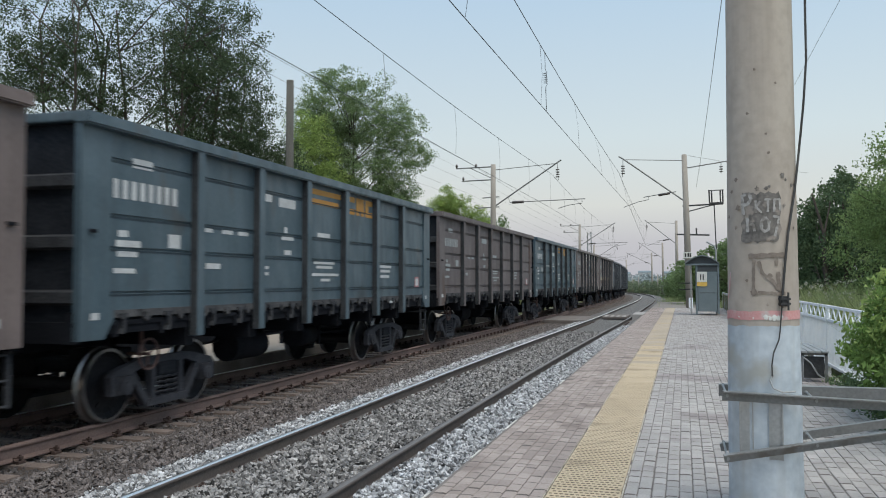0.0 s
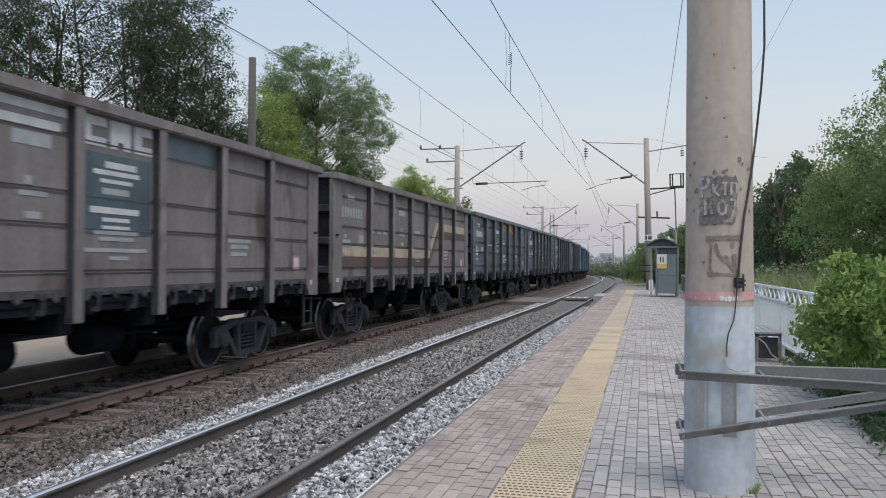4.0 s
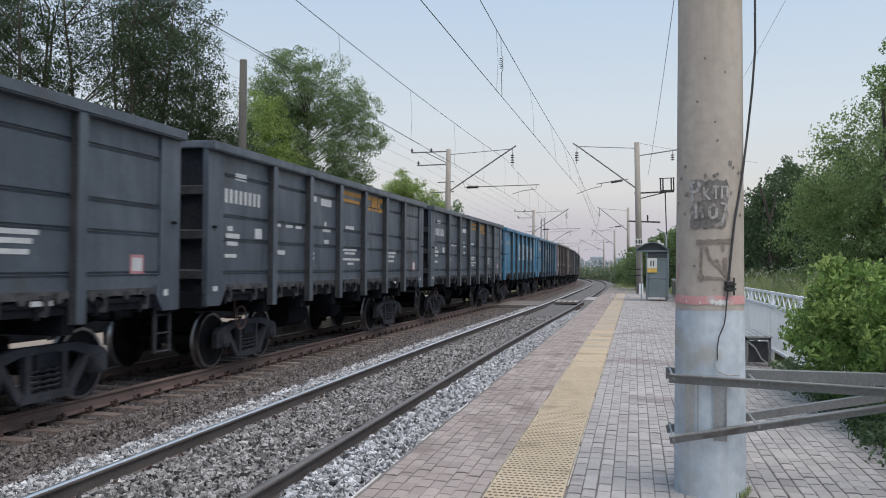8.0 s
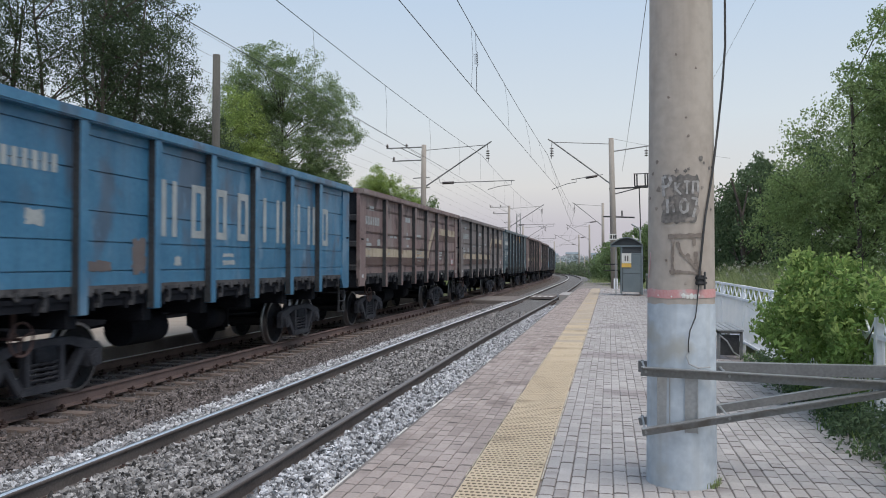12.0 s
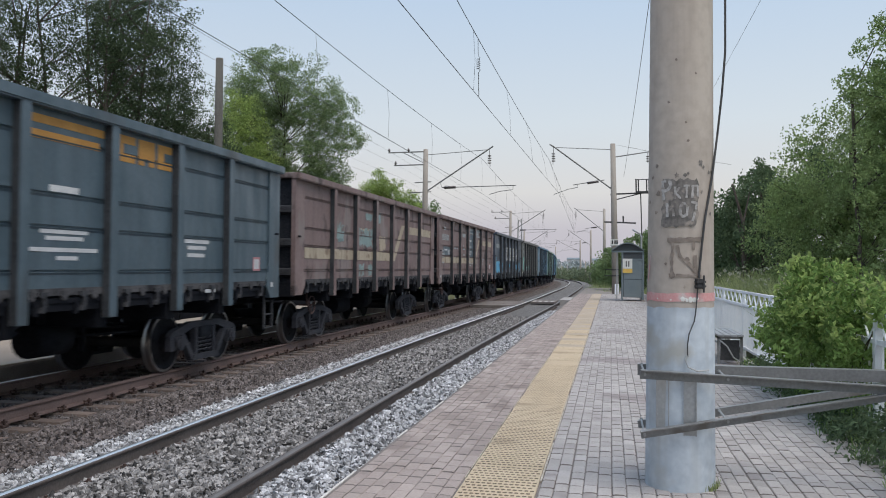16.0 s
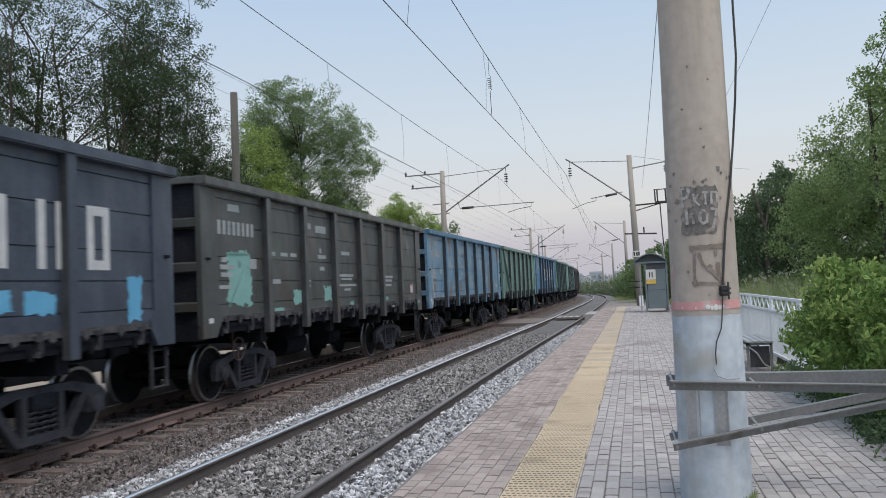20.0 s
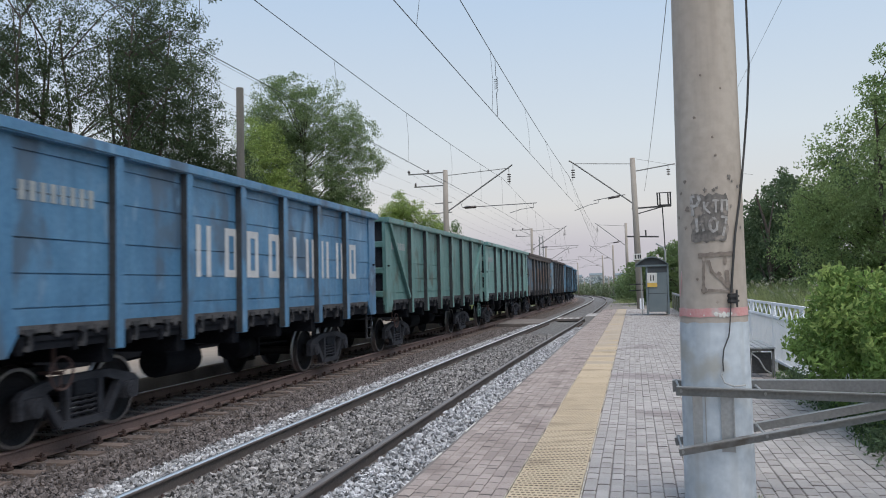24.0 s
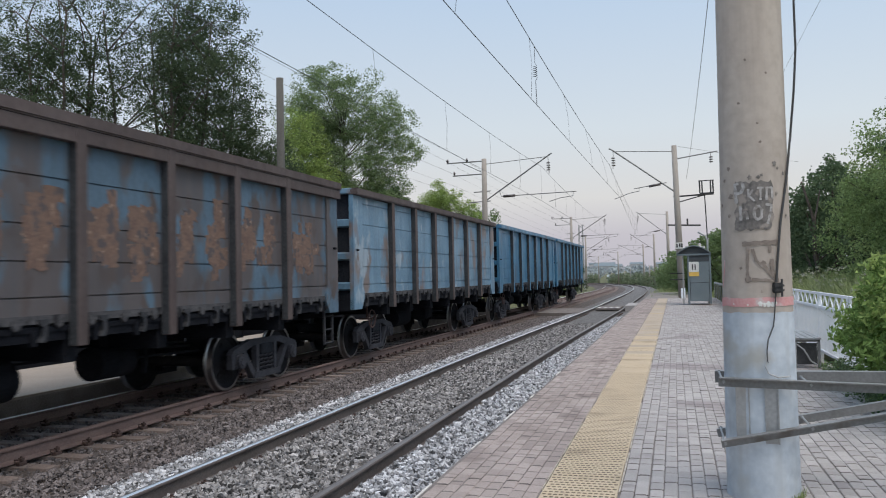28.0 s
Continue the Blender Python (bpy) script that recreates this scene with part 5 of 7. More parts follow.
for i, (style, colour, side, label) in enumerate(CARS):
    rng = random.Random(100 + i)
    wagon = WAGONS[i]
    tagged(wagon, label, "freight wagon", "wagons of the train")
    for o in wagon.children:
        if "coat" in o:
            o.material_slots[0].link = "OBJECT"
            o.material_slots[0].material = PAINTS[colour]
            if colour in ("rusty", "pale_blue") and o.name.startswith(("stake", "top_rail")):
                o.material_slots[0].material = PAINTS["dark_brown"] if colour == "rusty" or i > 24 else PAINTS["blue"]
    if side in ("logo", "plain", "whitelogo", "stripe", "rust", "worn", "teal") and i < 20:
        stencils(wagon, rng, side == "logo")
    if 20 <= i < 24 and side == "plain":
        y = BAYS[0] + 0.38
        bars([(y + k * 0.168, 2.84, y + k * 0.168 + 0.10, 3.04) for k in range(8)], PANEL, M["mark_dim"], "number_marking", wagon, "row of faded stencilled strokes")["kind"] = "stuff"
    if side == "logo":
        logo(wagon, M["logo"], 4, 3.58)
    if side == "whitelogo":
        logo(wagon, M["mark"], 3, 3.62, "white block emblem")
        bars([(-0.77, 2.12, 0.72, 3.12), (0.95, 3.20, 2.45, 3.56)], PANEL, PAINTS["slate"], "repainted_field", wagon, "slate-blue repainted field", 0.004)["kind"] = "stuff"
        bars([(-0.26, 2.95, 0.38, 3.03), (-0.48, 2.86, 0.45, 2.92), (-0.35, 2.76, 0.30, 2.81), (-0.54, 2.38, 0.45, 2.46), (-0.30, 2.28, 0.25, 2.33), (-0.30, 2.18, 0.25, 2.23)], PANEL, M["mark"], "stencil_marking", wagon, "small blurred white stencils", 0.009)["kind"] = "stuff"
    if side.startswith("stripe"):
        stripe(wagon, 4, both=i not in (15, 16))
    if i == 16:
        bars([(-5.7, 2.22, -4.42, 2.56), (-0.74, 2.22, 0.76, 3.48)], PANEL, PAINTS["slate"], "repainted_field", wagon, "slate-blue repainted field", 0.004)["kind"] = "stuff"
        bars([(-5.5, 2.40, -5.0, 2.46), (-4.8, 2.28, -4.58, 2.44), (-0.36, 2.90, 0.25, 2.98), (-0.36, 2.42, 0.30, 2.48), (-0.30, 2.32, 0.20, 2.37)], PANEL, M["mark"], "stencil_marking", wagon, "small blurred white stencils", 0.009)["kind"] = "stuff"
        logo(wagon, M["mark_dim"], 4, 3.58, "white block emblem")
    if side == "stripe_teal":
        ragged(wagon, M["patch_teal"], [(-2.3, 2.3, -1.0, 2.75), (-4.0, 2.4, -3.4, 2.8), (-2.2, 1.5, -1.7, 1.8), (-1.3, 1.5, -1.0, 1.8), (-1.6, 3.0, -1.0, 3.2), (-0.5, 3.0, -0.2, 3.25)], "pale teal patch over old paint", 7)
        ragged(wagon, M["cream"], [(-2.1, 2.6, -1.2, 2.75), (-0.3, 2.2, 0.3, 2.6)], "pale cream patch over old paint", 8)
    if side.startswith("blocks"):
        big_blocks(wagon, M["mark_dim"] if side == "blocks_dim" else M["mark"], *{10: (2.15, 3.0), 11: (2.15, 3.0), 17: (2.17, 2.97), 21: (2.02, 2.82)}[i], 0.08 if i in (17, 21) else 0.0)
    if side == "blocks_dim":
        ragged(wagon, M["patch_brown"], [(-3.05, 1.62, -2.72, 2.08), (-4.05, 1.64, -3.55, 1.78)], "brown plate let into the side", 15)
        ragged(wagon, M["mark_dim"], [(-5.2, 2.2, -4.9, 2.38), (-5.9, 1.82, -5.7, 1.92), (-1.9, 1.72, -1.72, 1.86), (-0.3, 1.86, 0.1, 1.92), (-0.3, 1.72, 0.15, 1.8)], "worn remnant of white paint", 16)
        y = BAYS[0] + 0.42
        bars([(y + k * 0.168, 2.84, y + k * 0.168 + 0.10, 3.06) for k in range(8)], PANEL, M["mark_dim"], "number_marking", wagon, "row of faded stencilled strokes")["kind"] = "stuff"
    if i in (10, 17, 21):
        y = BAYS[0] + 0.42
        bars([(y + k * 0.168, 2.84, y + k * 0.168 + 0.10, 3.06) for k in range(8)], PANEL, M["mark_dim"], "number_marking", wagon, "row of faded stencilled strokes")["kind"] = "stuff"
    if side == "blocks_patch":
        ragged(wagon, M["patch_blue"], [(-5.83, 1.50, -4.45, 2.05), (-6.0, 2.15, -5.75, 2.3), (-3.97, 1.50, -3.2, 1.98), (-4.0, 2.1, -3.7, 2.25), (-2.35, 1.5, -1.75, 2.0), (0.2, 1.75, 0.5, 1.95), (1.05, 1.6, 1.2, 2.0), (3.1, 1.7, 3.4, 1.95), (3.6, 1.65, 4.1, 1.9), (5.5, 1.5, 5.8, 2.1)], "bright blue patch of older paint", 5)
    if side == "teal":
        ragged(wagon, M["patch_aqua"], [(-5.68, 1.62, -4.85, 2.5), (-6.3, 1.55, -6.05, 1.85), (-3.03, 1.58, -2.66, 1.86), (-1.4, 1.6, -1.0, 1.9), (0.2, 1.45, 0.45, 1.55), (2.75, 1.9, 2.88, 2.5), (-3.9, 1.42, -3.5, 1.52), (3.0, 1.5, 3.2, 1.6)], "pale teal patch of older paint", 6)
    if side == "rust":
        part("upper_board", box(new_bm(), 1.465, -BODY, 3.36, 1.585, BODY, 3.525, bevel=0.01), PAINTS["dark_brown"], wagon, "dark brown board under the top rail")
        flakes = []
        for y in (-4.3, -3.4, -2.2, -1.3, -0.4, 0.4, 1.3, 2.1, 3.0, 3.7, 4.9, 5.4):
            for _ in range(7):
                yc, zc = y + rng.uniform(-0.22, 0.22), rng.uniform(1.95, 2.8)
                dy, dz = rng.uniform(0.05, 0.16), rng.uniform(0.08, 0.22)
                flakes.append((yc - dy, zc - dz, yc + dy, zc + dz))
        ragged(wagon, M["patch_rust"], flakes, "torn brown rust flake", 19)
        ragged(wagon, M["patch_rust"], [(-2.3, 2.1, -1.9, 2.75), (-1.6, 2.2, -1.2, 2.65), (-0.4, 2.0, -0.1, 2.7), (0.1, 2.3, 0.5, 2.75), (1.2, 2.1, 1.5, 2.7), (1.9, 2.0, 2.2, 2.6), (2.9, 2.1, 3.3, 2.75), (3.6, 2.2, 3.8, 2.7), (4.8, 2.0, 5.2, 2.6)], "orange rust patch", 9)
for wagon in WAGONS:
    for o in wagon.children_recursive:
        if "coat" in o:
            del o["coat"]
WHEELSETS = [o for wagon in WAGONS for o in wagon.children_recursive if o.name.startswith("wheelset")]


# ---- the near concrete pole and its struts ----


def pole_r(z):
    return 0.2435 - 0.0064 * z


near_pole = thing("concrete_pole", pose(POLE_X, POLE_Y, 0), "tall concrete pole with a pale blue-grey painted foot and pink band", "utility pole")


def tube(name, z0, z1, steps, grow, mat, label="", n=40, wobble=0.0):
    bm = new_bm()
    rings = []
    for i in range(steps + 1):
        z = z0 + (z1 - z0) * i / steps
        ring = []
        for k in range(n):
            a = 2 * math.pi * k / n
            dz = wobble * noise.noise((3 * math.cos(a), 3 * math.sin(a), z0)) if i in (0, steps) else 0
            r = pole_r(z) + grow + 0.0012 * noise.noise((5 * math.cos(a), 5 * math.sin(a), z * 3))
            ring.append(bm.verts.new((r * math.cos(a), r * math.sin(a), z + dz)))
        rings.append(ring)
    for a, b in zip(rings, rings[1:]):
        for k in range(n):
            bm.faces.new((a[k], a[(k + 1) % n], b[(k + 1) % n], b[k])).smooth = True
    if grow == 0:
        bm.faces.new(rings[-1])
    return part(name, bm, mat, near_pole, label)


tube("shaft", -0.6, 9.6, 40, 0, M["pole_concrete"])
tube("painted_foot", -0.02, 1.29, 10, 0.003, M["pole_paint"], "flaking pale blue-grey paint", wobble=0.015)
tube("pink_band", 1.332, 1.392, 3, 0.004, M["pink"], "faded pink painted band", wobble=0.010)

FACE = math.atan2(-POLE_Y, -POLE_X)


def on_pole(u, z, grow):
    r = pole_r(z) + grow
    a = FACE + u / pole_r(z)
    return Vector((r * math.cos(a), r * math.sin(a), z))


def pole_patch(name, u0, z0, u1, z1, mat, label, grow=0.005, ragged=0.012):
    bm = new_bm()
    nu, nz = 10, 8
    rng = random.Random(int(1000 * (u0 + z0)))
    grid = [[bm.verts.new(on_pole(u0 + (u1 - u0) * i / nu + (rng.uniform(-1, 1) * ragged if i in (0, nu) else 0), z0 + (z1 - z0) * j / nz + (rng.uniform(-1, 1) * ragged if j in (0, nz) else 0), grow)) for i in range(nu + 1)] for j in range(nz + 1)]
    for j in range(nz):
        for i in range(nu):
            bm.faces.new((grid[j][i], grid[j][i + 1], grid[j + 1][i + 1], grid[j + 1][i])).smooth = True
    return part(name, bm, mat, near_pole, label)


def pole_stroke(name, points, width, mat, label, grow=0.007):
    bm = new_bm()
    pts = []
    for (u0, z0), (u1, z1) in zip(points, points[1:]):
        k = max(2, int(math.hypot(u1 - u0, z1 - z0) / 0.02))
        pts += [(u0 + (u1 - u0) * i / k, z0 + (z1 - z0) * i / k) for i in range(k + 1)]
    last = None
    for i, (u, z) in enumerate(pts):
        a, b = pts[max(0, i - 1)], pts[min(len(pts) - 1, i + 1)]
        du, dz = b[0] - a[0], b[1] - a[1]
        d = math.hypot(du, dz) or 1
        w = width * (0.42 + 0.10 * math.sin(i * 1.9))
        pair = (bm.verts.new(on_pole(u - dz / d * w, z + du / d * w, grow)), bm.verts.new(on_pole(u + dz / d * w, z - du / d * w, grow)))
        if last:
            bm.faces.new((last[0], last[1], pair[1], pair[0]))
        last = pair
    bmesh.ops.recalc_face_normals(bm, faces=bm.faces[:])
    return part(name, bm, mat, near_pole, label)


def at_pole(x, z):
    """A point of the pole's face by its sideways distance from the middle line, as the strokes are laid."""
    return (pole_r(z) * math.asin(max(-0.98, min(0.98, x / pole_r(z)))), z)


pole_patch("scrubbed_patch", -0.128, 1.865, 0.122, 2.195, M["scrawl_dark"], "dark scrubbed paint patch", ragged=0.014)
# pale brush strokes in two rows over the patch
for w, line in ((0.026, [(-0.112, 2.05), (-0.118, 2.19)]), (0.024, [(-0.118, 2.185), (-0.075, 2.195), (-0.062, 2.155), (-0.085, 2.12), (-0.108, 2.118)]),
                (0.017, [(-0.036, 2.06), (-0.034, 2.145)]), (0.015, [(-0.005, 2.14), (-0.032, 2.10), (0.002, 2.06)]), (0.016, [(0.02, 2.15), (0.062, 2.15)]), (0.016, [(0.042, 2.15), (0.04, 2.065)]),
                (0.018, [(0.078, 2.065), (0.08, 2.15), (0.112, 2.15), (0.114, 2.07)]), (0.022, [(-0.088, 2.03), (-0.086, 1.93)]), (0.018, [(-0.084, 1.975), (-0.05, 1.985), (-0.044, 1.935)]),
                (0.021, [(0.022, 2.03), (-0.002, 2.0), (0.0, 1.945), (0.022, 1.93), (0.044, 1.95), (0.046, 2.0), (0.022, 2.03)]), (0.019, [(0.07, 2.035), (0.108, 2.03), (0.10, 1.98), (0.088, 1.935), (0.08, 1.90)])):
    pole_stroke("scrawl", [at_pole(x, z) for x, z in line], w, M["scrawl_light"], "chalky pale brush stroke", 0.009)
for w, line in ((0.036, [(-0.085, 1.765), (0.145, 1.775)]), (0.022, [(-0.05, 1.75), (-0.056, 1.62), (-0.058, 1.50)]), (0.044, [(-0.062, 1.535), (-0.045, 1.50)]), (0.024, [(-0.022, 1.73), (0.0, 1.65), (0.03, 1.62)]),
                (0.046, [(0.03, 1.635), (0.055, 1.615)]), (0.028, [(0.05, 1.61), (0.09, 1.555), (0.135, 1.51)]), (0.030, [(0.098, 1.66), (0.10, 1.57)]), (0.020, [(0.10, 1.57), (0.128, 1.50)]), (0.022, [(-0.03, 1.52), (0.06, 1.515), (0.14, 1.505)]), (0.022, [(0.09, 1.755), (0.088, 1.70)])):
    pole_stroke("scrawl", [at_pole(x, z) for x, z in line], w, M["scrawl_brown"], "faded brown brush stroke", 0.006)


def pole_chip(x, z, s, mat, label):
    """A spalled spot with an uneven round outline."""
    rng = random.Random(int(1e4 * (x + z)))
    u, z = at_pole(x, z)
    bm = new_bm()
    pts = [(u + s * rng.uniform(0.45, 1.1) * math.cos(k * 0.571), z + s * rng.uniform(0.5, 1.25) * math.sin(k * 0.571)) for k in range(11)]
    mid = bm.verts.new(on_pole(u, z, 0.005))
    vs = [bm.verts.new(on_pole(a, b, 0.004)) for a, b in pts]
    for k in range(11):
        bm.faces.new((mid, vs[k], vs[(k + 1) % 11]))
    bmesh.ops.recalc_face_normals(bm, faces=bm.faces[:])
    return part("dark_chip", bm, mat, near_pole, label)


for x, z, s in ((0.135, 2.315, 0.022), (0.155, 2.285, 0.013), (0.19, 2.25, 0.017), (0.205, 2.262, 0.011), (0.052, 2.24, 0.013), (0.03, 2.225, 0.014), (-0.025, 2.225, 0.02), (0.142, 2.11, 0.014), (0.2, 1.96, 0.014)):
    pole_chip(x, z, s, M["scrawl_dark"], "dark chip in the concrete")
for x, z, s in ((-0.16, 2.30, 0.018), (-0.19, 2.22, 0.017), (-0.15, 2.10, 0.022), (-0.21, 2.05, 0.014), (-0.165, 1.97, 0.018), (0.03, 1.435, 0.012), (-0.1, 1.60, 0.012), (0.05, 2.47, 0.012), (0.035, 2.60, 0.010), (-0.08, 2.75, 0.012), (0.1, 2.95, 0.010), (-0.03, 3.05, 0.011)):
    pole_chip(x, z, s, M["scrawl_brown"], "faint brown stain")
for x, z, s in ((0.02, 1.352, 0.03), (0.07, 1.348, 0.034), (0.115, 1.355, 0.024), (-0.06, 1.345, 0.012), (0.045, 1.345, 0.026), (-0.15, 1.35, 0.012), (0.1, 1.345, 0.03)):
    pole_chip(x, z, s * 0.62, M["sign_white"], "flake of white paint").location = (-0.002 * math.cos(0.1), -0.003, 0)
pole_stroke("red_streak", [at_pole(-0.205, 1.66), at_pole(-0.212, 1.55), at_pole(-0.222, 1.47)], 0.016, M["pink"], "thin faded red streak", 0.005)

# cable down the pole, with its clamp
bm = rod(new_bm(), [(0.24, -0.05, 9.0), (0.29, -0.04, 6.0), (0.305, -0.04, 4.2), (0.303, -0.04, 3.5), (0.304, -0.04, 3.14), (0.282, -0.04, 2.836), (0.25, -0.04, 2.529), (0.203, -0.132, 2.212), (0.148, -0.195, 1.908), (0.121, -0.215, 1.671), (0.105, -0.228, 1.50)], 0.008, 6)
cable = part("cable", bm, M["wire"], near_pole)
bm = rod(new_bm(), [(0.099, -0.232, 1.43), (0.084, -0.24, 1.26), (0.075, -0.245, 1.2), (0.038, -0.256, 1.11), (0.028, -0.252, 1.03), (0.03, -0.25, 0.95)], 0.0045, 5)
part("cable_tail", bm, M["wire"], near_pole)
bm = new_bm()
m = Matrix.Translation(on_pole(0.128, 1.46, 0.018)) @ pose(0, 0, 0, 0, 0, math.degrees(FACE + 0.128 / 0.235))
box(bm, -0.02, -0.027, -0.035, 0.02, 0.027, 0.035, m, 0.005)
box(bm, -0.01, -0.035, 0.008, 0.028, 0.035, 0.022, m)
box(bm, -0.01, -0.035, -0.024, 0.028, 0.035, -0.010, m)
rod(bm, [m @ Vector((0.025, 0.018, -0.06)), m @ Vector((0.025, 0.018, 0.06))], 0.007, 6)
part("cable_clamp", bm, M["dark_steel"], near_pole)
bm = rod(new_bm(), [on_pole(0.055, 0.97, 0.01), on_pole(0.035, 0.93, 0.02), on_pole(0.05, 0.88, 0.035), on_pole(0.10, 0.855, 0.05), on_pole(0.17, 0.86, 0.06)], 0.006, 5)
part("wire_loop", bm, M["galv"], near_pole)

# strut frame: two pairs of angle irons clamped round the pole that meet at a post by the fence
strut = thing("strut_frame", Matrix(), "grey angle-iron frame bolted round the pole", "steel bracket")
TIP = Vector((2.08, 6.38, 0.80))
fr = pole_r(0.8) + 0.012
for name, a, b, size, front in (("upper_bar", (0.268, 5.955, 0.862), (2.06, 6.26, 0.769), 0.066, True), ("upper_bar", (0.268, 6.545, 0.832), (2.05, 6.44, 0.85), 0.085, False),
                                ("lower_bar", (0.268, 5.955, 0.437), (2.06, 6.26, 0.742), 0.058, True), ("lower_bar", (0.268, 6.545, 0.395), (2.05, 6.44, 0.775), 0.058, False)):
    bm = angle_iron(new_bm(), b, a, size, 0.008) if front else angle_iron(new_bm(), a, b, size, 0.008)
    part(name, bm, M["strut"], strut)
for u in (-0.120, 0.070):
    p = on_pole(u, 0.6, 0.004)
    bm = new_bm()
    for c0, c1, f1 in ((-0.045, 0.045, 0.008), (-0.045, -0.037, 0.022), (0.037, 0.045, 0.022)):
        box(bm, -0.02, c0, 0.40, f1, c1, 0.83, Matrix.Translation((POLE_X + p.x, POLE_Y + p.y, 0)) @ pose(0, 0, 0, 0, 0, math.degrees(FACE)))
    part("clamp_channel", bm, M["galv"], strut, "upright steel channel against the pole")
for x, y0, y1, zs in ((-0.265, -0.335, 0.28, (0.828, 0.408)), (0.30, -0.238, 0.245, (0.80, 0.508))):
    for z in zs:
        bm = rod(new_bm(), [(POLE_X + x, POLE_Y + y0, z), (POLE_X + x, POLE_Y + y1, z)], 0.008, 6)
        for yy in (y0 + 0.006, y1 - 0.02):
            rod(bm, [(POLE_X + x, POLE_Y + yy, z), (POLE_X + x, POLE_Y + yy + 0.012, z)], 0.014, 6)
        part("bolt", bm, M["galv"], strut)
bm = box(new_bm(), TIP.x - 0.05, TIP.y - 0.045, -0.2, TIP.x + 0.05, TIP.y + 0.045, 0.84, bevel=0.006)
part("end_post", bm, M["steel"], strut)
bm = new_bm()
for k in range(4):
    rod(bm, [(TIP.x - 0.03 + 0.02 * k, TIP.y - 0.07, 0.80 + 0.02 * k), (TIP.x - 0.09 + 0.03 * k, TIP.y, 0.90), (TIP.x - 0.04, TIP.y + 0.05, 0.84)], 0.004, 4)
part("binding_wire", bm, M["galv"], strut)
# thin dark upright behind the frame
bm = rod(new_bm(), [(2.68, 8.2, -0.6), (2.62, 8.18, 3.0), (2.53, 8.2, 6.8)], 0.052, 10, 0.045)
tagged(part("steel_post", bm, M["dark_steel"]), "slim dark steel post beside the white fence", "post")


# ---- overhead line ----
def catenary_mast(x, y, z, top, side, lean, feeder, rail_x, near):
    """A concrete mast; side +1 reaches to the right, -1 to the left, over the track at rail_x."""
    mast = thing("catenary_mast", pose(x, y, z, 0, lean, 0), "concrete overhead-line mast with a steel cantilever", "mast", "masts of the overhead line")
    reach = abs(rail_x - x)
    bm = rod(new_bm(), [(0, 0, -0.5), (0, 0, top * 0.5), (0, 0, top)], 0.215, 14, 0.155)
    part("shaft", bm, M["pole_far"], mast)
    tip = (side * (reach - 0.05), 0, top - 0.02)
    bm = rod(new_bm(), [(side * 0.12, 0, 6.45), tip, (tip[0] + side * 0.25, 0, top + 0.14)], 0.045, 6)
    part("cantilever", bm, M["steel"], mast)
    bm = rod(new_bm(), [(side * 0.12, 0, top - 0.35), (tip[0] - side * 0.15, 0, top - 0.08)], 0.022, 6)
    part("tie_rod", bm, M["steel"], mast)
    bm = rod(new_bm(), [(tip[0], 0, top - 0.02), (tip[0] + side * 0.06, 0, top - 1.15)], 0.018, 5)
    for k in range(4):
        rod(bm, [(tip[0] + side * 0.02, 0, top - 0.45 - k * 0.15), (tip[0] + side * 0.022, 0, top - 0.50 - k * 0.15)], 0.115, 10)
    part("insulator", bm, M["insulator"], mast)
    if side > 0:
        z_tube = 6.72
        bm = rod(new_bm(), [(side * 1.25, 0, z_tube - 0.06), (side * 2.0, 0, z_tube - 0.03)], 0.085, 8)
        part("tube_insulator", bm, M["insulator"], mast)
        bm = rod(new_bm(), [(side * 0.95, 0, 7.1), (side * 1.1, 0, z_tube - 0.05), (side * (reach + 1.7), 0, z_tube + 0.07)], 0.028, 6)
        part("register_tube", bm, M["steel"], mast)
        bm = rod(new_bm(), [(side * (reach + 1.5), 0, z_tube + 0.05), (side * (reach + 1.5), 0, z_tube - 0.2), (side * (reach + 0.7), 0, z_tube - 0.30), (side * reach, 0, 6.22)], 0.02, 6)
        part("steady_arm", bm, M["steel"], mast)
    else:
        bm = rod(new_bm(), [(side * 0.9, 0, 6.95), (side * 1.6, 0, 6.86)], 0.075, 8)
        part("tube_insulator", bm, M["insulator"], mast)
        bm = rod(new_bm(), [(side * 0.55, 0, 7.02), (side * (reach - 1.2), 0, 6.78)], 0.026, 6)
        part("register_tube", bm, M["steel"], mast)
        bm = rod(new_bm(), [(side * (reach - 1.5), 0, 6.80), (side * (reach - 1.5), 0, 6.62), (side * (reach - 0.9), 0, 6.52), (side * reach, 0, 6.22)], 0.02, 6)
        part("steady_arm", bm, M["steel"], mast)
    if feeder:
        for zz, r0 in ((top - 0.14, 2.5), (top - 0.98, 2.1)):
            bm = beam(new_bm(), (0.1, 0, zz), (-r0, 0, zz - 0.05), 0.07, 0.07)
            beam(bm, (-0.1, 0, zz - 0.75), (-r0 * 0.6, 0, zz - 0.06), 0.045, 0.045) if r0 > 2.2 else None
            part("crossarm", bm, M["steel"], mast)
            for rr in ((r0 - 0.05, r0 - 1.35) if r0 > 2.2 else (r0 - 0.1,)):
                bm = rod(new_bm(), [(-rr, 0, zz), (-rr, 0, zz + 0.22)], 0.05, 8)
                rod(bm, [(-rr, 0, zz + 0.08), (-rr, 0, zz + 0.13)], 0.09, 8)
                part("pin_insulator", bm, M["insulator"], mast)
        for zz in (top - 2.1, top - 2.75):
            bm = beam(new_bm(), (0.4, 0, zz), (-1.0 if zz < top - 2.5 else -0.7, 0, zz - 0.06), 0.06, 0.06)
            part("small_crossarm", bm, M["steel"], mast)
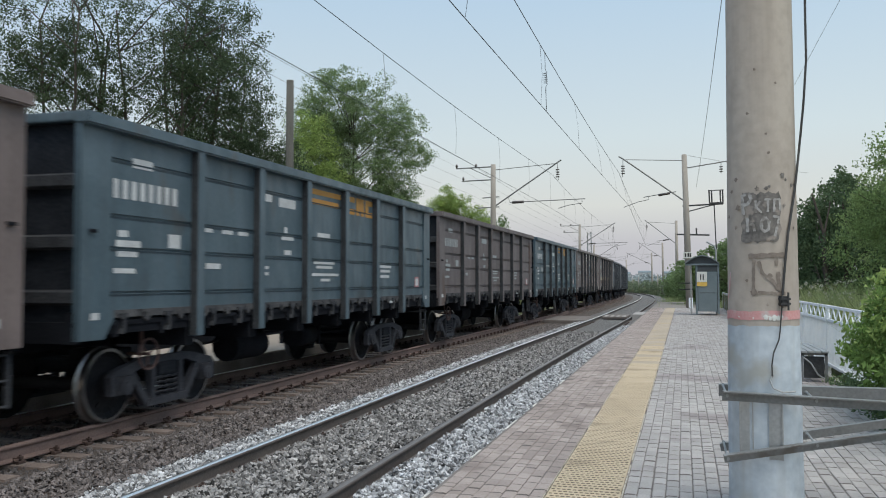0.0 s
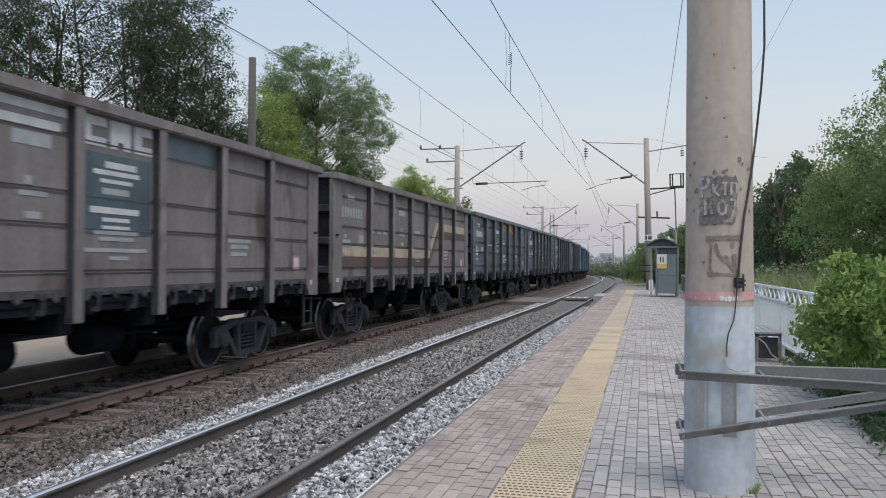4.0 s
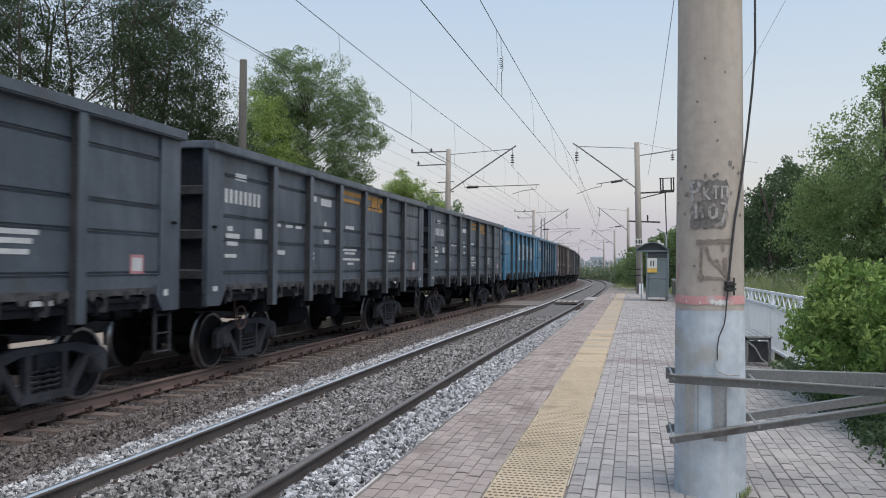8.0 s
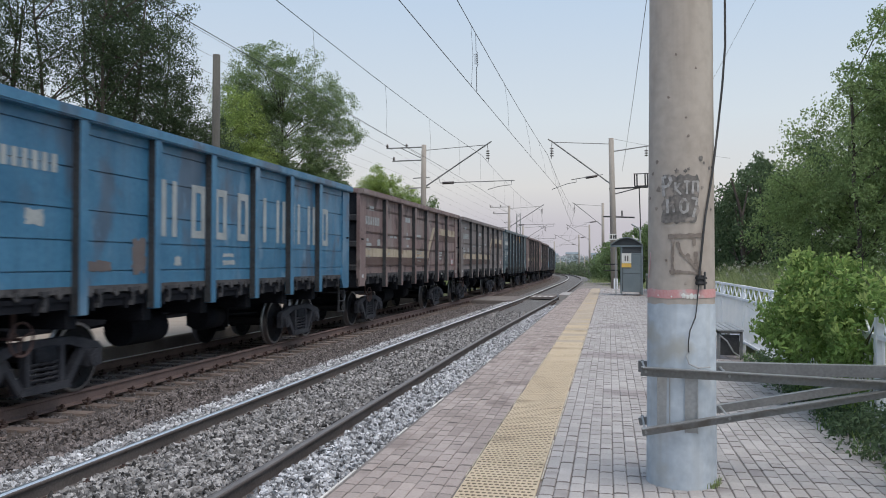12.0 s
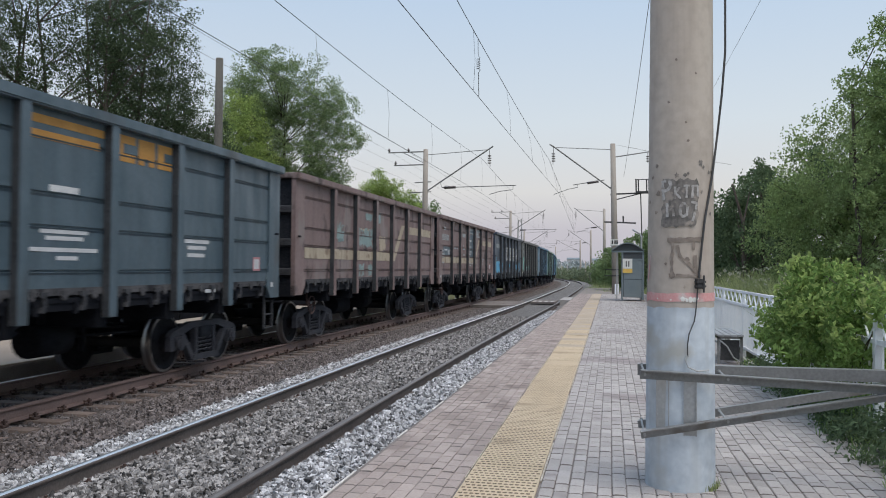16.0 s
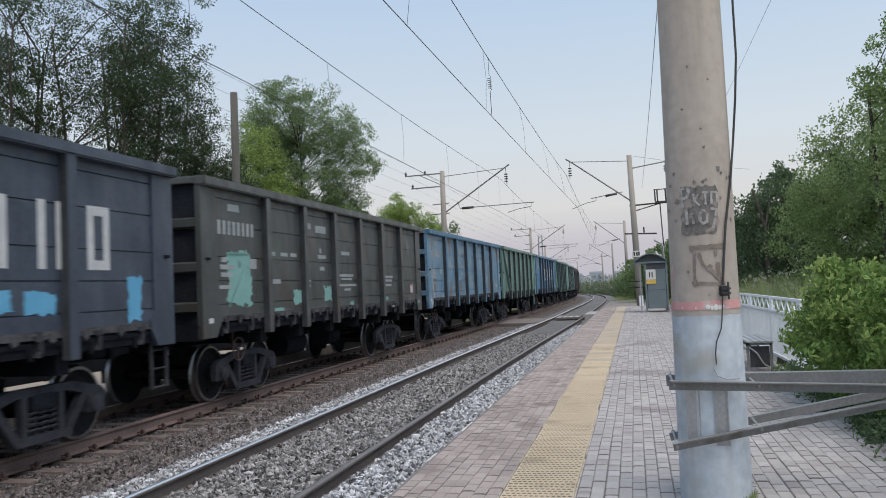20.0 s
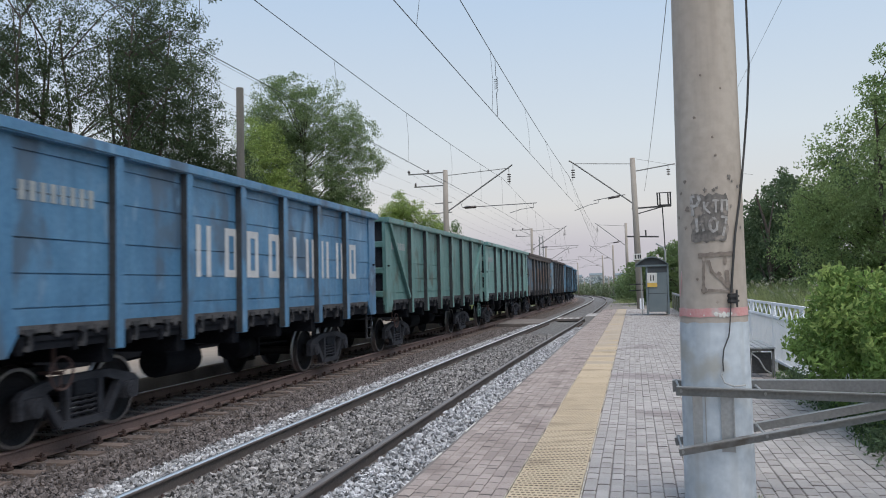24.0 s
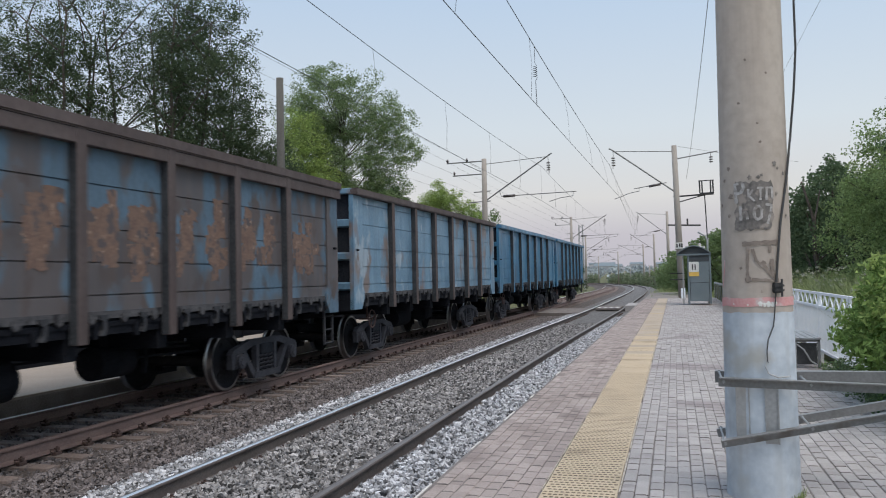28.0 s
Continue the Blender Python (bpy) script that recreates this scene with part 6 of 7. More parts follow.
    if near and side < 0:
        bm = beam(new_bm(), (-0.1, 0, top - 0.85), (2.5, 0, top - 0.55), 0.06, 0.06)
        part("crossarm", bm, M["steel"], mast)
        bm = rod(new_bm(), [(2.1, 0, top - 0.62), (2.08, 0, top - 1.25)], 0.016, 5)
        for k in range(3):
            rod(bm, [(2.1, 0, top - 0.85 - k * 0.14), (2.1, 0, top - 0.90 - k * 0.14)], 0.11, 10)
        part("insulator", bm, M["insulator"], mast)
        bm = beam(new_bm(), (-0.2, 0, 6.12), (1.75, 0, 6.15), 0.08, 0.09)
        beam(bm, (0.0, 0, 5.75), (1.6, 0, 6.12), 0.06, 0.06)
        box(bm, 1.35, -0.25, 6.12, 2.15, 0.25, 6.24)
        for xx in (1.42, 2.05):
            for dx in (-0.06, 0.08):
                rod(bm, [(xx + dx, 0, 6.24), (xx + dx, 0, 6.95)], 0.045, 6)
        beam(bm, (1.3, 0, 6.98), (2.2, 0, 6.98), 0.05, 0.05)
        part("switch_bracket", bm, M["dark_steel"], mast)
        bm = rod(new_bm(), [(1.62, 0, 6.1), (1.65, 0, 3.4)], 0.035, 6)
        part("switch_rod", bm, M["dark_steel"], mast)
        bm = beam(new_bm(), (-0.6, 0, 4.42), (1.3, 0, 4.30), 0.08, 0.09)
        rod(bm, [(0.55, 0, 4.4), (0.55, 0, 4.75)], 0.05, 6)
        part("lower_crossarm", bm, M["dark_steel"], mast)
        for zz in (1.05, 1.42):
            bm = rod(new_bm(), [(0, 0, zz), (0, 0, zz + 0.07)], 0.245, 14)
            beam(bm, (-0.2, 0, zz + 0.03), (-0.62, 0, zz + 0.05), 0.05, 0.05)
            part("collar", bm, M["dark_steel"], mast, "dark steel collar with a short bracket")
        bm = box(new_bm(), -0.26, -0.26, 2.95, 0.22, -0.235, 3.32)
        part("plate", bm, M["sign_white"], mast, "small white plate")
        for k, xx in enumerate((-0.18, -0.02, 0.1)):
            part("plate_bar", box(new_bm(), xx, -0.268, 3.02, xx + 0.09, -0.261, 3.26), M["dark_steel"], mast)
    return mast


# along the line, seven spans of each side
MASTS = [52.0, 105.0, 157.0, 203.0, 252.0, 300.0, 350.0]
for i, s in enumerate(MASTS):
    p, a = track_at(X_NEAR + 3.72, s)
    catenary_mast(p.x + (-0.03, -0.18, 0.4, 2.0, 0.6, 0.4, 0.4)[i], p.y, p.z + (0.22 if i == 0 else 0.2), 9.25, -1, -1.3 if i == 0 else -0.4, False, track_at(X_NEAR, s)[0].x, i == 0)
    p, a = track_at(X_FAR - 3.95, s + (0 if i == 0 else 2))
    catenary_mast(p.x - 0.25, p.y, p.z + 0.2, 9.15, 1, 0.3, i < 2, track_at(X_FAR, s)[0].x, i == 0)

# an open lattice tower and lone posts far along the line
tower = thing("lattice_tower", pose(-16.1, 150, -1.2), "slim open lattice tower far beside the line", "tower")
for sx, sy in ((-1, -1), (1, -1), (1, 1), (-1, 1)):
    part("leg", beam(new_bm(), (0.5 * sx, 0.5 * sy, 0), (0.3 * sx, 0.3 * sy, 11.5), 0.09, 0.09), M["galv"], tower)
for k in range(12):
    zz = k * 0.95 + 0.3
    part("brace", beam(new_bm(), (-0.48, -0.48, zz), (0.46, -0.46, zz + 0.9), 0.06, 0.06), M["galv"], tower)
    part("brace", beam(new_bm(), (0.48, -0.48, zz), (-0.46, -0.46, zz + 0.9), 0.06, 0.06), M["galv"], tower)
bm = rod(new_bm(), [(0, 0, -0.6), (0, 0, 8.85)], 0.17, 12, 0.13)
old_pole = thing("wooden_pole", pose(-13.5, 26.85, 0), "bare grey old pole among the trees", "pole")
part("shaft", bm, M["old_wood"], old_pole)
first = None
for i in range(9):
    s = 175 + i * 24
    p, a = track_at(X_NEAR + 5.5 if i % 2 else X_NEAR + 4.4, s)
    if first is None:
        first = thing("marker_post", pose(p.x, p.y, p.z), "grey concrete post beside the far curve", "post", "posts along the curve")
        part("shaft", rod(new_bm(), [(0, 0, -0.5), (0, 0, 3.9)], 0.12, 8, 0.09), M["pole_far"], first)
    else:
        copy_thing(first, pose(p.x, p.y, p.z))


def wire_run(points, r, name, label, sag=0.0, parent=None):
    pts = []
    for a, b in zip(points, points[1:]):
        a, b = Vector(a), Vector(b)
        k = max(2, int((b - a).length / 5))
        pts += [a.lerp(b, i / k) - Vector((0, 0, sag * 4 * (i / k) * (1 - i / k))) for i in range(k)]
    pts.append(Vector(points[-1]))
    ob = part(name, rod(new_bm(), pts, r, 5), M["wire"], parent)
    return tagged(ob, label, "wire") if parent is None else ob


def overhead(x, stagger, contact_z, top_z, label, offsets):
    line = thing("overhead_line", Matrix(), label, "overhead line", "overhead lines")
    ss = [-8.0] + MASTS
    cs, ms = [], []
    for i, s in enumerate(ss):
        p, _ = track_at(x, s)
        lift = p.z - Z_RAIL
        cs.append(Vector((p.x + stagger * (1 if i % 2 else -1), p.y, contact_z + lift)))
        ms.append(Vector((p.x, p.y, top_z + lift)))
    for i, (c, m) in enumerate(offsets):
        cs[i].x, ms[i].x = x + c, x + m

    wire_run(cs, 0.009, "contact_wire", "", 0.03, line)
    wire_run(ms, 0.010, "messenger_wire", "", 0.45, line)
    for i in range(2):
        span = ms[i + 1].y - ms[i].y
        n = 8
        for k in range(n):
            f = (k + 0.93) / n
            top = ms[i].lerp(ms[i + 1], f) - Vector((0, 0, 0.45 * 4 * f * (1 - f)))
            low = cs[i].lerp(cs[i + 1], f)
            mid = top.lerp(low, 0.5) + Vector((0.04, 0.03, 0))
            part("dropper", rod(new_bm(), [top, mid, low], 0.005, 4), M["wire"], line)
    return line, cs, ms


near_line, cs, ms = overhead(X_NEAR, 0.18, 6.25, 8.30, "contact and messenger wires with droppers over the near track", ((-0.18, 0.34), (0.58, 0.0)))
overhead(X_FAR, -0.1, 6.22, 8.42, "contact and messenger wires with droppers over the far track", ((0.1, 0.0), (0.0, 0.0)))
# coiled jumper between messenger and contact wire
f = (22.3 + 8) / 60
top, low = ms[0].lerp(ms[1], f) - Vector((0, 0, 0.45 * 4 * f * (1 - f))), cs[0].lerp(cs[1], f)
coil = [top, top.lerp(low, 0.3)]
for k in range(25):
    q = top.lerp(low, 0.34 + 0.20 * k / 24)
    coil.append(q + Vector((0.05 * math.cos(k * 1.57), 0.05 * math.sin(k * 1.57), 0)))
coil += [top.lerp(low, 0.6), low]
part("jumper", rod(new_bm(), coil, 0.009, 4), M["wire"], near_line, "coiled jumper wire")
for dx, z0 in ((-2.4, 9.30), (-1.15, 9.30), (-2.0, 8.45)):
    p = track_at(X_FAR - 3.95, 105)[0]
    q = track_at(X_FAR - 3.95, 157)[0]
    wire_run([(-12.1 + dx, -8, z0 + 0.2), (-12.1 + dx, 52, z0), (p.x - 0.25 + dx, 107, z0 - 0.3), (q.x + dx, 157, z0 - 0.9)], 0.0058, "feeder_wire", "long feeder wire on the mast crossarms", 0.15)
for dx, z0 in ((-1.3, 7.35), (-0.9, 6.75)):
    wire_run([(-12.1 + dx, -8, z0 + 0.1), (-12.1 + dx, 52, z0), (-14, 107, z0 - 0.4)], 0.0042, "feeder_wire", "thin lower feeder wire beside the masts", 0.15)
wire_run([(1.0, 2, 10.5), (0.95, 20, 8.0), (0.85, 52, 7.2)], 0.008, "feeder_wire", "thin wire that runs to the mast by the booth", 0.2)
wire_run([(4.62, 5, 10.25), (4.75, 27.7, 10.2), (4.85, 45, 10.16), (5.0, 75, 10.1)], 0.006, "feeder_wire", "thin wire that runs above the fence", 0.0)
wire_run([(0.4, 52, 9.2), (8, 58, 8.6)], 0.008, "feeder_wire", "thin wire from the mast top", 0.1)

# ---- shelter booth ----
booth = thing("platform_booth", pose(0.60, 40.6, 0.05), "small blue-grey metal booth with a curved roof and a notice", "booth")
W_B, D_B, X_L = 1.05, 1.3, -0.40
for sx in (0.0, W_B - 0.08):
    for yy in (0, D_B):
        part("corner_post", box(new_bm(), sx, yy, 0, sx + 0.08, yy + 0.07, 2.36), M["booth"], booth)
for yy in (0.05, D_B):
    part("porch_post", box(new_bm(), X_L + 0.16, yy, 0, X_L + 0.21, yy + 0.05, 2.36), M["galv"], booth)
n = 14
bm = new_bm()
arc = [(X_L - 0.08 + (W_B + 0.08 - X_L) * i / n, 2.33 + 0.44 * math.sin(math.pi * (0.06 + 0.88 * i / n)) - 0.06) for i in range(n + 1)]
rings = [[bm.verts.new((x, yy, z + dz)) for x, z in arc] for yy, dz in ((-0.15, 0), (D_B + 0.2, 0), (D_B + 0.2, 0.045), (-0.15, 0.045))]
for a, b in zip(rings, rings[1:] + rings[:1]):
    for i in range(n):
        bm.faces.new((a[i], a[i + 1], b[i + 1], b[i]))
bm.faces.new([r[0] for r in rings])
bm.faces.new([r[-1] for r in rings][::-1])
bmesh.ops.recalc_face_normals(bm, faces=bm.faces[:])
part("roof", bm, M["booth"], booth)
bm = new_bm()
vs = [bm.verts.new((x, yy, z - 0.004)) for yy in (0.0, 0.02) for x, z in arc]
k = len(arc)
bm.faces.new(vs[:k])
bm.faces.new(vs[k:][::-1])
part("gable", bm, M["booth_dark"], booth, "dark glazed gable under the roof")
part("lintel", box(new_bm(), X_L - 0.08, -0.05, 2.28, W_B, 0.03, 2.36), M["booth"], booth)
part("transom", box(new_bm(), 0.08, 0.0, 1.92, W_B - 0.08, 0.05, 1.98), M["booth"], booth)
part("window", box(new_bm(), 0.08, 0.02, 1.98, W_B - 0.08, 0.04, 2.28), M["booth_dark"], booth, "dark upper window")
part("door_panel", box(new_bm(), 0.10, 0.015, 1.0, W_B - 0.10, 0.05, 1.92, bevel=0.008), M["booth"], booth)
part("door_panel", box(new_bm(), 0.10, 0.015, 0.12, W_B - 0.10, 0.05, 0.98, bevel=0.008), M["booth"], booth)
part("side_panel", box(new_bm(), W_B - 0.05, 0.07, 0.1, W_B - 0.02, D_B, 2.3), M["booth"], booth)
part("side_panel", box(new_bm(), 0.02, 0.07, 0.1, 0.05, D_B, 2.3), M["booth"], booth)
part("back_panel", box(new_bm(), 0.05, D_B - 0.03, 0.1, W_B - 0.05, D_B, 2.3), M["booth_dark"], booth)
part("notice", box(new_bm(), 0.05, -0.022, 1.50, 0.50, -0.006, 1.98), M["sign_white"], booth, "white notice with dark symbols")
part("notice_foot", box(new_bm(), 0.05, -0.023, 1.30, 0.50, -0.007, 1.495), M["sign_yellow"], booth, "orange-yellow lower band")
for x in (0.19, 0.31):
    part("symbol_bar", box(new_bm(), x, -0.028, 1.60, x + 0.05, -0.0225, 1.86), M["dark_steel"], booth)
bm = rod(new_bm(), [(W_B - 0.07, 1.7, 0), (W_B - 0.07, 1.7, 3.1), (W_B - 0.14, 1.7, 3.3), (W_B - 0.5, 1.7, 3.5)], 0.045, 8)
tagged(part("bent_pipe", bm, M["galv"]), "pale bent pipe beside the booth", "pipe").matrix_basis = pose(0.60, 40.6, 0)
bm = box(new_bm(), -0.12, 0, 0.0, 0.12, 0.2, 0.62, bevel=0.02)
tagged(part("white_box", bm, M["fence"]), "small white box standing at the foot of the mast", "box").matrix_basis = pose(0.45, 50.6, 0)

# ---- white fence ----
fence = thing("fence", Matrix(), "white-painted steel fence with a lattice band along its top", "fence")
FX = 2.50


def fence_x(y):
    return FX if y < 16 else FX - 0.012 * (y - 16)


bay_y = [8.35 + 2.6 * k for k in range(-5, 9)]
bar_ob = post_ob = lat_a = None
for i, y in enumerate(bay_y):
    if post_ob is None:
        post_ob = part("post", box(new_bm(), -0.035, -0.035, -0.5, 0.035, 0.035, 1.165, bevel=0.004), M["fence"], fence)
        post_ob.matrix_basis = pose(fence_x(y), y, 0)
    else:
        alike(post_ob, pose(fence_x(y), y, 0))
    if i == len(bay_y) - 1:
        break
    y2 = bay_y[i + 1]
    xa, xb = fence_x(y), fence_x(y2)
    for z in (1.14, 0.90, 0.12):
        part("rail", beam(new_bm(), (xa, y, z), (xb, y2, z), 0.045, 0.045), M["fence"], fence)
    n = 10
    for k in range(n):
        f0, f1 = k / n, (k + 1) / n
        za, zb = (0.92, 1.12) if k % 2 else (1.12, 0.92)
        a, b = (xa + (xb - xa) * f0, y + (y2 - y) * f0, za), (xa + (xb - xa) * f1, y + (y2 - y) * f1, zb)
        part("lattice_bar", beam(new_bm(), a, b, 0.02, 0.02), M["fence"], fence)
    n = 19
    for k in range(1, n):
        yy = y + (y2 - y) * k / n
        if bar_ob is None:
            bar_ob = part("bar", box(new_bm(), -0.009, -0.014, 0.12, 0.009, 0.014, 0.90), M["fence"], fence)
            bar_ob.matrix_basis = pose(fence_x(yy), yy, 0)
        else:
            alike(bar_ob, pose(fence_x(yy), yy, 0))
fence_2 = thing("fence", Matrix(), "low weathered fence behind the booth", "fence")
for y in range(34, 52, 2):
    part("post", box(new_bm(), 2.18, y, -0.4, 2.24, y + 0.06, 0.95), M["galv"], fence_2)
part("rail", box(new_bm(), 2.17, 34, 0.86, 2.25, 50.1, 0.94), M["galv"], fence_2)
part("panel", box(new_bm(), 2.20, 34, 0.05, 2.22, 50.1, 0.80), M["ground"], fence_2)

# bench
bench = thing("bench", pose(2.0, 14.3, 0), "grey metal-framed bench standing against the fence", "bench")
for yy in (0.0, 1.5):
    part("side_frame", box(new_bm(), -0.2, yy, 0, -0.16, yy + 0.05, 0.46), M["steel"], bench)
    part("side_frame", box(new_bm(), 0.16, yy, 0, 0.20, yy + 0.05, 0.46), M["steel"], bench)
    part("side_frame", box(new_bm(), -0.2, yy, 0.42, 0.2, yy + 0.05, 0.46), M["steel"], bench)
for k in range(4):
    part("slat", box(new_bm(), -0.2 + k * 0.105, -0.08, 0.46, -0.11 + k * 0.105, 1.63, 0.49, bevel=0.004), M["galv"], bench)
part("side_plate", box(new_bm(), -0.15, 0.01, 0.06, 0.15, 0.03, 0.40), M["dark_steel"], bench)
bm = rod(new_bm(), [(-0.17, -0.02, 0.40), (-0.05, -0.03, 0.30), (0.05, -0.03, 0.12), (0.14, -0.02, 0.06)], 0.014, 5)
part("bent_strap", bm, M["galv"], bench)


# ---- trees and plants ----
def leaves(rng, centres, spread, per, size, flat=0.5):
    """Small folded leaf blades round cluster centres: two triangles each way of a midrib."""
    n = len(centres) * per
    c = np.repeat(np.asarray(centres, float), per, 0)
    sp = np.repeat(np.asarray(spread, float), per)
    d = rng.normal(size=(n, 3))
    d *= (sp * rng.uniform(0.25, 1.0, n) ** 0.6 / np.linalg.norm(d, axis=1))[:, None]
    d[:, 2] *= 0.8
    p = c + d
    ax = rng.normal(size=(n, 3))
    ax[:, 2] -= flat
    ax /= np.linalg.norm(ax, axis=1)[:, None]
    sd = np.cross(ax, rng.normal(size=(n, 3)))
    sd /= np.linalg.norm(sd, axis=1)[:, None] + 1e-9
    s = size * rng.uniform(0.6, 1.35, n)[:, None]
    up = np.cross(ax, sd) * 0.18
    v = np.stack([p - ax * s * 0.5, p + sd * s * 0.27 + up * s, p + ax * s * 0.55, p - sd * s * 0.27 + up * s], 1).reshape(-1, 3)
    f = np.arange(n)[:, None] * 4 + np.array([0, 1, 2, 3])[None]
    return v, f


def make_tree(name, x, y, z, height, lobes, label, leaf, seed, clusters=420, per=60, size=0.17, trunks=1, spread=0.55, trunk_r=0.2, category="tree", gap=-0.30, gap_scale=0.55):
    """A tapered trunk with limbs that reach into lobes (dx, dy, z, rx, ry, rz) of clustered leaves."""
    rng = np.random.default_rng(seed)
    tree = thing(name, pose(x, y, z), label, category)
    vol = np.array([a[3] * a[4] * a[5] for a in lobes])
    pick = rng.choice(len(lobes), clusters, p=vol / vol.sum())
    lb = np.array(lobes)[pick]
    d = rng.normal(size=(clusters, 3))
    d /= np.linalg.norm(d, axis=1)[:, None]
    r = rng.uniform(0.08, 1.0, clusters) ** 0.42
    cs_ = lb[:, :3] + d * r[:, None] * lb[:, 3:6]
    hole = np.array([noise.noise(Vector(c * gap_scale) + Vector((seed, 0, 0))) for c in cs_])
    cs_ = cs_[hole > gap]
    v, f = leaves(rng, cs_, rng.uniform(0.5, 1.25, len(cs_)) * spread, per, size)
    crown = part("crown", (v.tolist(), [], f.tolist()), leaf, tree)
    bm = new_bm()
    roots = [(rng.uniform(-1, 1) * 1.1 * (trunks > 1), rng.uniform(-1, 1) * 0.8 * (trunks > 1)) for _ in range(trunks)]
    stems = []
    for rx, ry in roots:
        pts, q = [], Vector((rx, ry, -0.4))
        lean = Vector((rx * 0.10 + rng.uniform(-0.05, 0.05), ry * 0.08 + rng.uniform(-0.05, 0.05), 1))
        for k in range(9):
            pts.append(q.copy())
            q = q + lean * (height * 0.76 / 8) + Vector((rng.uniform(-0.12, 0.12), rng.uniform(-0.12, 0.12), 0))
        rod(bm, pts, trunk_r * (1 if trunks == 1 else 0.62), 8, 0.03)
        stems.append(pts)
    part("trunk", bm, M["bark"], tree)
    bm = new_bm()
    order = rng.permutation(len(cs_))[: max(26, len(cs_) // 16)]
    for k in order:
        c = Vector(cs_[k])
        pts = stems[int(rng.integers(len(stems)))]
        best = min(pts[1:], key=lambda q: abs(q.z - (c.z - rng.uniform(0.4, 1.1) * math.hypot(c.x - q.x, c.y - q.y))))
        mid = best.lerp(c, 0.55) + Vector((0, 0, 0.12 * (c - best).length))
        rod(bm, [best, mid, c], min(0.016 + 0.006 * (c - best).length, 0.045 if trunk_r > 0.1 else 0.014), 5, 0.006)
    part("branchwork", bm, M["bark"], tree)
    return tree


dark = [(0, 0, 8.5, 2.8, 2.8, 4.5), (-1.5, 0.5, 13.0, 2.2, 2.2, 4.0), (1.8, 0, 12.5, 2.1, 2.2, 4.2), (0.5, 0, 5.0, 3.2, 2.6, 2.6)]
make_tree("poplar_tree", -24.3, 27.8, -0.5, 17, dark, "tall airy dark-leaved tree with many thin trunks", M["leaf_dark"], 1, 1200, 64, 0.096, 4, 0.55, gap=-0.22, gap_scale=0.85)
make_tree("poplar_tree", -19.9, 29.8, -0.5, 18, dark, "tall airy dark-leaved tree with many thin trunks", M["leaf_dark"], 2, 1300, 62, 0.094, 4, 0.52, gap=-0.11, gap_scale=0.8)
make_tree("poplar_tree", -20.6, 33.0, -0.5, 15.5, [(0, 0, 7.5, 2.2, 2.2, 3.6), (-0.8, 0, 12.0, 1.7, 2.0, 3.4), (0.7, 0, 13.2, 1.1, 1.6, 2.6), (1.7, 0, 10.8, 1.3, 1.7, 2.2), (2.6, 0, 9.2, 1.0, 1.5, 1.8), (1.6, 0, 6.6, 1.9, 2, 2.6), (0.6, 0, 4.2, 2.6, 2.4, 2.2)], "tall airy dark-leaved tree with many thin trunks", M["leaf_dark"], 3, 1300, 66, 0.092, 3, 0.48, gap=-0.13, gap_scale=0.85)
make_tree("poplar_tree", -28.6, 26.0, -0.5, 16, dark, "tall airy dark-leaved tree", M["leaf_dark"], 4, 420, 60, 0.11, 3, 0.6, gap=-0.16, gap_scale=0.8)
make_tree("poplar_tree", -24.5, 38, -0.5, 13, [(0, 0, 6, 4.0, 3.0, 4.0), (1.5, 0, 8.5, 3, 2.5, 3)], "dense dark tree behind the opposite platform", M["leaf_dark"], 5, 420, 100, 0.115, 2, 0.7)
make_tree("bush", -18.3, 33.5, -0.4, 8.5, [(0, 0, 3.0, 2.2, 1.8, 2.4), (1.5, 1.5, 3.6, 2.0, 1.8, 2.4), (0.9, 0, 6.2, 2.0, 1.6, 2.2), (-0.4, 0, 7.6, 1.3, 1.3, 1.6)], "dark bush under the trees", M["leaf_dark"], 6, 560, 90, 0.10, 2, 0.5, category="bush")
make_tree("willow_tree", -18.6, 46, -0.5, 14.5, [(-1.4, 0, 12.6, 2.4, 2.4, 2.5), (0.9, 0, 12.3, 2.2, 2.2, 2.3), (2.8, 0, 10.8, 1.5, 1.6, 1.6), (3.6, 0, 9.4, 1.0, 1.2, 1.0), (-2.2, 0, 9.4, 2.0, 2.2, 3.2), (-3.2, 0, 11.4, 1.4, 1.8, 2.2), (0.4, 0, 8.6, 2.9, 2.6, 3.0), (0.3, 0, 5.2, 3.1, 2.6, 2.8), (2.2, 0, 7.0, 1.5, 1.6, 1.7)], "broad rounded green willow tree", M["leaf_willow"], 7, 2300, 80, 0.095, 1, 0.46, 0.32, gap=-0.24, gap_scale=0.8)
make_tree("young_tree", -20.5, 43, -0.5, 11, [(0.4, 0, 5.0, 2.0, 1.6, 3.2), (0.2, 0, 9.2, 1.6, 1.4, 3.0), (1.5, 0, 6.8, 1.4, 1.3, 2.2)], "yellow-green young tree before the willow", M["leaf_light"], 8, 640, 64, 0.11, 2, 0.45, 0.12)
make_tree("bush", -15.9, 52, -0.5, 5, [(0, 0, 2.6, 1.6, 1.4, 2.2), (1.5, 2, 2.2, 1.5, 1.4, 1.8)], "dark green bush beside the line", M["leaf_mid"], 9, 150, 60, 0.15, 2, 0.5, category="bush")
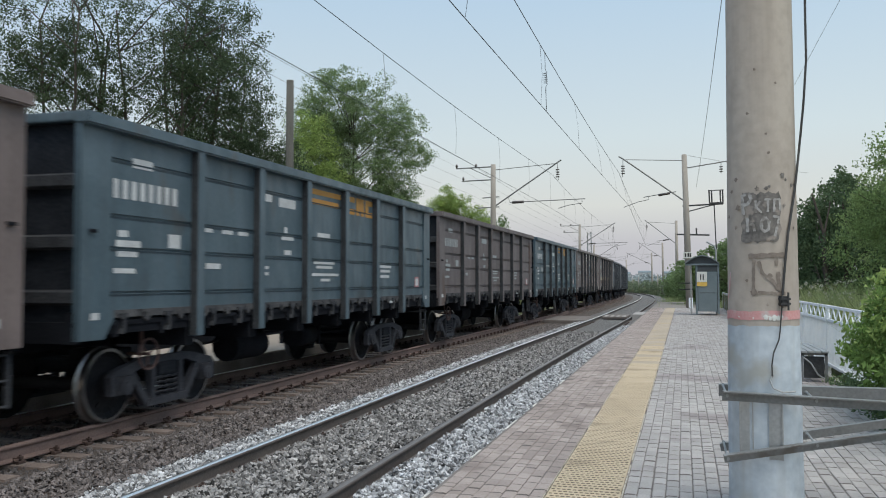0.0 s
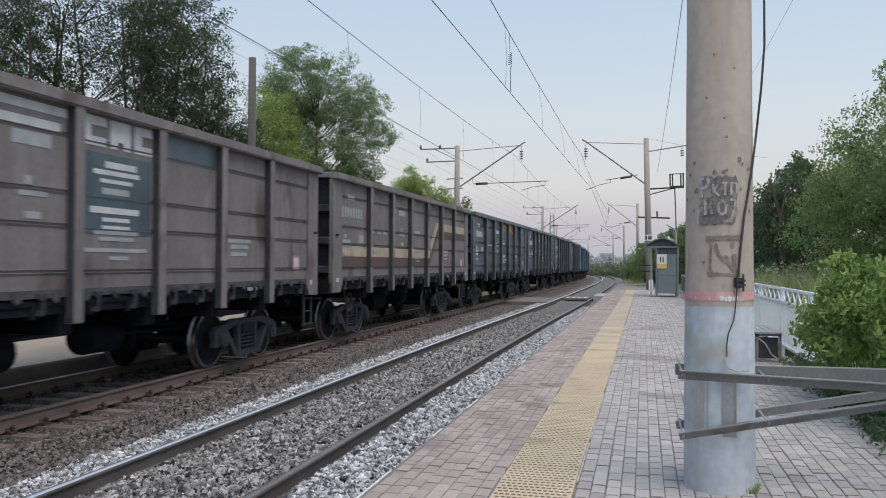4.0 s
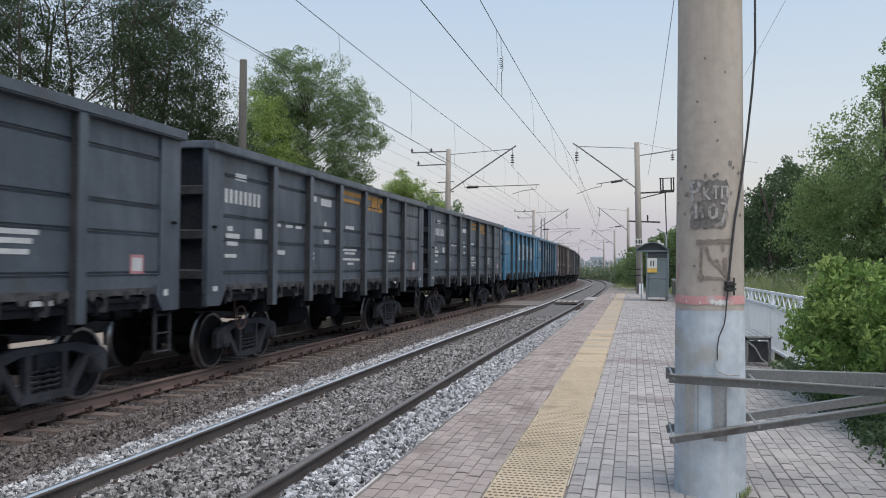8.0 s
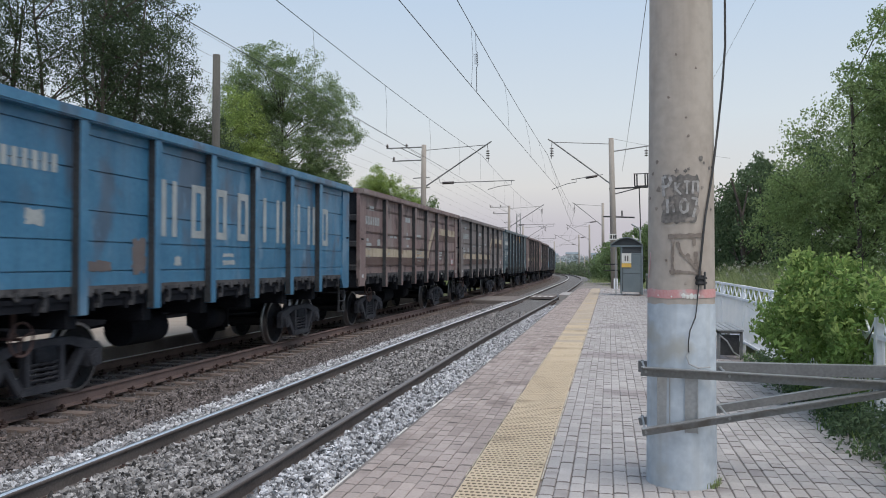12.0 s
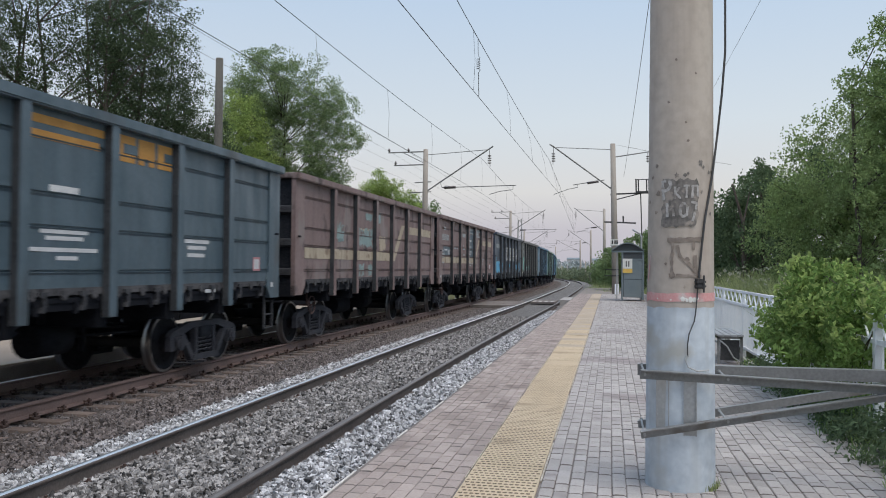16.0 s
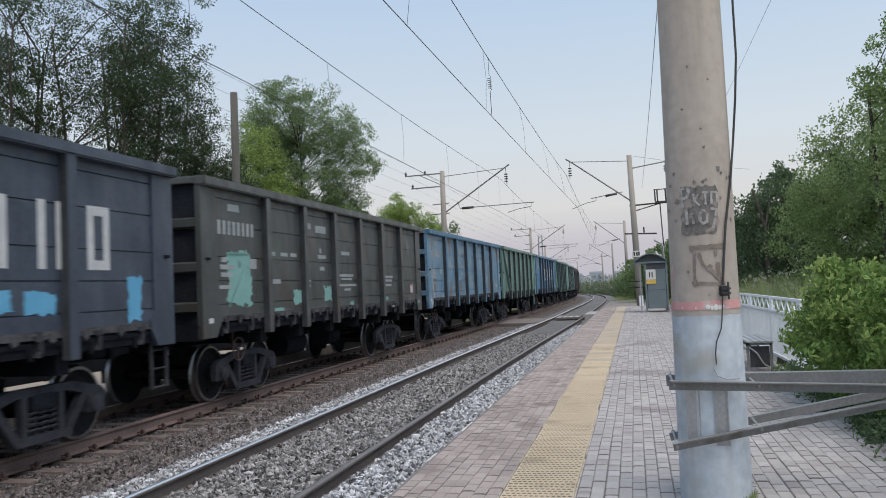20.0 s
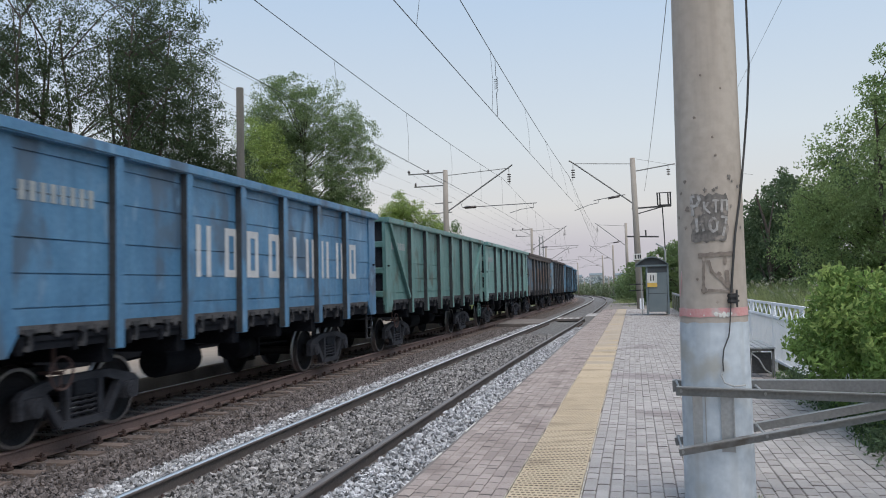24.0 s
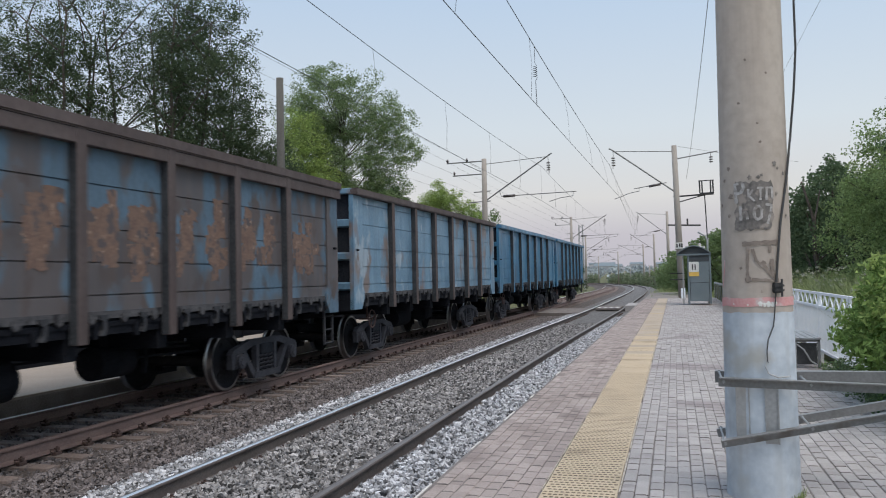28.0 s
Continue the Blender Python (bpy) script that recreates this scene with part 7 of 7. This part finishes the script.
make_tree("young_tree", -17.4, 63.5, -0.6, 9.8, [(-1.0, 0, 6.2, 1.3, 1.4, 3.0), (-0.8, 0, 8.6, 0.9, 1.1, 1.3), (0.6, 0, 7.2, 1.1, 1.2, 1.9), (2.0, 0, 5.8, 1.2, 1.4, 2.4), (-1.6, 0, 7.6, 0.9, 1.1, 1.5)], "bright yellow-green young tree beside the line", M["leaf_light"], 10, 560, 64, 0.115, 2, 0.45, 0.12)
make_tree("bush", -21.8, 62, -0.6, 9.4, [(0, 0, 6.6, 1.6, 1.6, 2.6), (0.6, 0, 8.0, 1.0, 1.2, 1.4)], "dark green tree beside the line", M["leaf_dark"], 14, 200, 56, 0.17, 2, 0.5, category="tree")
make_tree("bush", -14.9, 68, -0.7, 8.0, [(0, 0, 3.8, 2.2, 2.2, 3.4), (-0.4, 0, 6.6, 1.2, 1.4, 1.4), (1.6, 4, 3.0, 2.2, 2.4, 2.8)], "green bushy tree beside the line", M["leaf_mid"], 11, 300, 56, 0.18, 2, 0.5, category="bush")
make_tree("bush", -16.5, 84, -0.9, 7.4, [(0, 0, 3.6, 2.2, 2.4, 3.2), (2.0, 6, 2.8, 2.4, 2.4, 2.6)], "dark bushy tree beside the line", M["leaf_dark"], 12, 220, 56, 0.22, 2, 0.6, category="bush")
make_tree("bush", -17.0, 108, -1.2, 6.0, [(0, 0, 3.0, 3.0, 3.4, 2.6), (2.6, 9, 2.2, 2.6, 3.0, 2.0)], "dark bushy tree beside the line", M["leaf_dark"], 13, 200, 50, 0.30, 2, 0.8, category="bush")

# behind the white fence
make_tree("willow_tree", 5.6, 21.0, -0.3, 6.6, [(0, 0, 3.6, 1.8, 2.0, 2.4), (1.2, -0.5, 4.6, 1.6, 1.8, 2.0), (-0.7, 0.6, 2.4, 1.4, 1.8, 2.0)], "dense green tree behind the fence", M["leaf_fence"], 20, 900, 90, 0.070, 2, 0.34, 0.14, gap=-0.12, gap_scale=0.95)
make_tree("willow_tree", 6.4, 18.0, -0.3, 8.0, [(0, 0, 3.8, 2.0, 2.0, 2.8), (-0.9, 0, 5.8, 0.8, 1.2, 1.4), (0.1, 0, 6.6, 0.9, 1.2, 1.6), (0.6, 0, 7.2, 1.1, 1.2, 1.7), (1.4, 0, 5.6, 1.6, 1.4, 1.8), (1.6, 0, 3.6, 2.0, 2.0, 2.8)], "tall airy green tree behind the fence", M["leaf_fence"], 21, 1350, 90, 0.070, 3, 0.32, 0.09, gap=-0.26, gap_scale=0.95)
make_tree("maple_tree", 5.4, 27.0, -0.3, 6.4, [(0, 0, 3.2, 1.9, 2.0, 2.5), (-0.9, 1, 2.4, 1.5, 2.0, 2.0), (1.4, 0, 4.0, 1.8, 2.0, 2.2)], "dense dark green tree behind the fence", M["leaf_deep"], 22, 760, 62, 0.115, 2, 0.42, 0.14, gap=-0.12, gap_scale=0.9)
make_tree("maple_tree", 5.6, 35.0, -0.3, 6.2, [(0, 0, 3.0, 2.2, 2.4, 2.6), (-1.4, 2, 2.4, 1.6, 2.0, 2.0)], "dense dark green tree behind the fence", M["leaf_deep"], 23, 560, 58, 0.14, 2, 0.48, 0.14, gap=-0.15, gap_scale=0.9)
make_tree("maple_tree", 8.8, 15.5, -0.3, 6.5, [(0, 0, 3.2, 2.2, 2.2, 3.0), (0.8, 0, 5, 1.6, 1.6, 1.8)], "green tree behind the fence", M["leaf_mid"], 24, 380, 60, 0.12, 2, 0.45, 0.14)
make_tree("maple_tree", 3.2, 62, -0.5, 5.8, [(0, 0, 2.8, 2.2, 2.4, 2.4), (-2.2, 3, 2.2, 1.8, 2.4, 1.9), (-0.6, 0, 4.0, 1.3, 1.6, 1.0), (2.2, 0, 4.6, 2, 2, 2)], "green tree behind the booth", M["leaf_mid"], 25, 460, 60, 0.18, 2, 0.5, 0.14)
make_tree("bush", 2.5, 76, -0.6, 4.2, [(0, 0, 2.0, 2.2, 2.4, 2.0), (-2.4, 12, 1.6, 2.2, 3.0, 1.8)], "green bush past the end of the platform", M["leaf_mid"], 26, 220, 56, 0.22, 2, 0.6, category="bush")
for bx, by, bs in ((1.0, 112, 27), (-1.5, 140, 37), (-5.5, 175, 38), (-11, 215, 39), (-18, 262, 40), (-31, 300, 41)):
    make_tree("bush", bx, by, -1.0 - 0.006 * (by - 70), 3.4, [(0, 0, 1.5, 2.4, 3, 1.7), (2.5, 3, 1.7, 2.4, 3, 1.9)], "pale green bush along the far curve", M["leaf_haze"], bs, 90, 50, 0.35, 2, 0.8, category="bush")
make_tree("bush", 4.1, 12.0, -0.2, 2.4, [(0, 0, 0.9, 1.0, 3.0, 0.7), (1.2, 3, 1.0, 1.6, 3.0, 0.9), (1.6, -4, 1.0, 1.8, 3.0, 1.1), (0.9, 9, 0.7, 1.0, 4.0, 0.6)], "tangled green undergrowth behind the fence", M["leaf_mid"], 28, 520, 60, 0.085, 3, 0.34, 0.03, category="bush")

# the vine that has climbed over the fence
rng = np.random.default_rng(31)
vine = thing("vine", pose(2.5, 10.0, 0), "fresh green vine climbing over the white fence", "vine")
cl = []
while len(cl) < 380:
    yy = rng.uniform(-1.6, 2.05)
    top = 1.56 - 0.17 * abs(yy) + 0.14 * math.sin(yy * 3.1) - (0.25 if yy > 1.6 else 0)
    zz = top * (0.40 + 0.60 * rng.uniform(0.0, 1.0)) if rng.uniform() < 0.88 else top * rng.uniform(0.08, 0.5)
    x = rng.normal(-0.08, 0.19)
    if noise.noise((x * 3, yy * 2.2, zz * 2.6)) > -0.22:
        cl.append((x, yy, zz))
# long shoots that trail along the top rail
for _ in range(8):
    yy = rng.uniform(-3.2, -1.6)
    cl.append((rng.normal(0.05, 0.16), yy, 1.27 + 0.08 * math.sin(yy * 4) + rng.normal(0, 0.05)))
v, f = leaves(rng, cl, np.full(len(cl), 0.15), 46, 0.066, 0.7)
part("foliage", (v.tolist(), [], f.tolist()), M["leaf_vine"], vine)
young = [(x - 0.05, y, z + 0.04) for x, y, z in cl if z > 0.78][::2]
v, f = leaves(rng, young, np.full(len(young), 0.16), 24, 0.07, 0.7)
part("young_growth", (v.tolist(), [], f.tolist()), M["leaf_light"], vine, "pale young leaves of the vine")
bm = new_bm()
for k in range(16):
    y0 = rng.uniform(-1.7, 1.8)
    rod(bm, [(0.02, y0, 0), (-0.08, y0 + rng.uniform(-0.3, 0.3), 0.6), (0.02, y0 + rng.uniform(-0.6, 0.6), 1.2), (-0.1, y0 + rng.uniform(-0.9, 0.9), 1.5)], 0.008, 4, 0.004)
for y0, zz in ((1.2, 1.9), (-0.8, 2.0), (0.3, 1.8)):
    rod(bm, [(0.1, y0, 1.0), (0.08, y0 - 0.1, 1.4), (-0.02, y0 - 0.35, zz)], 0.006, 4, 0.003)
part("stemwork", bm, M["bark"], vine)


def tufts(name, label, spots, blades, h, mat, seed):
    rng = np.random.default_rng(seed)
    v, f = [], []
    for x, y, z, r in spots:
        for _ in range(blades):
            a, b = rng.uniform(0, 6.28), rng.uniform(0, 1) ** 0.5 * r
            px, py = x + b * math.cos(a), y + b * math.sin(a)
            hh = h * rng.uniform(0.4, 1.2)
            dx, dy = rng.normal(0, 0.3, 2) * hh
            w = 0.004 + 0.006 * h
            t = rng.uniform(0, 3.14)
            wx, wy = w * math.cos(t), w * math.sin(t)
            k = len(v)
            v += [(px - wx, py - wy, z), (px + wx, py + wy, z), (px + dx * 0.4 + wx * 0.7, py + dy * 0.4 + wy * 0.7, z + hh * 0.6), (px + dx * 0.4 - wx * 0.7, py + dy * 0.4 - wy * 0.7, z + hh * 0.6), (px + dx, py + dy, z + hh)]
            f += [(k, k + 1, k + 2, k + 3), (k + 3, k + 2, k + 4)]
    return tagged(part(name, (v, [], f), mat), label, "grass", kind="stuff")


rng = np.random.default_rng(77)
tufts("weeds", "low green weeds along the foot of the fence", [(2.33 + rng.normal(0, 0.11), y, 0, 0.14) for y in np.arange(5.2, 14.5, 0.16)], 18, 0.13, M["leaf_vine"], 41)
tufts("tall_grass", "pale dry tall grass behind the fence", [(gx_, rng.uniform(12.5, 48), -0.35 + 0.22 * (gx_ - 2.7), 0.35) for gx_ in rng.uniform(3.2, 5.8, 480)], 34, 1.15, M["grass"], 42)
tufts("tall_grass", "tall pale seeding grass close behind the fence", [(gx_, rng.uniform(14.5, 27), -0.15, 0.35) for gx_ in rng.uniform(3.15, 4.5, 170)], 34, 1.5, M["grass"], 45)
tufts("tall_grass", "pale grass beside the far curve", [(rng.uniform(-1.5, 6), rng.uniform(58, 110), -0.7, 0.9) for _ in range(160)], 30, 0.9, M["grass"], 43)
tufts("tall_grass", "pale grass on the bank beyond the tracks", [(-15.5 + rng.normal(0, 1.2) - max(0, y - 62) ** 2 / 2100, y, -0.6, 0.9) for y in rng.uniform(46, 150, 220)], 30, 0.9, M["grass"], 44)
tufts("weeds", "dry tuft of grass at the foot of the concrete pole", [(POLE_X + 0.245 * math.cos(a), POLE_Y + 0.245 * math.sin(a), 0, 0.035) for a in (-0.75, -0.6, -0.45, -0.3, -0.1, 0.1)], 14, 0.06, M["grass"], 46)
cl = [(2.35 + rng.normal(0, 0.14), y, rng.uniform(0.02, 0.22)) for y in rng.uniform(5.0, 13.5, 230)]
cl += [(2.30 + rng.normal(0, 0.15), y, abs(rng.normal(0, 0.20)) * (1.1 - 0.22 * abs(y - 8.2))) for y in rng.normal(8.2, 1.3, 150)]
v, f = leaves(rng, cl, np.full(len(cl), 0.13), 24, 0.05, 0.4)
tagged(part("weeds", (v.tolist(), [], f.tolist()), M["leaf_deep"]), "leafy green weeds over the platform's edge", "weeds", kind="stuff")

cl = [(rng.uniform(2.8, 4.2), y, rng.uniform(1.05, 1.62)) for y in rng.uniform(14.5, 26, 80)]
v, f = leaves(rng, cl, np.full(len(cl), 0.06), 14, 0.035, -0.5)
tagged(part("wild_flowers", (v.tolist(), [], f.tolist()), M["blossom"]), "small off-white flower heads above the grass", "flowers", kind="stuff")

# a dark backing box added for shade, with shaded undergrowth, behind the opposite platform
bm = box(new_bm(), -13.6, -20, -0.9, -13.4, 58, 0.75, bevel=0.02)
tagged(part("low_wall", bm, M["under"]), "added dark backing for the shade behind the opposite platform", "wall", kind="structure")
cl = [(-14.8 + rng.normal(0, 0.5), y, rng.uniform(0.6, 2.4)) for y in rng.uniform(4, 60, 900)]
v, f = leaves(rng, cl, np.full(len(cl), 0.5), 26, 0.16, 0.3)
tagged(part("undergrowth", (v.tolist(), [], f.tolist()), M["leaf_dark"]), "dark leafy undergrowth behind the opposite platform", "undergrowth", kind="stuff")

# far town: pale blocks among the hills
for i, (x, y, w, h) in enumerate(((-150, 1100, 26, 9), (-95, 1250, 40, 8), (-210, 1300, 30, 12), (-60, 1400, 22, 10), (-260, 1200, 36, 9), (-15, 1300, 30, 8), (-125, 1500, 46, 12), (-190, 1600, 40, 12))):
    z = ground_height(x, y)
    house = thing("far_building", pose(x, y, z), "pale far-off building on the hillside", "building", "far buildings")
    part("wall", box(new_bm(), -w / 2, -6, -3, w / 2, 6, h), M["haze_wall"], house)
    part("roof", prism(new_bm(), [(-6.6, h), (6.6, h), (0, h + 3)], -w / 2 - 0.5, w / 2 + 0.5), M["booth"], house)
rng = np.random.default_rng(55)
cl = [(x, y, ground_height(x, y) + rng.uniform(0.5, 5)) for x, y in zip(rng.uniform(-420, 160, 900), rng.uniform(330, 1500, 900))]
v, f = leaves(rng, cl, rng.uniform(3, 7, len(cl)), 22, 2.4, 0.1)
tagged(part("far_woods", (v.tolist(), [], f.tolist()), M["far_woods"]), "far-off woods on the hills, haze painted into their colour", "woods", kind="stuff")

# single pavers round the foot of the pole
block = [(a, b, c) for a, b, c in paver_block(PW, PL)]
paver_ob = None
for x, y, z in PAVER_SINGLES:
    m = pose(x, y, z, 0.5 * math.sin(x * 31 + y * 7), 0.5 * math.cos(x * 17 - y * 11))
    if paver_ob is None:
        paver_ob = soiled_edges(part("paver", (block, [], PAVER_FACES), [M["paver"], M["joint"]], platform))
        paver_ob.matrix_basis = m
    else:
        alike(paver_ob, m)


# ---- what moves ----
LAG = [(0, -0.05), (1, -0.16), (2, -0.26), (4, -0.28), (7, -0.30), (9, -0.33), (12, -0.27), (15, -0.01), (17, 0.11), (19, 0.13), (21, 0.25), (24, 0.38), (26, 0.38), (28, 0.31)]


def lag(t):
    """The driver's small changes of pace, in metres behind an even run."""
    return float(np.interp(t, [a for a, _ in LAG], [b for _, b in LAG]))


def wagon_pose(k, t):
    """The pose of wagon k (0 is the first after the one that leaves) at t seconds: it rides on its two bogies."""
    s = FIRST_MID + LENGTH * k - SPEED * t + lag(t)
    (a, _), (b, _) = track_at(X_FAR, s - 4.325), track_at(X_FAR, s + 4.325)
    d = b - a
    return Matrix.Translation((a + b) / 2) @ pose(0, 0, 0, 0, 0, math.degrees(math.atan2(-d.x, d.y)))


def motions():
    for i, wagon in enumerate(WAGONS):
        walk(wagon, [(t / 2, wagon_pose(i - 1, t / 2)) for t in range(57)])
    # the wheels roll without slipping: one turn shared by all, each on its own axle
    first = WHEELSETS[0]
    per_frame = math.degrees(SPEED / 0.475) / FPS
    walk(first, [(f / FPS, pose(0, 0, 0, per_frame * f)) for f in range(28 * FPS + 1)])
    for w in WHEELSETS[1:]:
        w.rotation_mode = "QUATERNION"
        keys = w.animation_data_create()
        keys.action, keys.action_slot = first.animation_data.action, first.animation_data.action_slot


motions()
